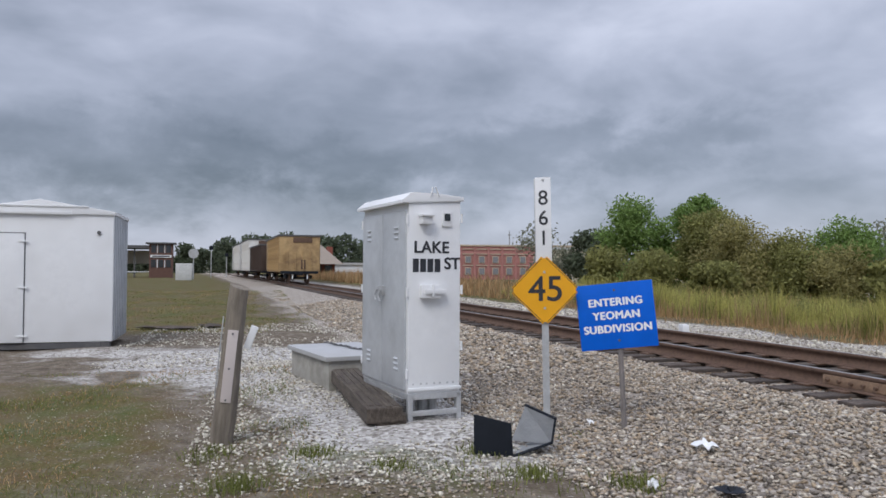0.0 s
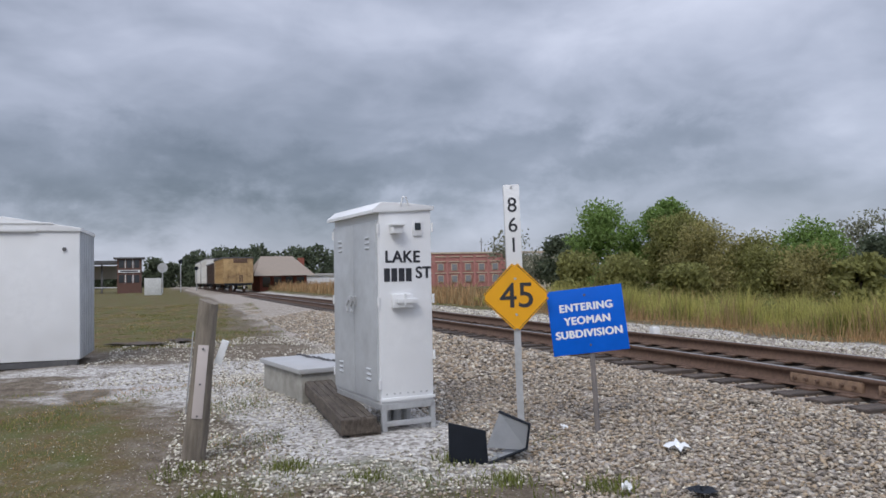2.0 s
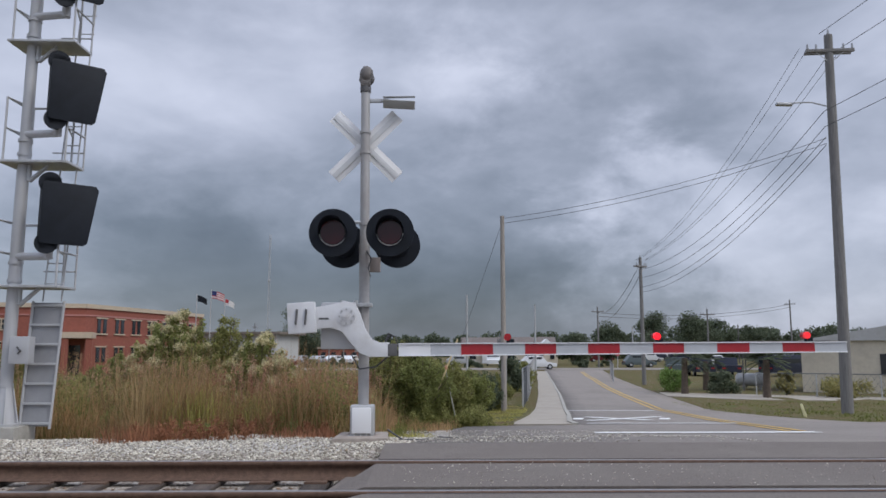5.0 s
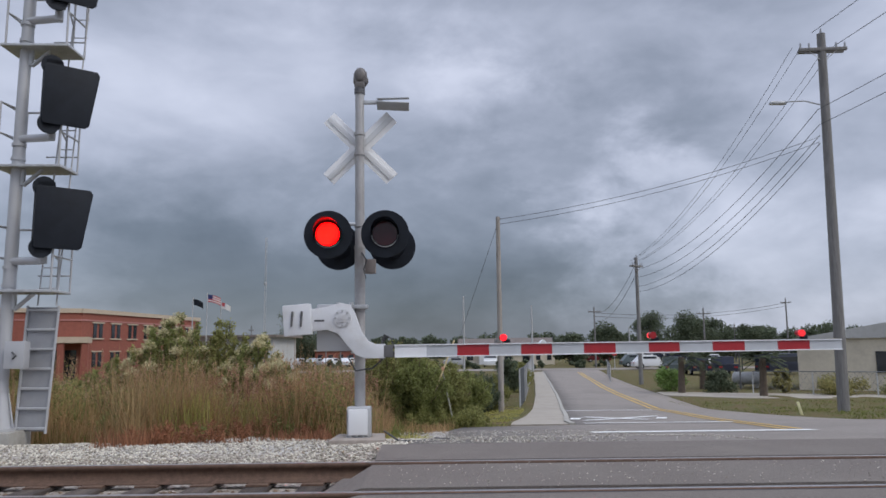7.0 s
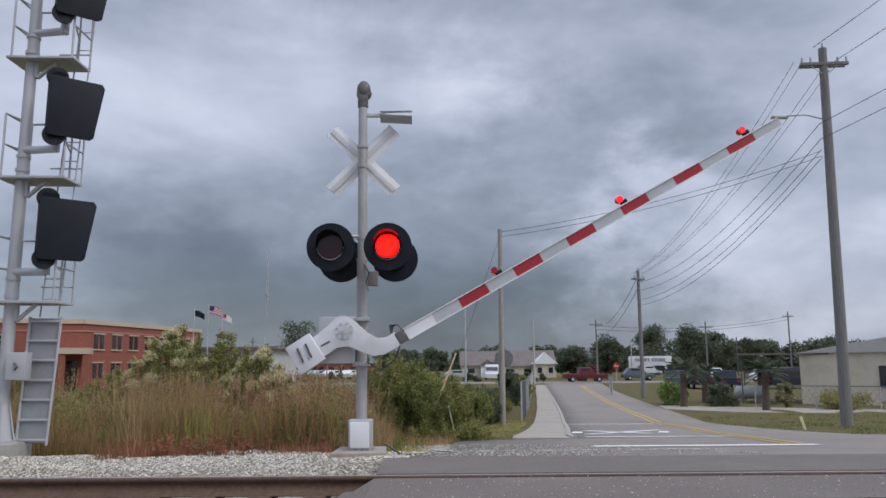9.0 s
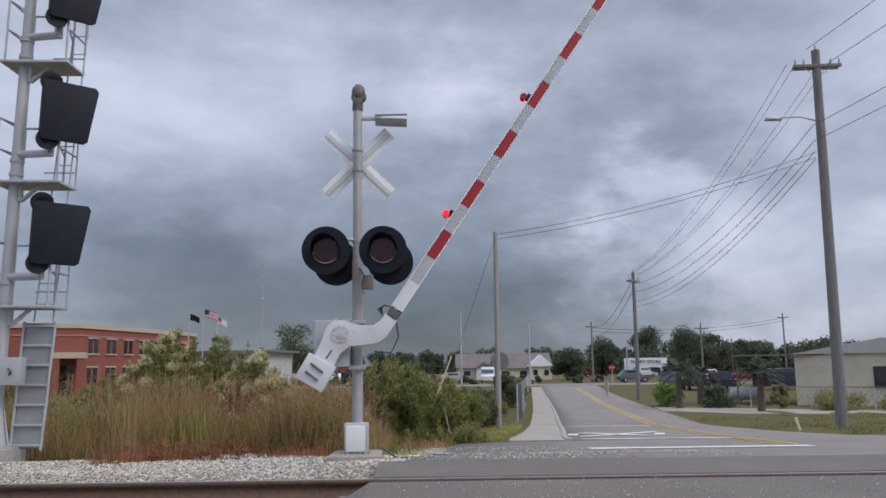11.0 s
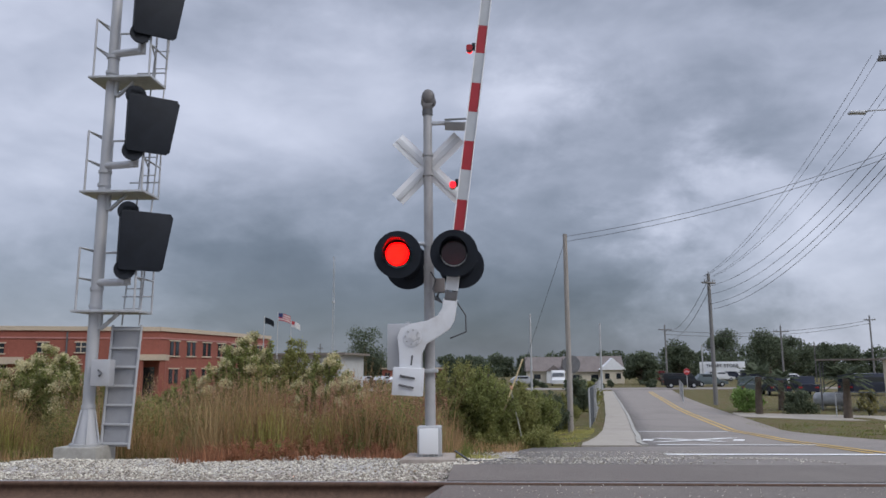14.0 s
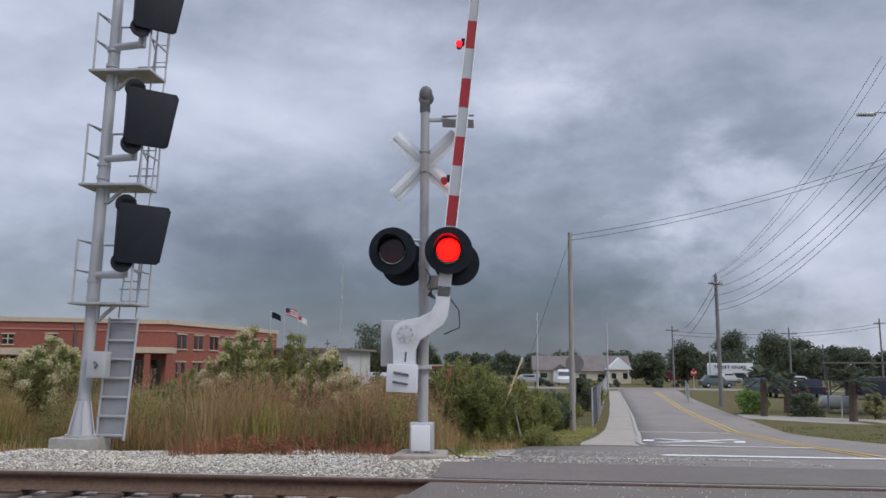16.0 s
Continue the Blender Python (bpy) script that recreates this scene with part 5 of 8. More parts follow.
def field(name, n, area, h, w, lean, material, label, near=1.0, patch=0.0, follow=False):
    x, y = scatter(n, *area, near, patch, follow)
    k = ~((x > road_l(np.maximum(y, 18.4)) - 1.62) & (x < 10) & (y > 18.0)) & ~((y > 8.6) & (y < 18.4) & (x > road_l(y) - 0.05) & (x < 10))
    x, y = x[k], y[k]
    tall = np.clip(0.85 + 1.3 * soft_noise(x, y, 0.9, 4.4), 0.4, 1.35)
    return blades(name, x, y, RNG.uniform(h[0], h[1], len(x)) * RNG.uniform(0.7, 1.0, len(x)) * tall, RNG.uniform(w[0], w[1], len(x)), lean, material, label)


# meadow beyond the track
field("meadow_grass", 60000, (-30, -6.9, 11.5, 30), (0.60, 1.05), (0.006, 0.016), 0.32, G_YELLOW, "tall yellow-green meadow grass beyond the track", 1.7, 0, True)
field("meadow_grass", 26000, (-30, -6.6, 11.3, 28), (0.45, 0.9), (0.006, 0.016), 0.32, G_GREEN, "tall green meadow grass beyond the track", 1.6, 0.35, True)
field("dry_grass", 4500, (-24, -6.4, 9.5, 11.2), (0.08, 0.40), (0.006, 0.016), 0.6, G_BROWN, "low dead grass at the edge of the gravel", 0.8, 0.6, True)
field("dry_grass", 9000, (-30, -6.4, 10.9, 16), (0.25, 0.85), (0.008, 0.02), 0.4, G_DRY, "dry straw-coloured grass along the track", 1.6, 0.5, True)
field("dry_grass", 16000, (-95, -28, 10.6, 34), (0.5, 1.1), (0.04, 0.09), 0.3, G_BROWN, "brown dry meadow grass beyond the track", 1.4, 0, True)
field("dry_grass", 7000, (-95, -24, 10.4, 30), (0.4, 1.1), (0.03, 0.07), 0.35, G_DRY, "brown dry meadow grass beyond the track", 1.4, 0, True)
# round the signals
field("dry_grass", 26000, (-9.5, -0.6, 11.5, 15.8), (0.5, 1.6), (0.003, 0.009), 0.45, G_BROWN, "brown dry grass between the signals", 1.2, 0.4)
field("dry_grass", 5500, (-9.5, -0.7, 11.3, 15.0), (0.4, 1.3), (0.004, 0.010), 0.55, G_DRY, "straw-coloured dry grass between the signals", 1.2, 0.6)
field("green_weeds", 9000, (-9.5, -0.4, 11.4, 16.5), (0.2, 0.85), (0.005, 0.013), 0.5, G_GREEN, "green weeds between the signals", 1.0, 0.4)
field("red_weeds", 5000, (-4.4, -1.3, 10.2, 11.7), (0.06, 0.30), (0.006, 0.016), 0.5, G_RUST, "low rust-red weeds at the edge of the gravel", 1.0, 0.7)
field("red_weeds", 900, (-14, -6.5, 10.6, 11.4), (0.08, 0.25), (0.006, 0.016), 0.6, G_BROWN, "low brown weeds at the edge of the gravel", 1.0, 0.7, True)
field("green_weeds", 3200, (-1.2, 3.0, 16.2, 19.5), (0.06, 0.24), (0.006, 0.016), 0.5, G_GREEN, "green weeds beside the crossing", 1.0, 0.0)
field("dry_grass", 1500, (-1.2, 1.2, 15.4, 18.5), (0.10, 0.45), (0.005, 0.012), 0.5, G_BROWN, "brown dry grass beside the crossing", 1.0, 0.0)
field("green_weeds", 1300, (-0.7, 0.1, 11.6, 14.6), (0.05, 0.22), (0.006, 0.015), 0.6, G_YELLOW, "yellowish weeds on the gravel beside the crossing", 1.0, 0.6)
field("green_weeds", 2600, (-1.0, 1.6, 18, 32), (0.2, 0.7), (0.012, 0.03), 0.5, G_GREEN, "green weeds beside the sidewalk", 1.0, 0.0)
field("verge_grass", 7000, (1.6, 4.2, 17.9, 34), (0.04, 0.16), (0.008, 0.02), 0.6, G_YELLOW, "short green verge grass beside the sidewalk", 1.1)
field("verge_grass", 9000, (11.5, 27, 20.5, 37), (0.04, 0.14), (0.015, 0.04), 0.6, G_GREEN, "short mown verge grass beside the road", 1.2)
# camera's side
field("short_grass", 50000, (-11.5, -3.0, -5.5, 0.4), (0.025, 0.095), (0.004, 0.009), 0.8, G_GREEN, "short patchy grass on the gravel", 1.0, 0.75)
field("short_grass", 30000, (-11.5, -3.0, -5.5, 0.4), (0.025, 0.09), (0.004, 0.010), 0.9, G_BROWN, "short brown grass on the gravel", 1.0, 0.4)
field("short_grass", 16000, (-10.5, -3.0, -5.0, 0.3), (0.02, 0.07), (0.003, 0.008), 1.0, G_DRY, "short dead grass on the gravel", 1.0, 0.5)
field("short_grass", 6500, (-6.9, -2.6, 0.2, 2.8), (0.02, 0.09), (0.004, 0.010), 0.8, G_GREEN, "sparse grass tufts on the gravel", 1.0, 1.3)
field("lawn_grass", 60000, (-50, -17.5, -14, 1.4), (0.03, 0.08), (0.010, 0.025), 0.8, G_GREEN, "mown green lawn behind the hut", 1.0, 0.3)
field("lawn_grass", 45000, (-50, -17.5, -14, 1.4), (0.03, 0.08), (0.010, 0.025), 0.8, G_DRY, "brownish mown lawn behind the hut", 1.0, 0.15)


def tuft(cx, cy, n, h, r, material, label, spread=0.5):
    x, y = cx + RNG.normal(0, r, n), cy + RNG.normal(0, r, n)
    blades("grass_tuft", x, y, RNG.uniform(0.5, 1, n) * h, RNG.uniform(0.006, 0.012, n), spread, material, label)


for cx, cy in ((-5.95, 1.72), (-6.15, 0.35), (-5.6, 0.9), (-5.3, 1.9), (-6.3, -0.45), (-5.4, -0.2), (-4.9, 2.5)):
    tuft(cx, cy, 160, RNG.uniform(0.08, 0.17), 0.10, G_GREEN, "small green grass tuft in the gravel", 0.7)
tuft(-4.2, 11.35, 110, 1.45, 0.16, G_DRY, "tall leaning straw tuft", 0.55)
tuft(-3.4, 11.6, 240, 1.0, 0.20, G_YELLOW, "tall yellow-green grass tuft", 0.35)
tuft(-2.6, 12.0, 160, 0.9, 0.25, G_YELLOW, "tall yellow-green grass tuft", 0.35)


def leaf_points(clumps, per, shell=0.55):
    """Points in ellipsoid clumps (x, y, z, rx, ry, rz), denser towards their skin."""
    out = []
    for cx, cy, cz, rx, ry, rz in clumps:
        d = RNG.normal(size=(per, 3))
        d /= np.linalg.norm(d, axis=1)[:, None]
        r = (shell + (1 - shell) * RNG.uniform(0, 1, per) ** 0.6) * RNG.uniform(0.8, 1.12, per)
        out.append(np.array([cx, cy, cz]) + d * r[:, None] * np.array([rx, ry, rz]))
    return np.concatenate(out)


def leaf_mesh(name, P, size, material, flat=0.0):
    n = len(P)
    u = RNG.normal(size=(n, 3))
    u /= np.linalg.norm(u, axis=1)[:, None]
    q = RNG.normal(size=(n, 3))
    v = np.cross(u, q)
    v /= np.linalg.norm(v, axis=1)[:, None]
    s = size * RNG.uniform(0.6, 1.3, n)[:, None]
    V = np.stack([P - u * s, P + v * s * 0.45, P + u * s, P - v * s * 0.45], 1).reshape(-1, 3)
    return raw_mesh(name, V, np.arange(4 * n).reshape(-1, 4), material)


def tree(x, y, h, w, material, label, leaf=0.2, clumps=14, per=420, name="tree", trunk=0.14, low=0.25, second=None, category="tree"):
    z0 = float(ground_z(x, y))
    t = thing(name, label, category, pose(x, y, z0))
    bm = bmesh.new()
    p = Vector((0, 0, -0.1))
    for k in range(4):
        q = Vector((random.uniform(-0.05, 0.05) * h, random.uniform(-0.05, 0.05) * h, h * (0.16 * (k + 1))))
        rod(bm, p, q, trunk * (1 - 0.2 * k), trunk * (0.8 - 0.2 * k), seg=8)
        p = q
    C = []
    for k in range(clumps):
        a = k * 2.4 + random.uniform(-0.5, 0.5)
        f = random.uniform(low, 0.92)
        prof = math.sin(math.pi * min(0.97, (f - low * 0.6) / (1 - low * 0.6)) ** 0.8) ** 0.7
        rr = w / 2 * prof * random.uniform(0.35, 0.85)
        c = Vector((rr * math.cos(a), rr * math.sin(a), h * f))
        s = w * random.uniform(0.13, 0.24)
        C.append((c.x, c.y, c.z, s * 1.3, s * 1.3, s * random.uniform(0.85, 1.2)))
        rod(bm, (0, 0, h * min(0.6, f * 0.6)), c, trunk * 0.28, trunk * 0.08, seg=5)
    part("trunk", bm, BARK, t)
    part("crown", leaf_mesh("crown", leaf_points(C, per, 0.12), leaf, material), None, t)
    if second:
        part("blossom" if second is FLOWER else "crown_tint", leaf_mesh("tips", leaf_points([(c[0], c[1], c[2] + c[5] * 0.35, c[3] * 0.95, c[4] * 0.95, c[5] * 0.75) for c in C if c[2] > h * 0.45 or random.random() < 0.4], per // 3, 0.8), leaf * 0.75, second), None, t, "cream flower heads" if second is FLOWER else "")
    return t


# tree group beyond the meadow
tree(-25.5, 150, 10.5, 11, LEAF_HAZED, "dark broad tree behind the car park", 0.22, 18, 480, low=0.15, trunk=0.3)
tree(-17.0, 158, 8.5, 9, LEAF_HAZED, "dark broad tree behind the car park", 0.22, 16, 480, low=0.15, trunk=0.3)
tree(-48.3, 26.2, 7.0, 6.0, LEAF_GREEN, "broad green tree at the meadow's edge", 0.137, 22, 850, low=0.2)
tree(-46.5, 29.3, 7.6, 5.2, LEAF_GREEN, "tall green tree at the meadow's edge", 0.137, 22, 850, low=0.2)
tree(-43.3, 28.6, 6.2, 5.2, LEAF_OLIVE, "olive-green tree at the meadow's edge", 0.115, 20, 850, low=0.15)
tree(-40.5, 28.4, 5.0, 5.4, LEAF_BROWN, "brownish scrub tree at the meadow's edge", 0.108, 20, 850, low=0.1)
tree(-38.2, 30.2, 4.3, 4.8, LEAF_OLIVE, "olive scrub tree at the meadow's edge", 0.108, 19, 850, low=0.1)
tree(-36.2, 31.8, 3.9, 4.4, LEAF_BROWN, "brownish scrub tree at the meadow's edge", 0.101, 19, 850, low=0.1)
tree(-37.5, 33.6, 5.2, 5.0, LEAF_GREEN, "green tree at the meadow's edge", 0.115, 19, 850, low=0.15)
tree(-34.0, 33.8, 3.2, 3.6, LEAF_OLIVE, "olive shrub at the meadow's edge", 0.2, 12, 380, low=0.1, name="shrub", category="shrub")
tree(-42.5, 20.6, 3.0, 3.6, LEAF_OLIVE, "yellow-green shrub before the trees", 0.16, 12, 420, low=0.05, name="shrub", category="shrub")
tree(-40.3, 22.4, 3.1, 3.8, LEAF_OLIVE, "yellow-green shrub before the trees", 0.16, 12, 420, low=0.05, name="shrub", category="shrub")
tree(-38.0, 25.0, 2.6, 3.6, LEAF_OLIVE, "olive shrub before the trees", 0.16, 12, 420, low=0.05, name="shrub", category="shrub")
tree(-49.7, 49.6, 7.0, 6.5, LEAF_PALE, "thin pale-leaved tree beyond the meadow", 0.20, 14, 170, low=0.3)
tree(-45.5, 48.0, 5.0, 6.0, LEAF_HAZED, "low dark tree beyond the meadow", 0.25, 12, 260, low=0.15)
tree(-70.5, 28.6, 6.6, 7.5, LEAF_PALE, "bare greyish tree beyond the meadow", 0.18, 14, 200, low=0.25)
tree(-67.0, 31.2, 6.0, 6.0, LEAF_HAZED, "dark tree beyond the meadow", 0.25, 14, 260, low=0.2)
def bush(x, y, h, w, material, label, second=None, stems=30, per=75, leaf=0.04):
    """A shrub of many thin stems that fan out from one root, leafy along their upper parts."""
    t = thing("bush", label, "bush", pose(x, y, float(ground_z(x, y))))
    bm = bmesh.new()
    C, tips = [], []
    for k in range(stems):
        a = k * 2.399 + random.uniform(-0.4, 0.4)
        r = w / 2 * math.sqrt((k + 0.5) / stems)
        top = Vector((r * math.cos(a), r * math.sin(a), h * (1.0 - 0.55 * (2 * r / w) ** 2) * random.uniform(0.78, 1.0)))
        mid = Vector((top.x * 0.35, top.y * 0.35, top.z * 0.5))
        tube(bm, [(random.uniform(-0.08, 0.08), random.uniform(-0.08, 0.08), -0.05), mid, top], 0.008, 5)
        for f in (0.22, 0.4, 0.58, 0.74, 0.88, 0.98):
            p = Vector((top.x * f, top.y * f, top.z * f)) + Vector((random.gauss(0, 0.05), random.gauss(0, 0.05), 0))
            q = (0.24 - 0.14 * f) * random.uniform(0.8, 1.3)
            C.append((p.x, p.y, p.z, q, q, q * 1.5))
        tips.append((top.x, top.y, top.z + 0.02, 0.15, 0.15, 0.11))
    part("branching", bm, BARK, t)
    part("foliage", leaf_mesh("foliage", leaf_points(C, per, 0.1), leaf, material), None, t)
    if second:
        part("blossom", leaf_mesh("blossom", leaf_points([c for c in tips if random.random() < 0.85], 240, 0.2), 0.026, second), None, t, "cream flower heads")
    return t


# flowering bushes before the brick building
bush(-5.2, 15.9, 2.55, 2.1, LEAF_BUSH, "flowering bush with cream heads beyond the track", FLOWER, 40)
bush(-4.3, 16.3, 2.5, 1.9, LEAF_OLIVE, "tall feathery green bush beyond the track", None, 40, 85, 0.034)
bush(-3.4, 15.6, 1.95, 2.0, LEAF_BUSH, "flowering bush with cream heads beyond the track", FLOWER, 38)
bush(-4.7, 15.2, 1.7, 1.7, LEAF_OLIVE, "leafy green bush beyond the track", None, 34, 85, 0.034)
bush(-6.6, 16.4, 1.7, 2.0, LEAF_BUSH, "low green bush beyond the track", None, 34)
bush(-2.4, 17.2, 1.6, 1.9, LEAF_OLIVE, "low feathery green bush beyond the track", None, 30, 85, 0.034)
bush(-8.9, 14.6, 2.0, 2.3, LEAF_BUSH, "flowering bush with cream heads beside the signal mast", FLOWER, 40)
bush(-8.0, 14.9, 1.9, 1.8, LEAF_OLIVE, "feathery green bush beside the signal mast", None, 34, 85, 0.034)
bush(-10.2, 14.6, 1.7, 1.8, LEAF_OLIVE, "feathery green bush beside the signal mast")
bush(-17.3, 22.0, 3.0, 2.8, LEAF_PALE, "flowering bush with cream heads in the meadow", FLOWER)
bush(-12.4, 20.6, 2.8, 2.3, LEAF_OLIVE, "flowering bush with cream heads in the meadow", FLOWER)
bush(-10.6, 18.3, 2.2, 2.6, LEAF_BUSH, "green bush in the meadow")
# thicket between the mast and the sidewalk
for x, y, h, w, m_ in ((-1.0, 19.2, 2.3, 2.0, LEAF_OLIVE), (-0.2, 18.8, 2.0, 1.8, LEAF_BUSH), (0.4, 20.4, 1.9, 1.9, LEAF_OLIVE), (1.1, 21.8, 1.6, 1.8, LEAF_BUSH), (-0.4, 22.0, 2.4, 2.2, LEAF_OLIVE), (0.9, 24.4, 1.7, 2.0, LEAF_BROWN), (1.5, 26.4, 1.5, 1.7, LEAF_BUSH), (2.0, 29.0, 1.6, 1.9, LEAF_HAZED), (2.8, 31.5, 1.5, 1.6, LEAF_OLIVE), (3.1, 35.0, 1.6, 1.8, LEAF_HAZED), (0.2, 27.0, 1.7, 2.2, LEAF_OLIVE)):
    bush(x, y, h, w, m_, "tangled green scrub bush beside the sidewalk", None, 34, 85, 0.036)


def weeds(n, area, h, material, label, leaf=0.03, per=70):
    """Leafy weed clumps on thin stems, as one mass."""
    x, y = scatter(n, *area, 1.0, 0.5)
    C = []
    for a, b in zip(x, y):
        hh = RNG.uniform(*h)
        z = float(ground_z(a, b))
        for f in (0.35, 0.7):
            C.append((a + RNG.normal(0, 0.06), b + RNG.normal(0, 0.06), z + hh * f, hh * 0.26, hh * 0.26, hh * 0.38))
    tagged(new("weed_clumps", leaf_mesh("weed_clumps", leaf_points(C, per, 0.1), leaf, material)), label, "weeds", kind="stuff")


weeds(280, (-7.5, -0.9, 11.7, 15.8), (0.45, 1.15), LEAF_OLIVE, "leafy olive weeds between the signals", 0.028, 90)
weeds(190, (-7.5, -0.9, 11.6, 15.0), (0.4, 1.0), LEAF_BROWN, "leafy brown weeds between the signals", 0.026, 90)
weeds(110, (-4.2, -1.4, 10.2, 11.7), (0.08, 0.36), leaf_mat("weed_rust", (0.35, 0.170, 0.095)), "leafy rust-red weeds at the gravel's edge", 0.02, 80)
def reeds(n, area, h, material, heads, label):
    """Tall thin stalks with feathery seed heads, as one mass of stalks and one of heads."""
    x, y = scatter(n, *area, 1.0, 0.7)
    hh = RNG.uniform(h[0], h[1], len(x))
    blades("reed_stalks", x, y, hh, RNG.uniform(0.004, 0.007, len(x)), 0.06, material, "thin upright brown reed stalks between the signals")
    z = ground_z(x, y)
    C = [(a, b, c + k * 0.88, 0.030, 0.030, 0.15) for a, b, c, k in zip(x, y, z, hh)]
    tagged(new("seed_heads", leaf_mesh("seed_heads", leaf_points(C, 26, 0.1), 0.016, heads)), label, "weeds", kind="stuff")


reeds(900, (-7.2, -0.9, 11.7, 15.0), (0.7, 1.45), G_BROWN, leaf_mat("seed_heads_tan", (0.46, 0.30, 0.19)), "tan feathery seed heads on tall reeds")
reeds(420, (-3.6, -0.8, 11.5, 14.0), (0.5, 1.1), G_RUST, leaf_mat("seed_heads_red", (0.40, 0.21, 0.14)), "reddish seed heads on tall reeds")
weeds(120, (-6.6, -0.9, 11.3, 13.5), (0.2, 0.6), LEAF_BUSH, "leafy green weeds at the gravel's edge", 0.024, 80)
weeds(70, (-1.2, 1.4, 17.6, 19.5), (0.2, 0.55), LEAF_OLIVE, "leafy green weeds beside the crossing", 0.03, 80)
weeds(200, (-24, -6.6, 12.0, 20), (0.4, 0.95), LEAF_OLIVE, "leafy weeds in the meadow", 0.04, 60)


def woods(name, arcs, material, label, leaf=0.9, per=90):
    """A far belt of trees along arcs: azimuth from, to (degrees left of +y), distance, height."""
    C = []
    for a0, a1, d, h in arcs:
        n = max(2, int(abs(a1 - a0) / 57.3 * d / 2.4))
        for k in range(n):
            a = radians(a0 + (a1 - a0) * (k + random.random()) / n)
            r = d * random.uniform(0.95, 1.08)
            hh = h * random.uniform(0.72, 1.02)
            x, y = -math.sin(a) * r, math.cos(a) * r
            z = float(ground_z(x, y))
            for f, s in ((0.72, 0.28), (0.45, 0.38), (0.15, 0.40)):
                C.append((x + random.uniform(-1, 1), y + random.uniform(-1, 1), z + hh * f, hh * s, hh * s, hh * s * 0.85))
    tagged(new(name, leaf_mesh(name, leaf_points(C, per, 0.35), leaf, material)), label, "woods", kind="stuff")


woods("far_woods", [(-46, -12, 210, 9.5), (-12, 12, 230, 8.5), (12, 30, 240, 7.5), (-60, -40, 150, 8)], LEAF_HAZED, "dark belt of trees on the horizon", 0.42, 330)
woods("far_woods", [(86, 92, 190, 11.5), (82, 86, 170, 11.5), (92, 95, 200, 9), (95, 104, 200, 5.0), (104, 125, 210, 6), (66, 82, 260, 9), (40, 66, 260, 7)], LEAF_HAZED, "dark belt of trees behind the station", 0.65, 230)
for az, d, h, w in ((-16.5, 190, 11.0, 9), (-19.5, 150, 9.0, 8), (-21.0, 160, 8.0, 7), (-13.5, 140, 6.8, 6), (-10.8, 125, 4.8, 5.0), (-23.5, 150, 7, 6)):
    tree(-math.sin(radians(az)) * d, math.cos(radians(az)) * d, h, w, LEAF_HAZED, "dark broad tree in the distance", 0.24, 16, 420, low=0.2, trunk=0.3)


# ---- buildings and things in the distance ----
GROUND_FAR = -1.62


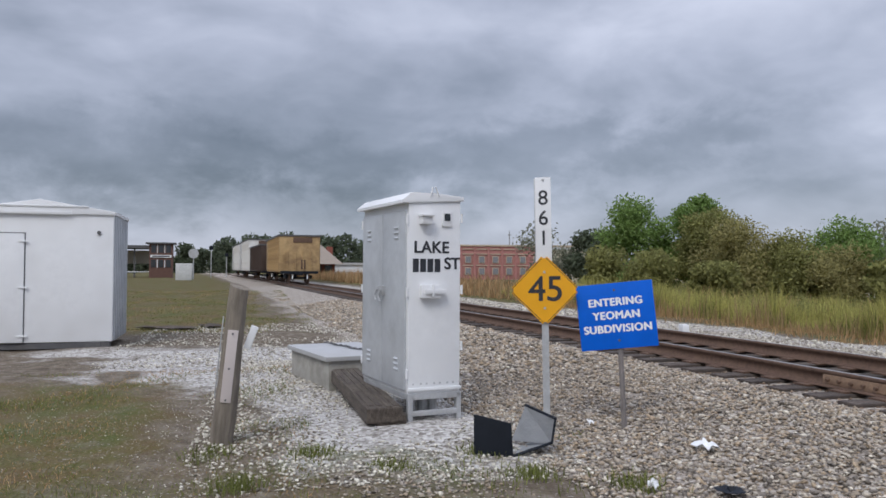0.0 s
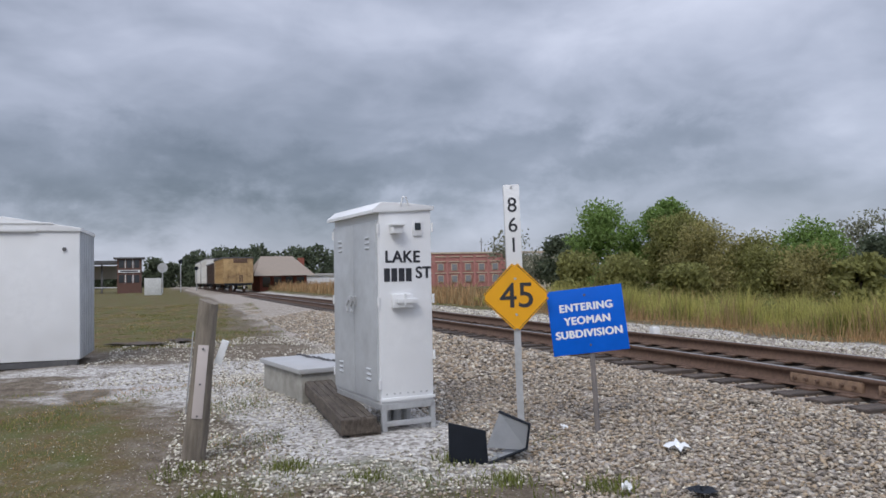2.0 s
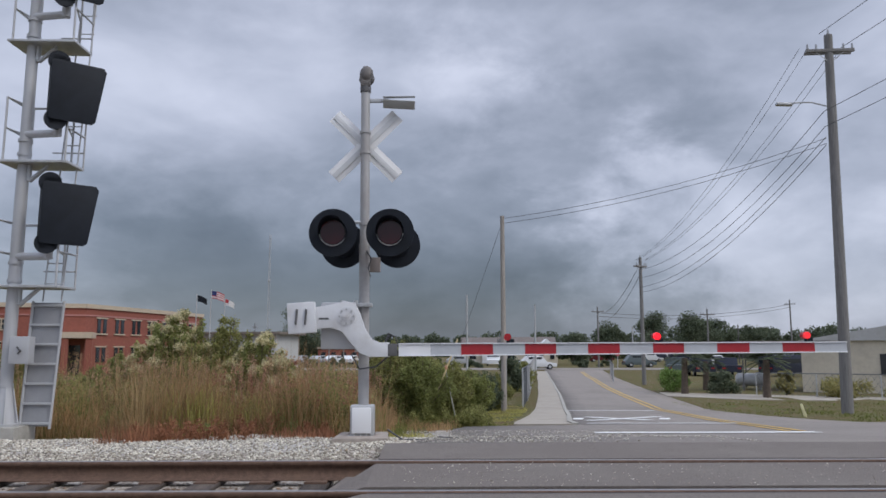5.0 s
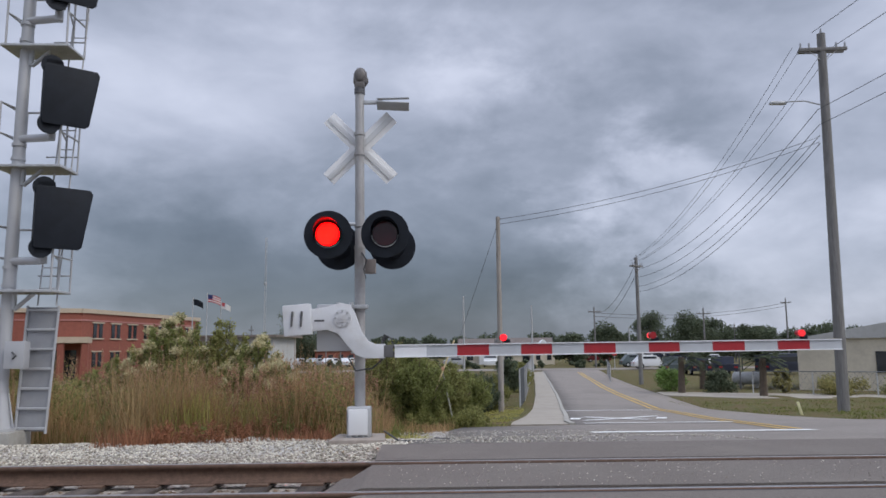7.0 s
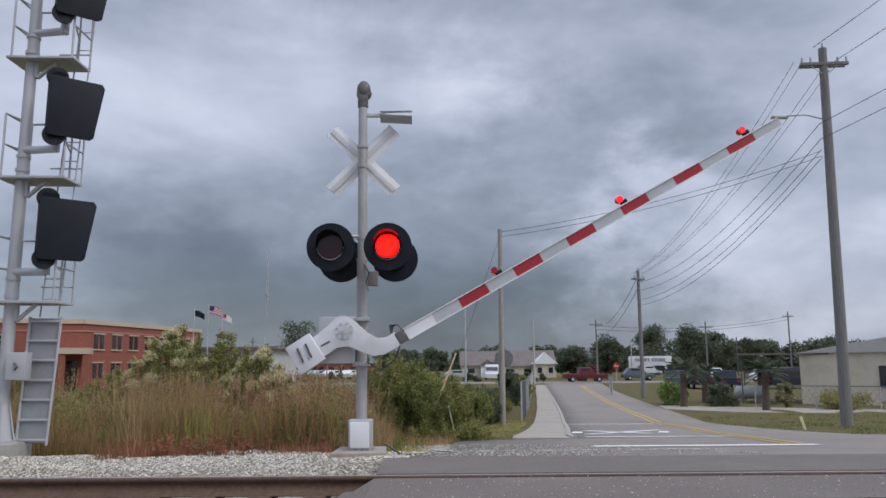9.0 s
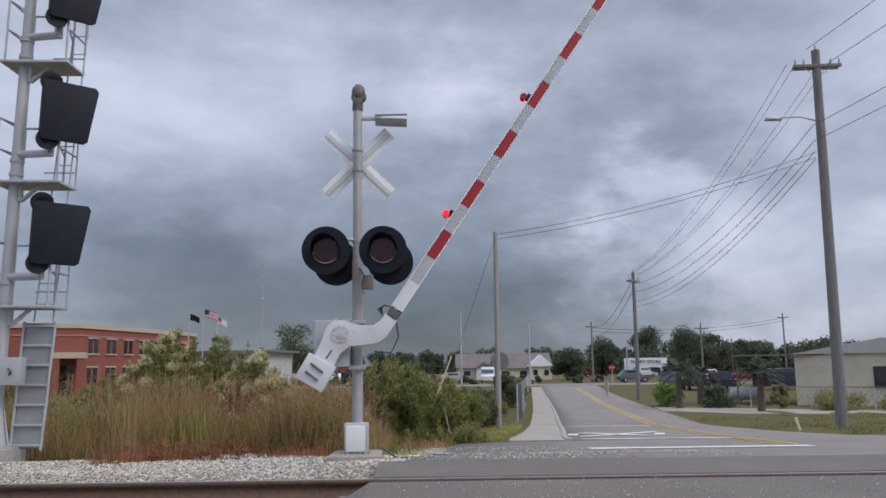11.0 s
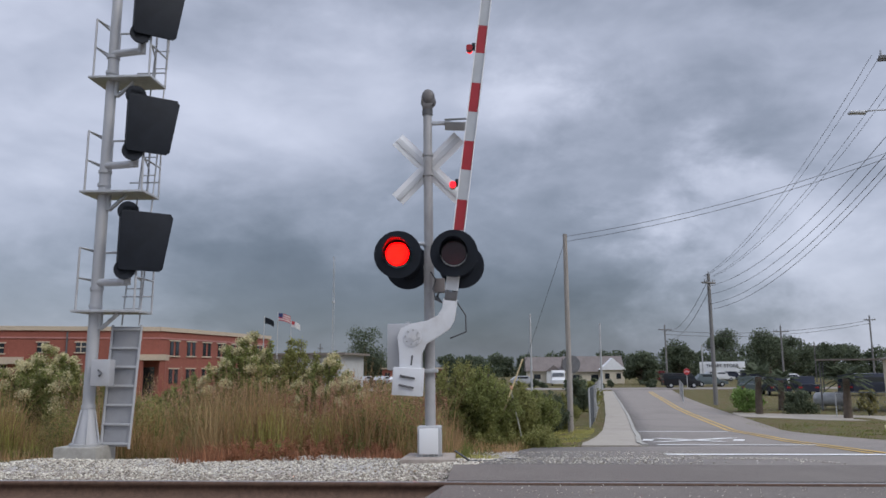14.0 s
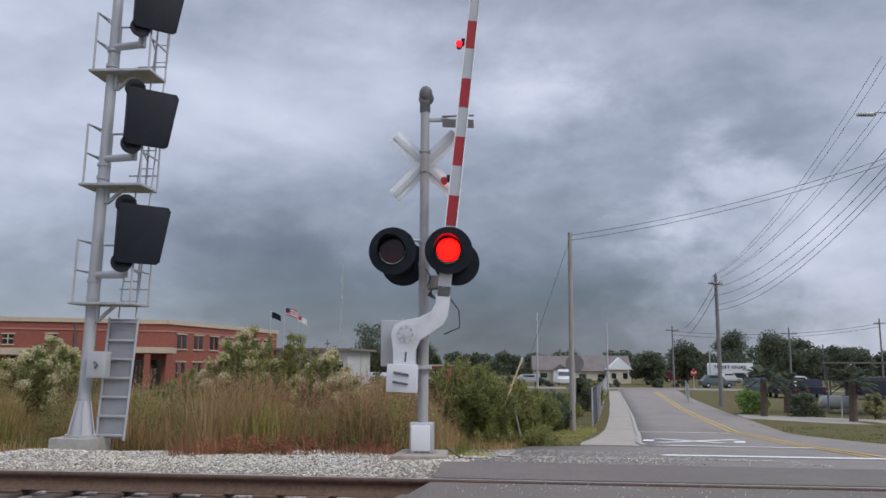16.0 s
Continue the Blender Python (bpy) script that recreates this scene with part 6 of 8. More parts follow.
def make_brick_school():
    b = thing("brick_building", "long red brick two-storey building with beige coping", "building", pose(0, 0, GROUND_FAR))
    A, B, C = Vector((-65.5, 70.2)), Vector((-35.8, 79.6)), Vector((-30.9, 103.8))

    def wall(p, q, h, depth, top=0.45):
        d = (q - p)
        ln = d.length
        m = Matrix.Translation((p.x, p.y, 0)) @ Matrix.Rotation(math.atan2(d.y, d.x), 4, "Z")
        w = part("wing", simple(box, (ln / 2, depth / 2, h / 2), (ln, depth, h)), BRICK, b, "red brick wall", m, smooth=False)
        part("coping", simple(box, (ln / 2, depth / 2, h + top / 2), (ln + 0.3, depth + 0.3, top)), BEIGE, w, "beige stone coping", smooth=False)
        part("brick_band", simple(box, (ln / 2, -0.03, h - 0.75), (ln, 0.08, 0.16)), BRICK_PINK, w, "paler brick course", smooth=False)
        return w, ln
    w1, l1 = wall(A, B, 6.85, 12)
    w2, l2 = wall(B, C, 6.86, 14)
    pane = mesh_of(simple(box, (0, -0.03, 0), (0.55, 0.1, 1.55)), "pane", WINDOW)
    lintel = mesh_of(simple(box, (0, -0.06, 0), (2.0, 0.14, 0.14)), "lintel", BEIGE)
    for k in range(7):
        x = 2.7 + 3.2 * k
        for dx in (-0.5, 0.5):
            part("window", pane, None, w2, m=pose(x + dx, 0, 5.05))
            part("window", pane, None, w2, m=pose(x + dx, 0, 2.0))
        for z in (5.9, 4.2, 2.85):
            part("lintel", lintel, None, w2, m=pose(x, 0, z))
    small = mesh_of(simple(box, (0, -0.03, 0), (1.0, 0.1, 1.0)), "pane", WINDOW)
    bars = mesh_of(boxes([((0, -0.09, 0), (0.10, 0.04, 1.0)), ((0, -0.09, 0.05), (1.0, 0.04, 0.10)), ((0, -0.07, -0.56), (1.3, 0.14, 0.12)), ((0, -0.07, 0.56), (1.3, 0.14, 0.12))]), "window_bars", BEIGE)
    for x, z in ((12.9, 4.95), (15.6, 5.0), (19.7, 5.1), (23.4, 5.1), (9.0, 2.6), (10.6, 2.6), (13.0, 2.75), (14.5, 2.75), (15.9, 2.8), (19.6, 2.8), (23.0, 2.8)):
        w = part("window", small, None, w1, m=pose(x, 0, z))
        part("window_bars", bars, None, w1, "pale window bars and sill", m=pose(x, 0, z))
    part("band", simple(box, (12.4, -0.25, 3.75), (11.2, 0.6, 0.7)), BEIGE, w1, "beige stone band", smooth=False)
    c = part("porch", simple(box, (29.6, -1.4, 4.0), (5.2, 3.4, 0.6)), BEIGE, w1, "beige porch roof on brick piers", smooth=False)
    pier = mesh_of(simple(box, (0, 0, 1.85), (0.6, 0.6, 3.7)), "pier", BRICK)
    for x in (27.4, 29.7, 31.9):
        part("pier", pier, None, c, m=pose(x, -2.7, 0))
    part("glass_door", simple(box, (29.3, -0.06, 1.5), (3.0, 0.1, 3.0)), WINDOW, w1, "dark glass doors")
    part("downpipe", simple(box, (22.0, -0.08, 3.4), (0.16, 0.14, 6.7)), DARK_GREY, w1)


make_brick_school()


def house_box(name, label, x, y, w, d, h, rz, wallm, roofm, ridge=0.0, z=GROUND_FAR, over=0.4, gable="x", wins=3):
    b = thing(name, label, "building", pose(x, y, z, 0, 0, rz))
    wl = part("wall", simple(box, (0, 0, h / 2), (w, d, h)), wallm, b, smooth=False)
    bm = bmesh.new()
    if ridge:
        if gable == "x":
            prism(bm, [(-d / 2 - over, h), (d / 2 + over, h), (0, h + ridge)], "x", -w / 2 - over, w / 2 + over)
        else:
            prism(bm, [(-w / 2 - over, h), (w / 2 + over, h), (0, h + ridge)], "y", -d / 2 - over, d / 2 + over)
    else:
        box(bm, (0, 0, h + 0.15), (w + over, d + over, 0.3))
    part("roof", bm, roofm, b, smooth=False)
    pane = mesh_of(simple(box, (0, 0, 0), (min(1.2, w / (wins * 2 + 1)), 0.08, min(1.4, h * 0.4))), "pane", WINDOW)
    for k in range(wins):
        part("window", pane, None, wl, m=pose(-w / 2 + w * (k + 0.5) / wins, -d / 2 - 0.02, h * 0.55))
    return b


# civic building, white, behind the flags
house_box("civic_building", "low white and grey flat-roofed building behind the trees", -25.5, 108, 11.5, 10, 4.6, -8, mat("pale_stucco", (0.50, 0.50, 0.49), 0.8, var=0.06, dirt=(0.36, 0.36, 0.35)), ROOF_GREY, wins=5, over=1.5)
house_box("brick_shop", "low brown brick building beyond the car park", -15.5, 152, 12, 8, 2.6, 0, BRICK, BEIGE, wins=6)
hs = house_box("house", "beige house with a brown gabled roof", 9.6, 141, 6.5, 7, 2.1, 0, BEIGE_METAL, ROOF_BROWN, 2.6, wins=2)
house_box("house_porch", "small white gabled porch before the house", 10.8, 137.0, 2.4, 2, 2.1, 0, WHITE_PAINT, ROOF_BROWN, 1.1, gable="y", wins=1, over=0.2)
house_box("house", "beige house with a grey-brown roof and white gable trim", 17.5, 136, 9.5, 7, 2.0, 0, BEIGE_METAL, ROOF_BROWN, 2.7, wins=3)
house_box("house_gable", "beige front gable with white trim", 20.3, 131.6, 3.8, 2, 2.3, 0, BEIGE_METAL, WHITE_PAINT, 2.0, gable="y", wins=2, over=0.3)
house_box("metal_warehouse", "beige metal warehouse with a pale roof", 29.1, 47.2, 9.6, 8, 3.1, -32, BEIGE_METAL, ROOF_PALE, 0.9, z=-1.6, gable="y", wins=1, over=0.15)


def make_canopy():
    c = thing("canopy", "flat metal canopy on posts beside the warehouse", "canopy", pose(22.9, 48.6, -1.6, 0, 0, -25))
    part("roof", simple(box, (0, 0, 3.05), (5.2, 4.5, 0.09)), ROOF_GREY, c)
    post = mesh_of(simple(box, (0, 0, 1.5), (0.08, 0.08, 3.0)), "post", DARK_GREY)
    for x in (-2.4, 2.4):
        for y in (-2.0, 2.0):
            part("post", post, None, c, m=pose(x, y, 0))


make_canopy()


def make_store():
    s = thing("store", "white flat-roofed store with dark lettering", "building", pose(50.8, 172.5, GROUND_FAR, 0, 0, -16))
    part("wall", simple(box, (0, 3, 1.9), (9.5, 6, 3.9), bevel=0.05), WHITE_PAINT, s)
    t = part("lettering", text_mesh("THRIFT STORE", 0.95, BLACK_TEXT, 0.03, 0.0, 1.1, 0.02), None, s, "dark letters THRIFT STORE")
    t.matrix_basis = pose(0, -0.05, 2.95, 90, 0, 0)


make_store()


# station side
def make_depot():
    d = thing("station_building", "brick station building with a broad hipped grey roof", "building", pose(-98, 6.1, -0.45, 0, 0, 3))
    part("wall", simple(box, (0, 0, 1.0), (11, 5.6, 2.1)), BRICK, d, smooth=False)
    bm = bmesh.new()
    w, l, h = 3.6, 7.0, 2.5
    vs = [bm.verts.new(p) for p in ((-l, -w, 1.95), (l, -w, 1.95), (l, w, 1.95), (-l, w, 1.95), (0, -w * 0.60, 1.95 + h), (0, w * 0.50, 1.95 + h))]
    for f in ((1, 2, 5, 4), (0, 1, 4), (2, 3, 5), (3, 0, 4, 5), (3, 2, 1, 0)):
        bm.faces.new([vs[i] for i in f])
    part("roof", bm, mat("hipped_roof", (0.27, 0.22, 0.175), 0.85, var=0.1, dirt=(0.2, 0.17, 0.14)), d, smooth=False)
    part("chimney", simple(box, (1.0, 2.75, 3.1), (0.75, 0.75, 2.2)), BRICK, d)
    pane = mesh_of(simple(box, (0, 0, 0), (0.08, 0.9, 1.2)), "pane", WINDOW)
    for y in (-2, -0.7, 0.7, 2):
        part("window", pane, None, d, m=pose(5.52, y, 1.2))


make_depot()


def make_tower():
    t = thing("lookout_tower", "small two-storey brick tower with a flat overhanging roof", "tower", pose(-110.5, -12.9, -0.45, 0, 0, 4))
    part("wall", simple(box, (0, 0, 2.3), (3.2, 3.0, 4.6)), mat("brown_brick", (0.13, 0.07, 0.055), 0.9, var=0.15), t, smooth=False)
    part("roof", simple(box, (0, 0, 4.72), (3.9, 3.9, 0.22), bevel=0.03), DARK_GREY, t)
    pane = mesh_of(simple(box, (0, 0, 0), (0.08, 0.62, 1.05)), "pane", WINDOW)
    frm = mesh_of(simple(box, (0, 0, 0), (0.1, 0.10, 1.1)), "mullion", WHITE_PAINT)
    for z in (1.95, 3.95):
        for y in (-0.95, 0, 0.95):
            part("window", pane, None, t, m=pose(1.6, y, z))
        for y in (-0.47, 0.47):
            part("mullion", frm, None, t, m=pose(1.6, y, z))
    s = part("sign_board", simple(box, (1.66, 0, 2.95), (0.08, 2.7, 0.36)), SIGN_WHITE, t, "white sign board with a dark bar")
    part("sign_bar", simple(box, (1.71, 0, 2.95), (0.03, 2.2, 0.16)), BLACK_TEXT, s)


make_tower()


def make_shelter():
    s = thing("platform_shelter", "dark-roofed shelter with pale walls beside the tower", "shelter", pose(-116, -19.5, -0.45, 0, 0, 4))
    part("roof", simple(box, (0, 0, 4.3), (8, 11, 0.4)), DARK_GREY, s)
    part("wall", simple(box, (-1.5, 0, 2.9), (3, 10.4, 1.9)), mat("pale_wall", (0.46, 0.43, 0.38), 0.8), s, smooth=False)
    post = mesh_of(simple(box, (0, 0, 1.9), (0.2, 0.2, 4.4)), "post", DARK_GREY)
    for y in (-5, -2.5, 0, 2.5, 5):
        part("post", post, None, s, m=pose(3.0, y, 0))
    part("fence", simple(box, (4.5, 0, 0.8), (0.1, 12, 0.12)), WHITE_PAINT, s)


make_shelter()
wb = thing("relay_box", "small pale metal relay box beside the line", "cabinet", pose(-89.8, -8.05, -0.45))
part("body", simple(box, (0, 0, 0.95), (1.4, 1.75, 1.9), bevel=0.03), mat("pale_box", (0.56, 0.57, 0.56), 0.6, dirt=(0.4, 0.4, 0.38)), wb)


def make_small_signal(x, y, h, disc, label):
    s = thing("distant_signal", label, "railway signal", pose(x, y, -0.45))
    part("post", simple(rod, (0, 0, 0), (0, 0, h), 0.07, seg=8), GALV, s)
    bm = bmesh.new()
    rod(bm, (0.05, 0, h), (0.12, 0, h), disc, seg=20)
    part("disc", bm, GALV if disc > 0.4 else BLACK, s)


make_small_signal(-99.8, -7.85, 3.2, 0.62, "round grey disc on a post beside the line")
make_small_signal(-110, -6.3, 4.2, 0.30, "small black signal on a thin post")
make_small_signal(-120, -4.6, 3.4, 0.30, "small black signal on a thin post")
house_box("red_building", "long faded red brick building with pale bands", -134, 46.5, 9, 26, 6.0, -9, BRICK_PINK, BEIGE, z=-0.9, wins=2)


def red_building_windows():
    w = thing("window_row", "rows of pale framed windows and pilasters on a red wall", "window", pose(-129.45, 45.8, -0.9, 0, 0, -9))
    pane = mesh_of(simple(box, (0, 0, 0), (0.1, 0.9, 1.1)), "pane", mat("grey_window", (0.22, 0.22, 0.23), 0.2, bump=0))
    frm = mesh_of(simple(box, (0, 0, 0), (0.06, 1.15, 1.35)), "frame", BEIGE)
    pil = mesh_of(simple(box, (0, 0, 2.9), (0.24, 0.45, 5.8)), "pilaster", BRICK_PINK)
    for k in range(10):
        for z in (1.5, 3.6):
            part("frame", frm, None, w, m=pose(0.0, -11.5 + 2.5 * k, z))
            part("pane", pane, None, w, m=pose(0.05, -11.5 + 2.5 * k, z))
        part("pilaster", pil, None, w, m=pose(0.0, -12.75 + 2.5 * k, 0))
    for z in (2.55, 4.6, 5.5):
        part("band", simple(box, (0.0, 0, z), (0.14, 26, 0.16)), BEIGE, w)


red_building_windows()
house_box("low_building", "low white building behind the station", -104, 13.4, 6, 8, 1.9, 4, WHITE_PAINT, ROOF_PALE, z=-0.45, wins=2)
house_box("low_building", "pale low building beyond the trees", -62, 62, 9, 8, 4.6, 30, BEIGE_METAL, ROOF_PALE, z=-1.6, wins=3)
house_box("low_building", "pale stone building behind the trees", -82, 36, 8, 8, 4.4, -20, BEIGE_METAL, ROOF_PALE, z=-1.2, wins=3)


# ---- poles and wires ----
def make_pole(x, y, z0, h, r, label, arm=0.0, turn=0.0, lamp=None, material=None, name="utility_pole", lean=0.0):
    p = thing(name, label, "pole", pose(x, y, z0, 0, lean, 0))
    part("shaft", simple(rod, (0, 0, -0.2), (0, 0, h), r, r * 0.72, seg=14), material or POLE_WOOD, p)
    if arm:
        a = part("crossarm", simple(box, (0, -0.1, h - 0.65), (arm, 0.11, 0.12), bevel=0.008), POLE_WOOD, p, "", pose(0, 0, 0, 0, 0, turn))
        ins = mesh_of(simple(rod, (0, 0, 0), (0, 0, 0.2), 0.045, 0.03, seg=10), "insulator", GLASSY)
        for k in (-0.46, -0.28, 0.28, 0.46):
            part("insulator", ins, None, a, m=pose(arm * k, -0.1, h - 0.59))
        for sx in (-1, 1):
            part("arm_brace", simple(rod, (sx * arm * 0.30, -0.1, h - 0.68), (0, -0.1, h - 1.15), 0.016, seg=6), GALV, a)
        part("rear_arm", simple(box, (0, 0.14, h - 0.65), (arm * 0.96, 0.10, 0.12), bevel=0.008), POLE_WOOD, a)
        part("top_insulator", simple(rod, (0, 0, h - 0.02), (0, 0, h + 0.22), 0.05, 0.03, seg=10), GLASSY, p)
    if lamp:
        ln, z = lamp
        bm = bmesh.new()
        tube(bm, [(0, 0, z - 0.25), (-ln * 0.4, 0.25, z + 0.02), (-ln * 0.8, 0.5, z + 0.06)], 0.03, 8)
        l = part("lamp_bracket", bm, GALV, p)
        part("lamp_head", simple(box, (-ln * 0.95, 0.6, z + 0.03), (0.62, 0.24, 0.10), bevel=0.03), GALV, l, "grey street lamp head")
    return p


make_pole(2.98, 30.0, -1.4, 7.75, 0.115, "plain weathered wooden pole beside the sidewalk", material=mat("pale_pole_wood", (0.33, 0.30, 0.27), 0.9, var=0.2, scale=4, dirt=(0.22, 0.20, 0.18), dirt_amount=0.5, bump=0.4, stretch=(6, 6, 0.5)))
make_pole(15.9, 56.0, -1.6, 9.4, 0.16, "wooden utility pole beside the road", 1.3, 40)
make_pole(15.0, 27.2, -1.3, 14.2, 0.21, "tall dark wooden utility pole with crossarm and street lamp", 1.75, -8, (1.6, 11.6), lean=1.0)
for x, y, top, r, m_, lb in ((4.7, 93, 7.6, 0.14, GALV, "slim pale metal pole in the distance"), (13.1, 93, 6.4, 0.14, GALV, "slim pale metal pole in the distance"), (24.1, 107.4, 6.9, 0.14, POLE_WOOD, "wooden utility pole in the distance"), (31.3, 115.9, 4.3, 0.11, SILVER, "slim pale metal pole in the distance"), (34.8, 93.8, 5.9, 0.13, POLE_WOOD, "wooden utility pole in the distance"), (57.1, 138.8, 5.3, 0.14, POLE_WOOD, "wooden utility pole in the distance"), (60.9, 126.1, 9.1, 0.16, POLE_WOOD, "wooden utility pole in the distance")):
    make_pole(x, y, -1.6, top + 1.6, r, lb, 1.8 if m_ is POLE_WOOD else 0, 0, None, m_)
for x, y, h in ((-133, 45.5, 9.5), (-128, 52, 7.0), (-60, 63, 8.0), (-57.5, 82.5, 6.0), (-27.0, 118, 6.5), (-16.5, 126, 6.6), (-14.3, 128, 5.2)):
    make_pole(x, y, -1.5, h, 0.10, "thin pole in the distance", 0.8 if h > 6 else 0, 0, None, POLE_WOOD)


def wire(a, b, sag, label, r=0.012, name="cable"):
    a, b = Vector(a), Vector(b)
    n = 18
    bm = bmesh.new()
    pts = [a.lerp(b, k / n) - Vector((0, 0, sag * 4 * (k / n) * (1 - k / n))) for k in range(n + 1)]
    tube(bm, pts, r, 5)
    tagged(new(name, mesh_of(bm, name, WIRE)), label, "cable", "overhead cables")


P3 = Vector((14.9, 27.2, 0))
for dx, z in ((-0.80, 12.35), (-0.48, 12.35), (0.48, 12.35), (0.80, 12.35)):
    wire((P3.x + dx, P3.y, z), (15.9 + dx * 0.5, 56, 7.6), 1.1, "black overhead cable between the poles", 0.009)
for z, zz in ((9.9, 6.9), (9.3, 6.3), (8.9, 5.6), (8.6, 5.2)):
    wire((P3.x, P3.y, z), (15.9, 56, zz), 1.15, "black overhead cable between the poles", 0.013)
for z, zz, dx in ((12.95, 13.4, 0.0), (12.4, 13.0, 0.8), (9.9, 10.6, 0), (9.3, 10.0, 0)):
    wire((P3.x + dx, P3.y, z), (15.7 + dx, -9.0, zz), 0.5, "black overhead cable leading over the road", 0.012)
for z in (6.25, 6.05):
    wire((2.98, 30, z), (14.9, 27.2, z + 2.6), 0.35, "black overhead cable to the plain pole", 0.010)
wire((2.98, 30, 6.1), (0.6, 33, -1.0), 0.0, "thin guy wire of the plain pole", 0.008)
for z, zz in ((7.4, 6.2), (6.6, 5.0)):
    wire((15.9, 56, z), (24.1, 107.4, zz), 1.3, "black overhead cable between the poles", 0.02)
for z in (8.4, 7.9):
    wire((60.9, 126.1, z), (24.1, 107.4, z - 2.3), 1.0, "black overhead cable in the distance", 0.03)


def make_mast_tower():
    t = thing("radio_mast", "very tall thin lattice radio mast in the distance", "radio mast", pose(-62.3, 293.5, -1.6))
    bm = bmesh.new()
    for a in (0, 2.094, 4.189):
        rod(bm, (0.45 * math.cos(a), 0.45 * math.sin(a), 0), (0.35 * math.cos(a), 0.35 * math.sin(a), 47), 0.09, seg=5)
    for k in range(46):
        rod(bm, (0.4, 0, k), (-0.2, 0.35, k + 1), 0.05, seg=4)
    part("lattice", bm, GALV, t)
    part("beacon", simple(rod, (0, 0, 28.5), (0, 0, 29.3), 0.6, seg=10), SILVER, t)


make_mast_tower()


def make_flag(x, y, h, material, label, tw=1.0, th=0.65):
    f = thing("flagpole", label, "flagpole", pose(x, y, -1.6))
    part("pole", simple(rod, (0, 0, 0), (0, 0, h), 0.07, 0.05, seg=8), SILVER, f)
    v, fc = [], []
    for i in range(9):
        for k in range(8):
            u = i / 8
            v.append((0.06 + tw * u, 0.14 * math.sin(u * 7 + k * 0.2), h - 0.15 - th * k / 7 - 0.4 * u * u))
    for i in range(8):
        for k in range(7):
            a = i * 8 + k
            fc.append((a, a + 1, a + 9, a + 8))
    me = raw_mesh("flag", np.array(v), np.array(fc), material[0], True)
    for m_ in material[1:]:
        me.materials.append(m_)
    if len(material) > 1:
        me.polygons.foreach_set("material_index", [(1 if (k < 4 and i < 3) else (2 if k % 2 else 0)) % len(material) for i in range(8) for k in range(7)])
    part("flag", me, None, f)


FLAG_RED = mat("flag_red", (0.45, 0.06, 0.07), 0.8, bump=0)
FLAG_BLUE = mat("flag_blue", (0.03, 0.04, 0.14), 0.8, bump=0)
FLAG_WHITE = mat("flag_white", (0.70, 0.68, 0.68), 0.8, bump=0)
make_flag(-24.9, 81.3, 8.45, (BLACK,), "flagpole with a dark flag")
make_flag(-23.5, 81.7, 8.95, (FLAG_RED, FLAG_BLUE, FLAG_WHITE), "flagpole with a red, white and blue striped flag", 1.35, 0.8)
make_flag(-22.2, 82.4, 8.1, (FLAG_WHITE, FLAG_RED), "flagpole with a white and red flag", 0.95, 0.65)
st = thing("steeple", "thin white church steeple behind the building", "steeple", pose(-95.5, 116.5, -1.6))
part("spire", simple(rod, (0, 0, 6), (0, 0, 12.6), 0.9, 0.05, seg=8), WHITE_PAINT, st)
part("base", simple(box, (0, 0, 3), (2, 2, 6)), WHITE_PAINT, st)


# ---- signs, fence and small things along the road ----
def make_round_sign():
    s = thing("round_sign", "round road sign seen from its grey back", "road sign", pose(3.5, 34.2, -1.55))
    part("disc", simple(rod, (0, 0, 2.75), (0, 0.01, 2.75), 0.40, seg=32), mat("sign_back", (0.17, 0.17, 0.175), 0.6, 0.3), s)
    part("post", simple(box, (0, 0.03, 1.4), (0.06, 0.04, 2.9)), GALV, s)


make_round_sign()
s = thing("stop_sign", "red octagonal stop sign on a post", "road sign", pose(24.2, 97.0, -1.6))
part("octagon", simple(rod, (0, 0, 2.1), (0, -0.02, 2.1), 0.42, seg=8), mat("stop_red", (0.42, 0.03, 0.035), 0.5, bump=0), s)
part("post", simple(rod, (0, 0.04, 0), (0, 0.04, 2.6), 0.05, seg=6), GALV, s)
part("lettering", text_mesh("STOP", 0.25, SIGN_WHITE, 0.005, 0.004), None, s, "white letters STOP", pose(0, -0.03, 2.1, 90, 0, 0))


def make_fence(name, pts, h, label, z=-1.6, dense=True):
    f = thing(name, label, "fence")
    post = mesh_of(simple(rod, (0, 0, 0), (0, 0, h), 0.035, seg=8), "post", GALV)
    for (xa, ya), (xb, yb) in zip(pts[:-1], pts[1:]):
        d = Vector((xb - xa, yb - ya))
        n = max(1, int(d.length / 2.6))
        bm = bmesh.new()
        for k in range(n + 1):
            x, y = xa + d.x * k / n, ya + d.y * k / n
            part("post", post, None, f, m=pose(x, y, float(ground_z(x, y)) - 0.05))
        za, zb = float(ground_z(xa, ya)), float(ground_z(xb, yb))
        rod(bm, (xa, ya, za + h - 0.05), (xb, yb, zb + h - 0.05), 0.025, seg=6)
        m = int(d.length / (0.14 if dense else 0.3))
        for k in range(m):
            for s_ in (-1, 1):
                u0 = k / m
                u1 = min(1, max(0, u0 + s_ * h * 0.6 / d.length))
                rod(bm, (xa + d.x * u0, ya + d.y * u0, za + (zb - za) * u0 + 0.02), (xa + d.x * u1, ya + d.y * u1, za + (zb - za) * u1 + h - 0.05), 0.006 if dense else 0.007, seg=3, caps=False)
        part("mesh_panel", bm, mat("fence_wire", (0.13, 0.14, 0.15), 0.6, 0.4, bump=0), f, "woven wire mesh")


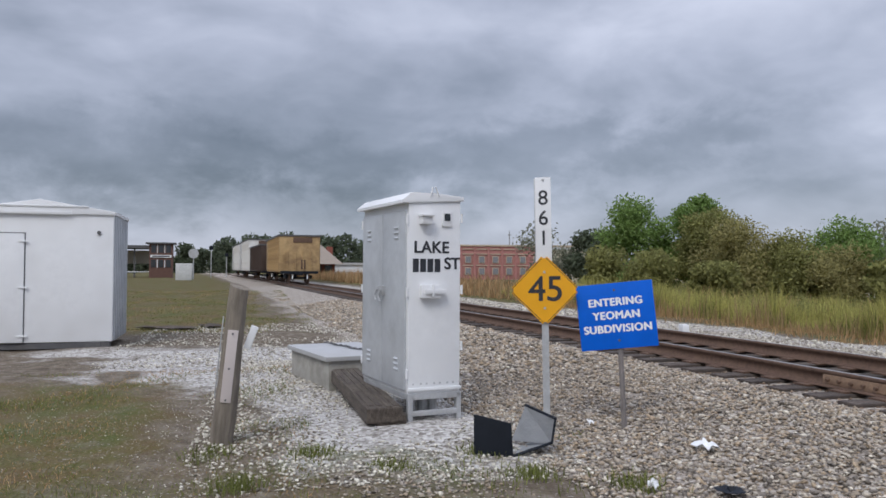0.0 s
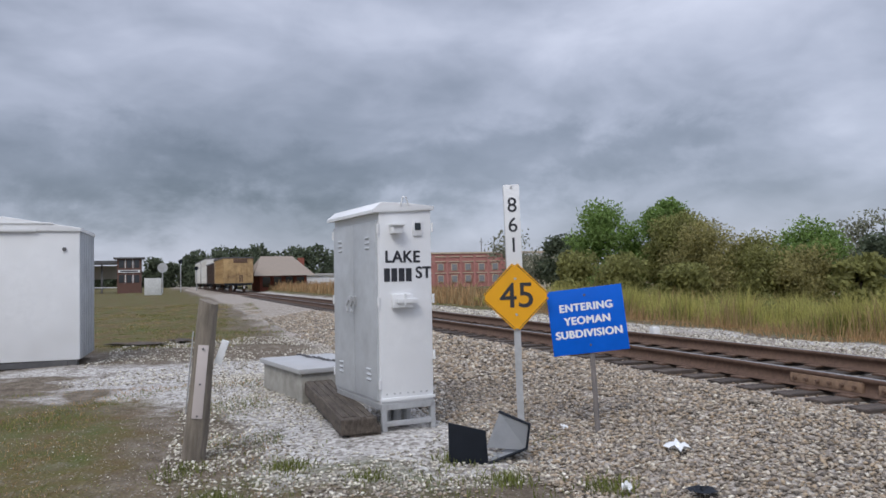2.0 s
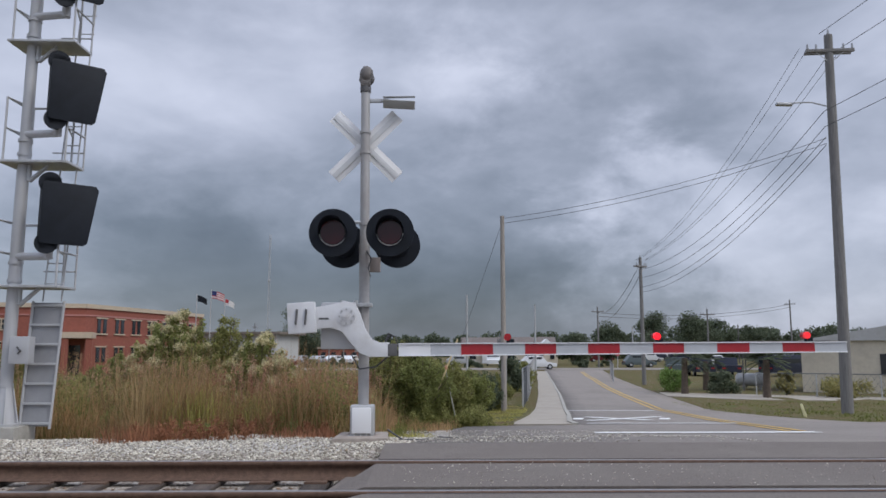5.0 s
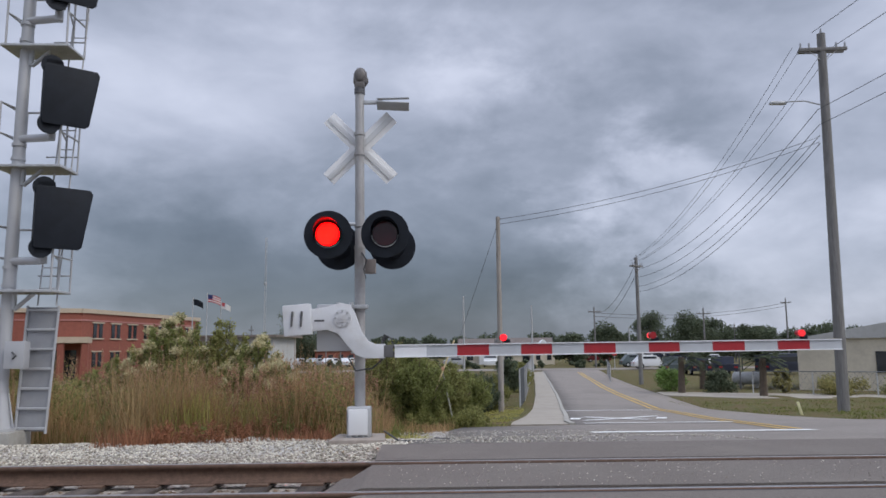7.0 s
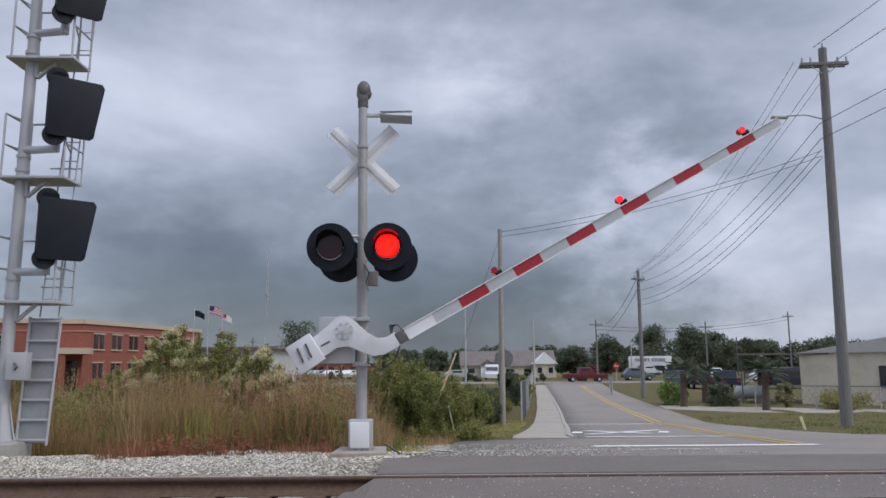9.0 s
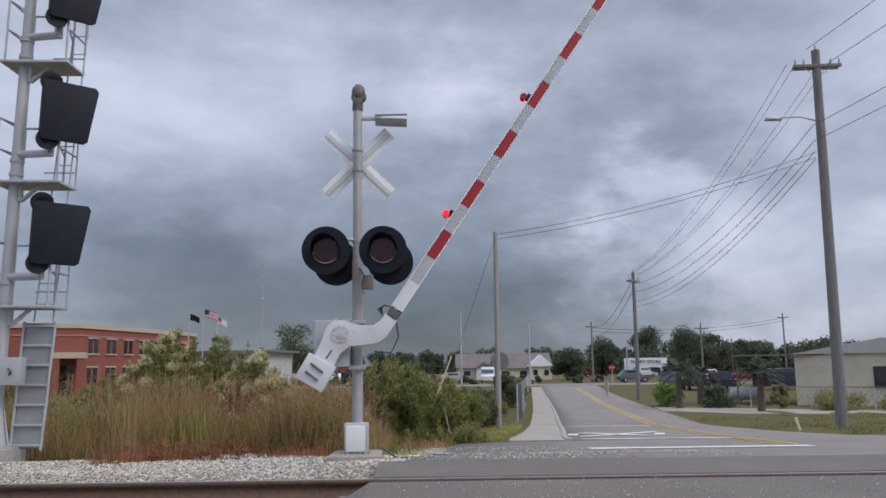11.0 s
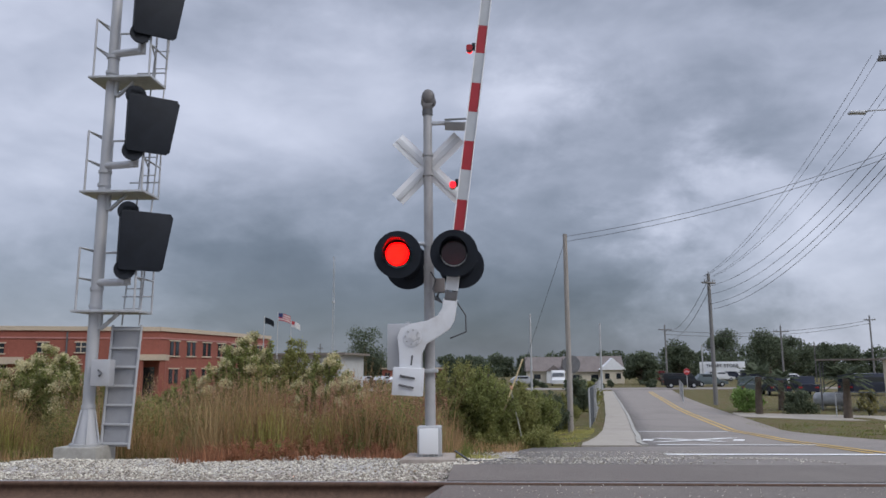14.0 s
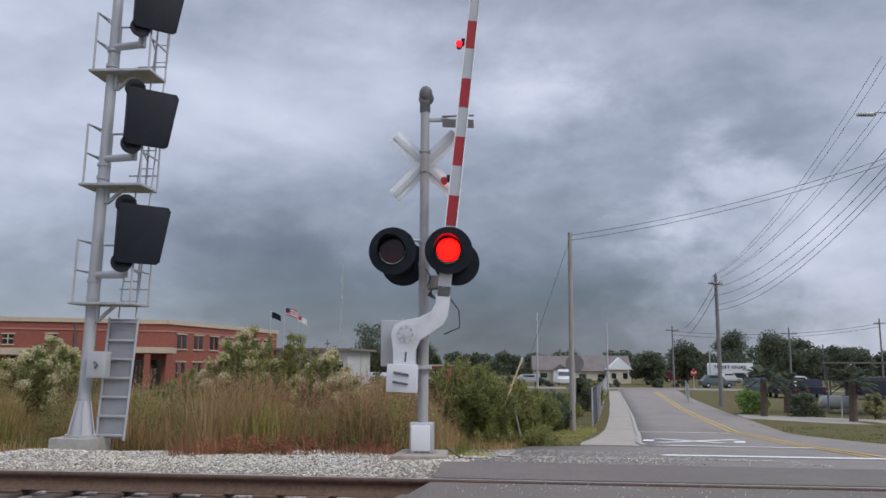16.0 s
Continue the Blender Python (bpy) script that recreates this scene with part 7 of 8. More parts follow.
make_fence("chain_fence", [(4.15, 33.5), (5.0, 38.5), (7.6, 56), (11.8, 85)], 1.75, "dark chain-link fence along the sidewalk")
make_fence("chain_fence", [(14.6, 60), (18.2, 76)], 1.5, "chain-link fence beside the road", dense=False)
make_fence("chain_fence", [(18.5, 42.8), (29, 36.5)], 1.3, "chain-link fence before the warehouse", dense=False)
pg = thing("marker_peg", "leaning pale yellow plastic marker peg in the verge", "marker", pose(12.1, 24.4, -1.18, 0, -16, 0))
part("peg", simple(box, (0, 0, 0.22), (0.09, 0.03, 0.5), bevel=0.01), mat("pale_yellow", (0.62, 0.60, 0.36), 0.6), pg)
g = thing("guy_anchor", "yellow guy-wire guards crossing over the scrub", "guy anchor", pose(0.0, 19.0, -0.75))
part("guard", simple(rod, (-0.05, 0, -0.05), (0.75, 0, 2.02), 0.020, seg=8), mat("guard_yellow", (0.62, 0.50, 0.28), 0.6), g)
part("guard", simple(rod, (0.72, 0, -0.05), (0.44, 0.05, 1.30), 0.018, seg=8), mat("guard_tan", (0.36, 0.35, 0.30), 0.7), g, "grey guy-wire guard")
part("clamp", simple(box, (0.46, 0.02, 1.32), (0.07, 0.08, 0.10), bevel=0.01), mat("guard_orange", (0.55, 0.30, 0.18), 0.6), g, "orange clamp where the guards meet")
drv = thing("driveway", "pale concrete driveway beside the road", "driveway", kind="structure")
bm = bmesh.new()
prism(bm, [(13.2, 42.0), (16.5, 39.0), (26, 37.0), (28, 39.0), (20, 42.5), (13.8, 45.5)], "z", -1.75, -1.56)
part("slab", bm, SIDEWALK, drv, smooth=False)


# ---- vehicles ----
def car(name, x, y, rz, color, label, L=4.5, W=1.8, H=1.45, kind="car", z=GROUND_FAR + 0.02):
    c = thing(name, label, kind, pose(x, y, z, 0, 0, rz))
    m_ = mat("car_paint_" + color[0], color[1], 0.3, 0.1, var=0.03, bump=0)
    bm = bmesh.new()
    lo, hi = 0.32, H
    if kind == "van":
        prof = [(-L / 2, lo), (L / 2, lo), (L / 2, 0.9), (L / 2 - 0.5, 1.0), (L / 2 - 1.1, hi), (-L / 2, hi)]
    elif kind == "pickup":
        prof = [(-L / 2, lo + 0.1), (L / 2, lo + 0.1), (L / 2, 0.95), (L * 0.22, 1.05), (L * 0.12, hi), (-L * 0.12, hi), (-L * 0.15, 1.05), (-L / 2, 1.05)]
    else:
        prof = [(-L / 2, lo), (L / 2, lo), (L / 2, 0.75), (L * 0.24, 0.92), (L * 0.10, hi), (-L * 0.30, hi), (-L * 0.46, 0.95), (-L / 2, 0.85)]
    prism(bm, prof, "y", -W / 2, W / 2, bevel=0.06)
    body = part("body", bm, m_, c)
    bm = bmesh.new()
    if kind == "van":
        box(bm, (-0.2, 0, hi * 0.72), (L * 0.7, W + 0.02, hi * 0.22))
        box(bm, (L / 2 - 0.75, 0, hi * 0.72), (0.1, W * 0.9, hi * 0.25), Euler((0, radians(-30), 0)))
        box(bm, (-L / 2, 0, hi * 0.72), (0.06, W * 0.85, hi * 0.25))
    else:
        box(bm, (-L * 0.08 if kind == "car" else 0, 0, hi - 0.26), (L * 0.36 if kind == "car" else L * 0.2, W + 0.02, 0.30), bevel=0.03)
    part("glazing", bm, WINDOW, body)
    wheel = mesh_of(simple(rod, (0, -0.11, 0), (0, 0.11, 0), 0.33, seg=18), "tyre", BLACK)
    rim = mesh_of(simple(rod, (0, -0.115, 0), (0, 0.115, 0), 0.19, seg=12), "rim", GALV)
    for sx in (-0.31, 0.31):
        for sy in (-1, 1):
            w = part("wheel", wheel, None, c, m=pose(L * sx, sy * (W / 2 - 0.1), 0.33))
            part("rim", rim, None, w)
    lamp = mesh_of(simple(box, (0, 0, 0), (0.06, 0.3, 0.14)), "lamp", mat("tail_lamp", (0.35, 0.02, 0.02), 0.3, bump=0))
    for sy in (-1, 1):
        part("tail_lamp", lamp, None, body, m=pose(-L / 2, sy * W * 0.36, 0.78))
    return c


WHITE_CAR, SILVER_CAR, RED_CAR, DARK_CAR, TEAL_CAR = ("white", (0.70, 0.71, 0.72)), ("silver", (0.38, 0.39, 0.41)), ("dark_red", (0.13, 0.018, 0.022)), ("dark_blue", (0.025, 0.03, 0.05)), ("teal", (0.10, 0.125, 0.13))
for k, (x, y, rz, col) in enumerate([(-24.5, 128, 60, RED_CAR), (-21.6, 129, 70, SILVER_CAR), (-18.6, 129, 75, SILVER_CAR), (-15.9, 129.5, 70, WHITE_CAR), (-13.2, 130, 75, WHITE_CAR), (-29, 127, 60, SILVER_CAR)]):
    car("parked_car", x, y, rz, col, "parked %s car in the car park" % col[0].replace("_", " "))
car("parked_van", 10.0, 117.6, 265, WHITE_CAR, "white van parked before the houses", 5.4, 2.0, 2.3, "van")
car("parked_car", 5.0, 120, 5, SILVER_CAR, "parked silver car before the houses")
for x, y, rz, col, kd in ((24.8, 76.0, 75, TEAL_CAR, "pickup"), (26.6, 74, 80, DARK_CAR, "pickup"), (28.9, 73.5, 80, DARK_CAR, "pickup"), (50, 163, 10, DARK_CAR, "car"), (46.5, 164, 5, SILVER_CAR, "car"), (54, 162, 0, DARK_CAR, "van"), (34.5, 73, 20, DARK_CAR, "van"), (38, 100, 0, WHITE_CAR, "car"), (30, 108, 0, TEAL_CAR, "car"), (34, 150, 0, RED_CAR, "van"), (44, 150, 5, WHITE_CAR, "car")):
    car("parked_" + ("car" if kd == "car" else kd), x, y, rz, col, "parked %s %s beside the road" % (col[0].replace("_", " "), kd), 5.0 if kd != "car" else 4.5, 1.9, 1.75 if kd != "van" else 2.0, kd)
tk = thing("gas_tank", "white cylindrical gas tank behind the fence", "tank", pose(21.3, 50.0, -1.62, 0, 0, -20))
bm = bmesh.new()
rod(bm, (-0.75, 0, 0.62), (0.75, 0, 0.62), 0.42, seg=20)
ball(bm, (-0.75, 0, 0.62), 0.42, 2, (0.6, 1, 1))
ball(bm, (0.75, 0, 0.62), 0.42, 2, (0.6, 1, 1))
part("vessel", bm, mat("tank_grey_white", (0.48, 0.49, 0.50), 0.5, dirt=(0.33, 0.31, 0.29), dirt_amount=0.5), tk)
for x in (-0.5, 0.5):
    part("saddle", simple(box, (x, 0, 0.12), (0.2, 0.7, 0.3)), CONCRETE, tk)


def palm(x, y, h, label):
    z = float(ground_z(x, y))
    p = thing("palm_tree", label, "palm tree", pose(x, y, z))
    part("trunk", simple(rod, (0, 0, -0.1), (0.05, 0, h * 0.62), 0.22, 0.16, seg=10), BARK, p)
    V, F = [], []
    for k in range(40):
        a, e = k * 2.399, random.uniform(-0.3, 1.1)
        d = Vector((math.cos(a) * math.cos(e), math.sin(a) * math.cos(e), math.sin(e)))
        base = Vector((0.05, 0, h * 0.62))
        ln = h * random.uniform(0.32, 0.45)
        side = d.cross(Vector((0, 0, 1))).normalized()
        for i in range(11):
            t0 = 0.35 + 0.6 * i / 10
            c = base + d * ln * t0 - Vector((0, 0, 0.35 * ln * t0 * t0))
            for sg in (-1, 1):
                tip = c + side * sg * ln * 0.28 * (1.15 - t0) + d * ln * 0.12 - Vector((0, 0, 0.05))
                n = len(V)
                V += [tuple(c - d * 0.05), tuple(c + d * 0.10), tuple(tip)]
                F.append((n, n + 1, n + 2))
    part("fronds", raw_mesh("fronds", np.array(V), np.array(F), LEAF_HAZED), None, p)


palm(14.9, 44.2, 3.4, "small dark palm beside the driveway")
palm(18.1, 40.6, 3.2, "small dark palm before the fence")
palm(17.9, 49.0, 3.0, "small dark palm beside the driveway")
for x, y, h, w, m_ in ((17.3, 44.5, 1.2, 2.2, LEAF_HAZED), (15.4, 47.5, 1.3, 2.0, LEAF_GREEN), (20.2, 42.8, 1.5, 1.0, LEAF_BROWN), (22.5, 41, 0.9, 3.0, LEAF_BROWN), (25.5, 39.5, 0.9, 3.0, LEAF_OLIVE), (4.6, 42, 2.0, 1.6, LEAF_HAZED), (5.6, 47, 2.0, 1.8, LEAF_OLIVE)):
    tree(x, y, h, w, m_, "low shrub beside the road", 0.09, 10, 260, name="shrub", trunk=0.03, low=0.05, category="shrub")
woods("far_hedge", [(-9.5, -3.5, 108, 1.3), (-14, -9.5, 112, 1.2), (-3.0, 4.0, 112, 1.3), (4, 14, 118, 1.4)], LEAF_HAZED, "low clipped hedge along the cross street", 0.25, 110)


# ---- train ----
def hopper(x0, material, label, end=True, L=15.0, H=3.75, W=3.2, group="freight cars"):
    c = thing("freight_car", label, "freight car", pose(x0, 0, 0), group)
    bm = bmesh.new()
    prism(bm, [(-W / 2, 1.0), (-W / 2 + 0.1, 0.86), (W / 2 - 0.1, 0.86), (W / 2, 1.0), (W / 2, H), (-W / 2, H)], "x", -L, -0.6, bevel=0.03)
    body = part("body", bm, material, c)
    rib = mesh_of(simple(box, (0, 0, (H + 0.95) / 2), (0.12, 0.10, H - 1.0), bevel=0.01), "rib", material)
    for k in range(11):
        for sy in (-1, 1):
            part("rib", rib, None, body, m=pose(-1.0 - k * 1.12, sy * (W / 2 + 0.04), 0))
    part("top_rail", boxes([((-L / 2 - 0.3, -W / 2, H + 0.05), (L - 0.5, 0.18, 0.13)), ((-L / 2 - 0.3, W / 2, H + 0.05), (L - 0.5, 0.18, 0.13)), ((-0.62, 0, H + 0.05), (0.16, W + 0.2, 0.13)), ((-L, 0, H + 0.05), (0.16, W, 0.13))], 0.01), DARK_GREY, c, "dark rusty top rail")
    for q, sz in (((-0.58, 0.25, H - 0.3), (0.04, 1.5, 0.42)), ((-0.57, 0.3, 1.5), (0.06, 0.35, 0.75))):
        part("dark_panel", simple(box, q, sz, bevel=0.008), RUST, c, "rust-stained end panel")
    fr = bmesh.new()
    for y in (-0.95, -0.3, 0.3, 0.95):
        box(fr, (-0.55, y, 1.75), (0.08, 0.08, 1.7))
    for k in range(5):
        box(fr, (-0.5, -1.25, 1.1 + 0.3 * k), (0.05, 0.4, 0.03))
    part("end_posts", fr, material, c)
    part("underframe", boxes([((-L / 2, 0, 0.82), (L, 0.6, 0.26)), ((-0.6, 0, 0.86), (0.2, W - 0.2, 0.22))], 0.02), BLACK, c)
    part("coupler", boxes([((-0.25, 0, 0.78), (0.6, 0.22, 0.24)), ((0.02, 0.06, 0.78), (0.18, 0.3, 0.3))], 0.03), BLACK, c)
    wheel = mesh_of(simple(rod, (0, -0.07, 0), (0, 0.07, 0), 0.42, seg=24), "wheel", RUST)
    for bx in (-2.0, -L + 1.4):
        for sy in (-1, 1):
            b = part("bogie_side", simple(box, (bx, sy * 0.98, 0.5), (2.3, 0.14, 0.3), bevel=0.05), BLACK, c)
            for dx in (-0.85, 0.85):
                part("wheel", wheel, None, b, m=pose(bx + dx, -sy * 0.23 + 0, 0.42) @ Matrix.Translation((0, sy * 0.98, 0)))
        for dx in (-0.85, 0.85):
            part("axle", simple(rod, (bx + dx, -0.8, 0.42), (bx + dx, 0.8, 0.42), 0.08, seg=10), BLACK, c)
    for sy in (-0.55, 0.62):
        part("reflector", simple(box, (-0.45, sy, 0.5), (0.03, 0.09, 0.36)), SIGN_WHITE, c, "white reflector strip")
    return c


TRAIN = [(hopper(0, GONDOLA, "tan freight car with rust-stained end at the rear of a train"), 0.0),
         (hopper(0, CAR_BROWN, "dark brown freight car in a train", H=3.5), 15.8),
         (hopper(0, CAR_WHITE, "dirty white covered freight car in a train", H=4.6, L=18), 31.6),
         (hopper(0, CAR_WHITE, "dirty white covered freight car in a train", H=4.6, L=18), 50.4)]


# ---- loose stones ----
def stones(name, x, y, size, lift, material, label, zf=ground_z):
    n = len(x)
    base = np.array([(0, 0, 1), (0.9, 0, 0.3), (0.28, 0.85, 0.35), (-0.72, 0.53, 0.3), (-0.72, -0.53, 0.35), (0.28, -0.85, 0.3), (0, 0, -0.6)])
    faces = np.array([(0, 1, 2), (0, 2, 3), (0, 3, 4), (0, 4, 5), (0, 5, 1), (6, 2, 1), (6, 3, 2), (6, 4, 3), (6, 5, 4), (6, 1, 5)])
    P = base[None] * RNG.uniform(0.65, 1.3, (n, 7, 1)) + RNG.normal(0, 0.10, (n, 7, 3))
    P = P * np.stack([RNG.uniform(0.8, 1.35, n), RNG.uniform(0.7, 1.1, n), RNG.uniform(0.45, 0.8, n)], 1)[:, None, :] * size[:, None, None] / 2
    a = RNG.uniform(0, math.tau, n)
    ca, sa = np.cos(a)[:, None], np.sin(a)[:, None]
    q = P.copy()
    q[:, :, 0] = P[:, :, 0] * ca - P[:, :, 1] * sa
    q[:, :, 1] = P[:, :, 0] * sa + P[:, :, 1] * ca
    t = RNG.normal(0, 0.35, n)[:, None]
    q[:, :, 2] = P[:, :, 2] + q[:, :, 0] * t
    q += np.stack([x, y, zf(x, y) + lift + size * 0.12], 1)[:, None, :]
    F = (np.arange(n)[:, None, None] * 7 + faces[None]).reshape(-1, 3)
    tagged(new(name, raw_mesh(name, q.reshape(-1, 3), F, material)), label, "gravel", kind="stuff")


def stone_mat(name, stops):
    m = mat(name, (0.3, 0.3, 0.3), 0.9, bump=0.3, bump_scale=60)
    nt = m.node_tree
    N, L = nt.nodes.new, nt.links.new
    g = N("ShaderNodeNewGeometry")
    r = N("ShaderNodeValToRGB")
    while len(r.color_ramp.elements) < len(stops):
        r.color_ramp.elements.new(0.5)
    for e, (p, c) in zip(r.color_ramp.elements, stops):
        e.position, e.color = p, (*c, 1)
    L(g.outputs["Random Per Island"], r.inputs[0])
    n = N("ShaderNodeTexNoise")
    n.inputs["Scale"].default_value = 35
    h = N("ShaderNodeHueSaturation")
    mr = N("ShaderNodeMapRange")
    mr.inputs[3].default_value, mr.inputs[4].default_value = 0.7, 1.25
    L(n.outputs["Fac"], mr.inputs[0])
    L(mr.outputs[0], h.inputs["Value"])
    L(r.outputs[0], h.inputs["Color"])
    L(h.outputs[0], nt.nodes["Principled BSDF"].inputs["Base Color"])
    return m


BALLAST = stone_mat("ballast_stones", [(0.0, (0.104, 0.085, 0.065)), (0.2, (0.244, 0.215, 0.184)), (0.4, (0.447, 0.345, 0.234)), (0.55, (0.270, 0.215, 0.158)), (0.75, (0.520, 0.455, 0.365)), (0.9, (0.343, 0.300, 0.257)), (1.0, (0.728, 0.665, 0.553))])
RUSTY_BALLAST = stone_mat("rusty_ballast", [(0.0, (0.073, 0.050, 0.034)), (0.4, (0.166, 0.110, 0.072)), (0.8, (0.260, 0.180, 0.117)), (1.0, (0.416, 0.330, 0.243))])
WHITE_GRAVEL = stone_mat("white_gravel", [(0.0, (0.187, 0.160, 0.126)), (0.3, (0.437, 0.395, 0.324)), (0.7, (0.686, 0.640, 0.540)), (1.0, (0.811, 0.770, 0.666))])


def stone_field(name, n, area, size, material, label, near=1.0, follow=True, lift=0.0, patch=0.0):
    x, y = scatter(n, *area, near, patch, follow)
    k = (x < road_l(y) - 0.02)
    x, y = x[k], y[k]
    stones(name, x, y, RNG.uniform(size[0], size[1], len(x)), lift, material, label)


stone_field("ballast", 28000, (-9.5, -1.0, 2.1, 5.22), (0.022, 0.062), BALLAST, "brown and grey ballast stones beside the track", 0.9)
stone_field("ballast", 14000, (-30, -9.5, 2.8, 5.25), (0.05, 0.10), BALLAST, "brown and grey ballast stones beside the track", 0.8)
stone_field("ballast", 6500, (-22, -0.7, 5.95, 7.15), (0.03, 0.07), RUSTY_BALLAST, "rust-brown ballast stones between the rails", 1.0, True, -0.015)
stone_field("ballast", 9000, (-5.5, -0.9, 0.4, 2.6), (0.015, 0.045), BALLAST, "brown and grey stones strewn in the dirt", 0.7, False, 0.0, 0.8)
stone_field("ballast", 2600, (-22, -0.9, 5.15, 5.75), (0.03, 0.065), RUSTY_BALLAST, "rust-brown ballast stones along the near rail", 1.0, True, -0.01)
stone_field("white_gravel", 16000, (-12.5, -5.2, -0.6, 2.4), (0.018, 0.045), WHITE_GRAVEL, "white gravel round the cabinet", 1.0, False, 0.0, 0.45)
stone_field("white_gravel", 2200, (-10, -4.8, -3.5, 0.3), (0.008, 0.018), WHITE_GRAVEL, "scattered white gravel in the grass", 0.6, False, 0.0, 0.9)
stone_field("white_gravel", 6000, (-20, -12, -2.5, 2.6), (0.03, 0.06), WHITE_GRAVEL, "white gravel before the hut", 1.0, False, 0.0, 0.6)
stone_field("white_gravel", 15000, (-6.5, 0.6, 8.1, 10.9), (0.016, 0.048), WHITE_GRAVEL, "pale gravel between the track and the signals", 1.0, True)
stone_field("white_gravel", 2800, (-16, -6.5, 8.2, 9.5), (0.025, 0.06), WHITE_GRAVEL, "pale gravel beyond the track", 0.9, True)
stone_field("white_gravel", 2500, (-45, -16, 8.3, 9.6), (0.05, 0.10), WHITE_GRAVEL, "pale gravel beyond the track", 1.0, True)
stone_field("ballast", 2600, (-6.5, 0.3, 8.4, 11.2), (0.016, 0.045), BALLAST, "brown stones strewn in the pale gravel", 1.0, True, 0.0, 0.8)
x_, y_ = scatter(6500, -0.5, 4.0, 9.0, 15.8, 1.0, 0.45)
stones("loose_chips", x_, y_, RNG.uniform(0.012, 0.035, len(x_)), 0.0, WHITE_GRAVEL, "pale chips strewn over the asphalt edge", lambda x, y: np.where(x > road_l(y), road_z(y), ground_z(x, y)))
x_, y_ = scatter(420, -0.3, 5.0, 5.95, 7.15, 1.0)
stones("loose_chips", x_, y_, RNG.uniform(0.008, 0.02, len(x_)), 0.0, WHITE_GRAVEL, "pale chips strewn over the crossing", lambda x, y: road_z(y))


def litter(name, x, y, s, material, label):
    bm = bmesh.new()
    bmesh.ops.create_grid(bm, x_segments=6, y_segments=4, size=0.5)
    for v in bm.verts:
        v.co = Vector((v.co.x * s[0], v.co.y * s[1], 0.03 + 0.05 * noise.noise(v.co * 4 + Vector((x, y, 0)))))
    bmesh.ops.solidify(bm, geom=bm.faces[:], thickness=0.003)
    o = tagged(new(name, mesh_of(bm, name, material)), label, "litter")
    o.matrix_basis = pose(x, y, float(ground_z(x, y)) + 0.03, 0, 0, random.uniform(0, 180))


litter("plastic_scrap", -5.35, 3.35, (0.24, 0.12), WHITE_PAINT, "crumpled white plastic scrap on the ballast")
litter("paper_scrap", -6.6, 2.95, (0.08, 0.05), WHITE_PAINT, "small white paper scrap on the ballast")
litter("paper_scrap", -4.75, 2.55, (0.07, 0.05), WHITE_PAINT, "small white paper scrap on the ballast")
litter("rubber_scrap", -4.45, 2.95, (0.2, 0.14), BLACK, "black rubber scrap on the ballast")
litter("debris", -19.5, -2.2, (1.4, 0.5), TIE_WOOD, "dark heap of debris at the lawn's edge")
litter("debris", -19.8, -1.2, (0.9, 0.4), TIE_WOOD, "dark heap of debris at the lawn's edge")
bm = bmesh.new()
tube(bm, [(-0.5, 10.0, 0.0), (-0.3, 9.85, -0.11), (0.05, 9.75, -0.10), (0.35, 9.9, -0.12), (0.5, 10.2, -0.14), (0.15, 10.3, -0.13)], 0.012, 6)
tagged(new("loose_cable", mesh_of(bm, "loose_cable", WIRE)), "loose black cable on the gravel beside the mast", "cable")
bx = thing("line_box", "small white box beyond the near rail", "utility box", pose(-12.4, 7.5, -0.12))
part("body", simple(box, (0, 0, 0.08), (0.16, 0.13, 0.16), bevel=0.02), WHITE_PAINT, bx)


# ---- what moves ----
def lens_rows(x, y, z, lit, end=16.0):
    """Turns the lens plate in place of switching it: lit face out during the given spells, dark face out between them.
    """
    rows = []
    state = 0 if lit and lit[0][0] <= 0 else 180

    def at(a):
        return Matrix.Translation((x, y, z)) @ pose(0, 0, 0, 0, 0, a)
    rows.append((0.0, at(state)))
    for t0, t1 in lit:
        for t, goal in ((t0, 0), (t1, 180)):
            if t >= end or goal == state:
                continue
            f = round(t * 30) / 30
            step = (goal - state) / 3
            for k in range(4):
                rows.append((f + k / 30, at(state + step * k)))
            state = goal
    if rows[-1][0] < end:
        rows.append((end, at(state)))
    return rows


def track_pose(x):
    a = math.degrees(math.atan(float(bend(x - 0.5) - bend(x + 0.5))))
    return pose(x, TRACK_Y - float(bend(x)), float(dip(x)), 0, 0, a)


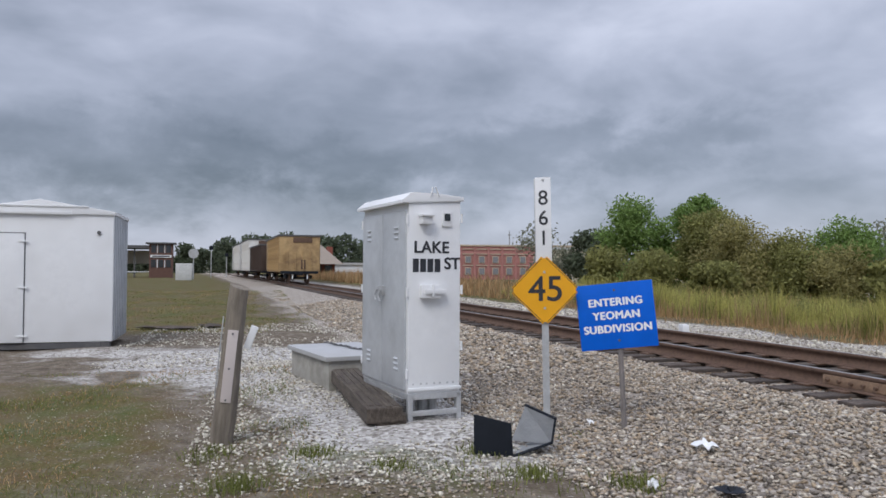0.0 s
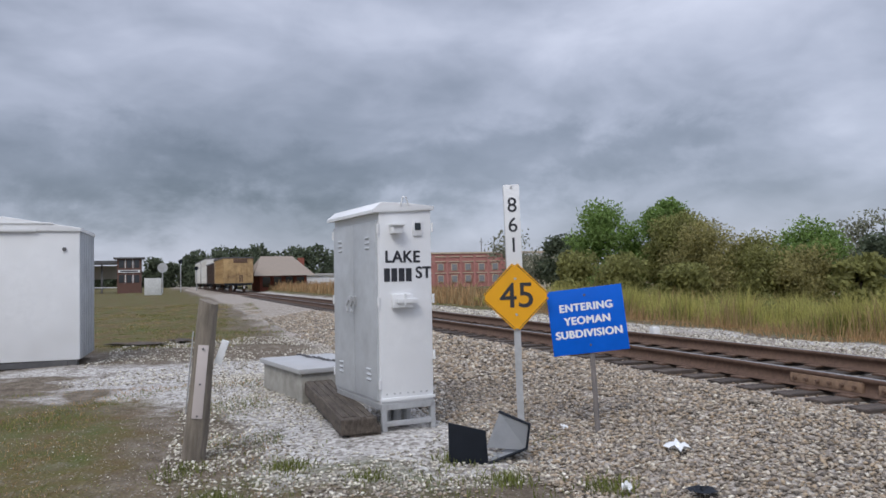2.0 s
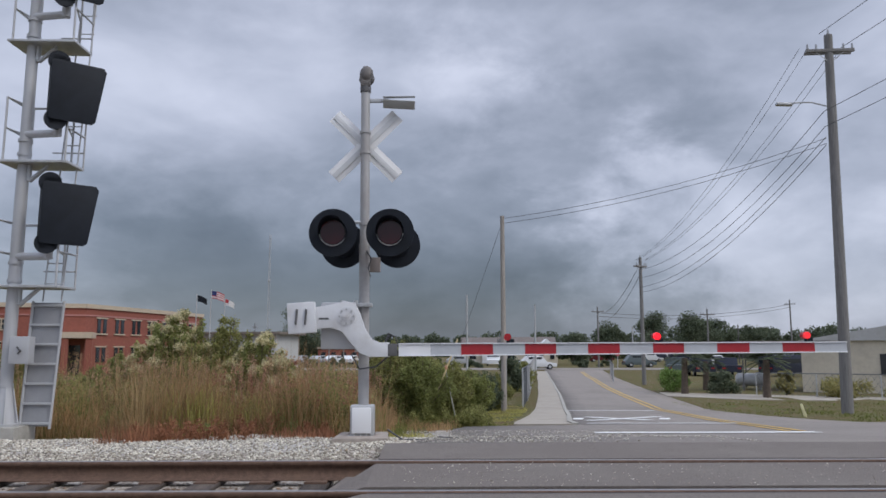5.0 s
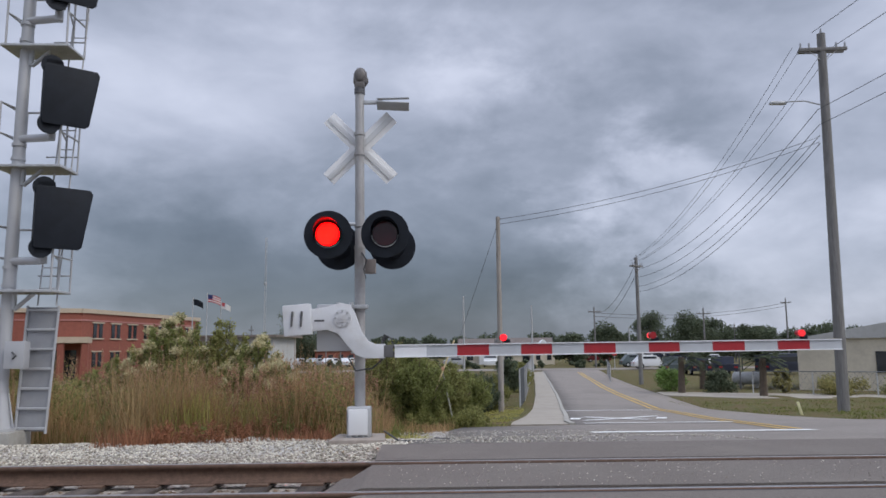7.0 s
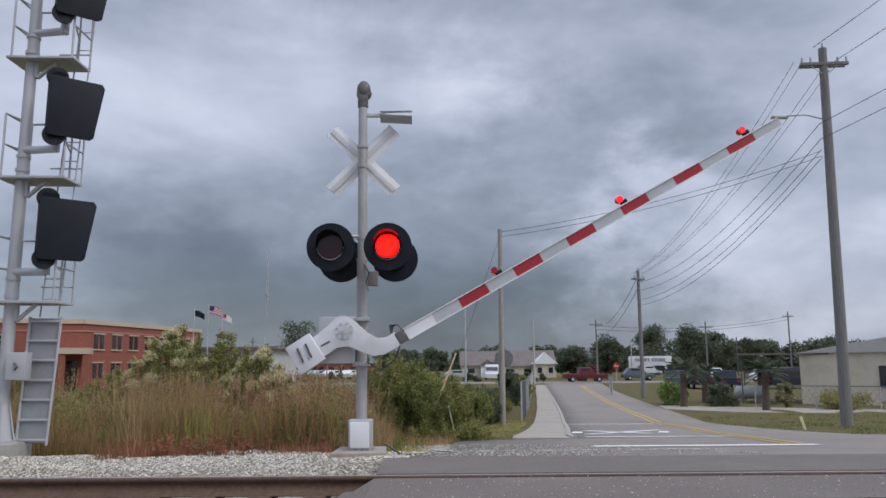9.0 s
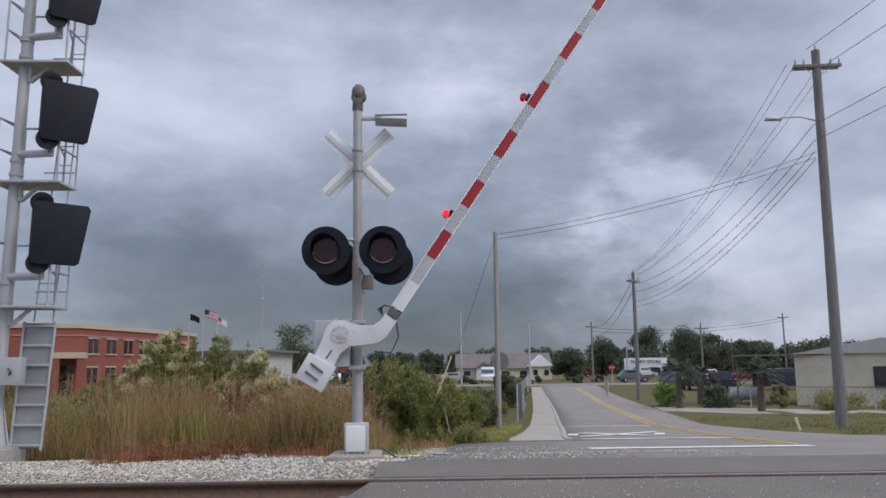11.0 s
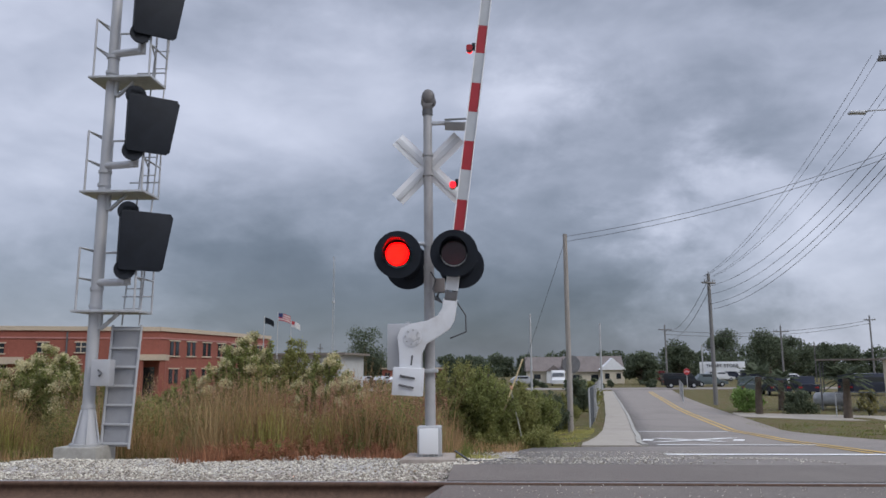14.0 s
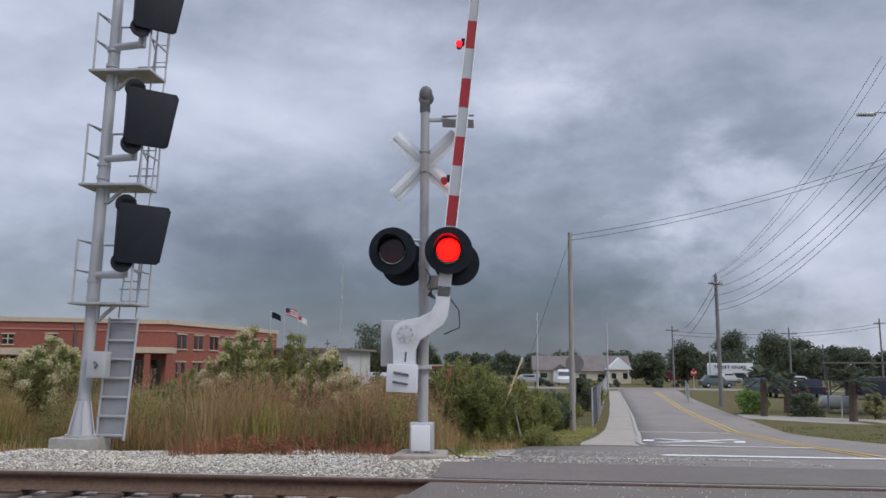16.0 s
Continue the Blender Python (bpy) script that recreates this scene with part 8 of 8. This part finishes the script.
def motions():
    arm = [(0.0, 0), (7.1, 0), (7.4, 4.5), (7.7, 9.9), (8.0, 14.4), (8.5, 21.8), (9.0, 29.0), (9.2, 32.0), (10.0, 43.0), (10.7, 52.2), (11.3, 59.8), (11.5, 62.3), (11.8, 66.4), (12.0, 69.2), (12.5, 76.2), (12.8, 81.0), (13.0, 83.6), (13.3, 86.6), (13.5, 87.2), (13.75, 84.8), (14.0, 82.4), (14.25, 83.8), (14.5, 85.5), (15.0, 85.8), (15.5, 83.5), (16.0, 84.1)]
    walk(GATE_ARM, [(t, Matrix.Translation(PIVOT) @ pose(0, 0, 0, 0, -a, 0)) for t, a in arm])
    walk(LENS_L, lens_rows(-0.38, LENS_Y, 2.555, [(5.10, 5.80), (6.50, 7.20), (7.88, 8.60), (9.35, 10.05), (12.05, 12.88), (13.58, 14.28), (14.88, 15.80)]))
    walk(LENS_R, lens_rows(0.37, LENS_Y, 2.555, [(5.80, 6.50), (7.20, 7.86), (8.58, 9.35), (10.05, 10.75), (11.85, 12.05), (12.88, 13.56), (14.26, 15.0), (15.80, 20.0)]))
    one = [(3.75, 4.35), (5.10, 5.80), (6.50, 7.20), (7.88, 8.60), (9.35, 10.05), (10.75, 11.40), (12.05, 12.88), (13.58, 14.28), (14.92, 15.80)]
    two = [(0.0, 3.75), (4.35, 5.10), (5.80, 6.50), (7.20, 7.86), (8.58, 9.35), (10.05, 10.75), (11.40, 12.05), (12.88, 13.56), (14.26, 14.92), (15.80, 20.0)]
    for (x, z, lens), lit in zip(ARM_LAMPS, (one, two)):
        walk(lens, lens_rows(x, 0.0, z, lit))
    # the train draws away along the bend
    for c, back in TRAIN:
        walk(c, [(t, track_pose(-60.6 - back - 12.9 * t)) for t in [0.5 * k for k in range(33)]])
    # traffic on the cross street
    def along(rows, y):
        return [(t, pose(x, y, GROUND_FAR + 0.06)) for t, x in rows]
    walk(WHITE_SUV, along([(0.0, -23.2), (3.7, 4.2), (4.6, 10.8), (8.0, 36.0), (16.0, 95.2)], 96.0))
    walk(PICKUP, along([(0.0, -22.0), (4.0, -22.0), (5.4, -17.5), (6.4, -7.9), (8.6, 16.3), (9.2, 22.9), (12.0, 53.7), (16.0, 97.7)], 100.0))
    walk(BLACK_SUV, along([(0.0, -25.0), (8.6, -25.0), (10.0, -18.5), (11.0, -8.3), (13.1, 14.4), (13.7, 20.9), (16.0, 45.7)], 100.2))


BLACK_SUV = car("black_car", -25, 100.2, 0, ("black", (0.012, 0.013, 0.016)), "black off-road car driving along the cross street", 4.6, 1.9, 1.85, "van")
PICKUP = car("pickup_truck", -22, 100.0, 0, RED_CAR, "dark red pickup truck driving along the cross street", 5.6, 1.95, 1.85, "pickup")
WHITE_SUV = car("white_car", -23, 96.0, 0, WHITE_CAR, "white car driving along the cross street", 4.7, 1.85, 1.65)
motions()
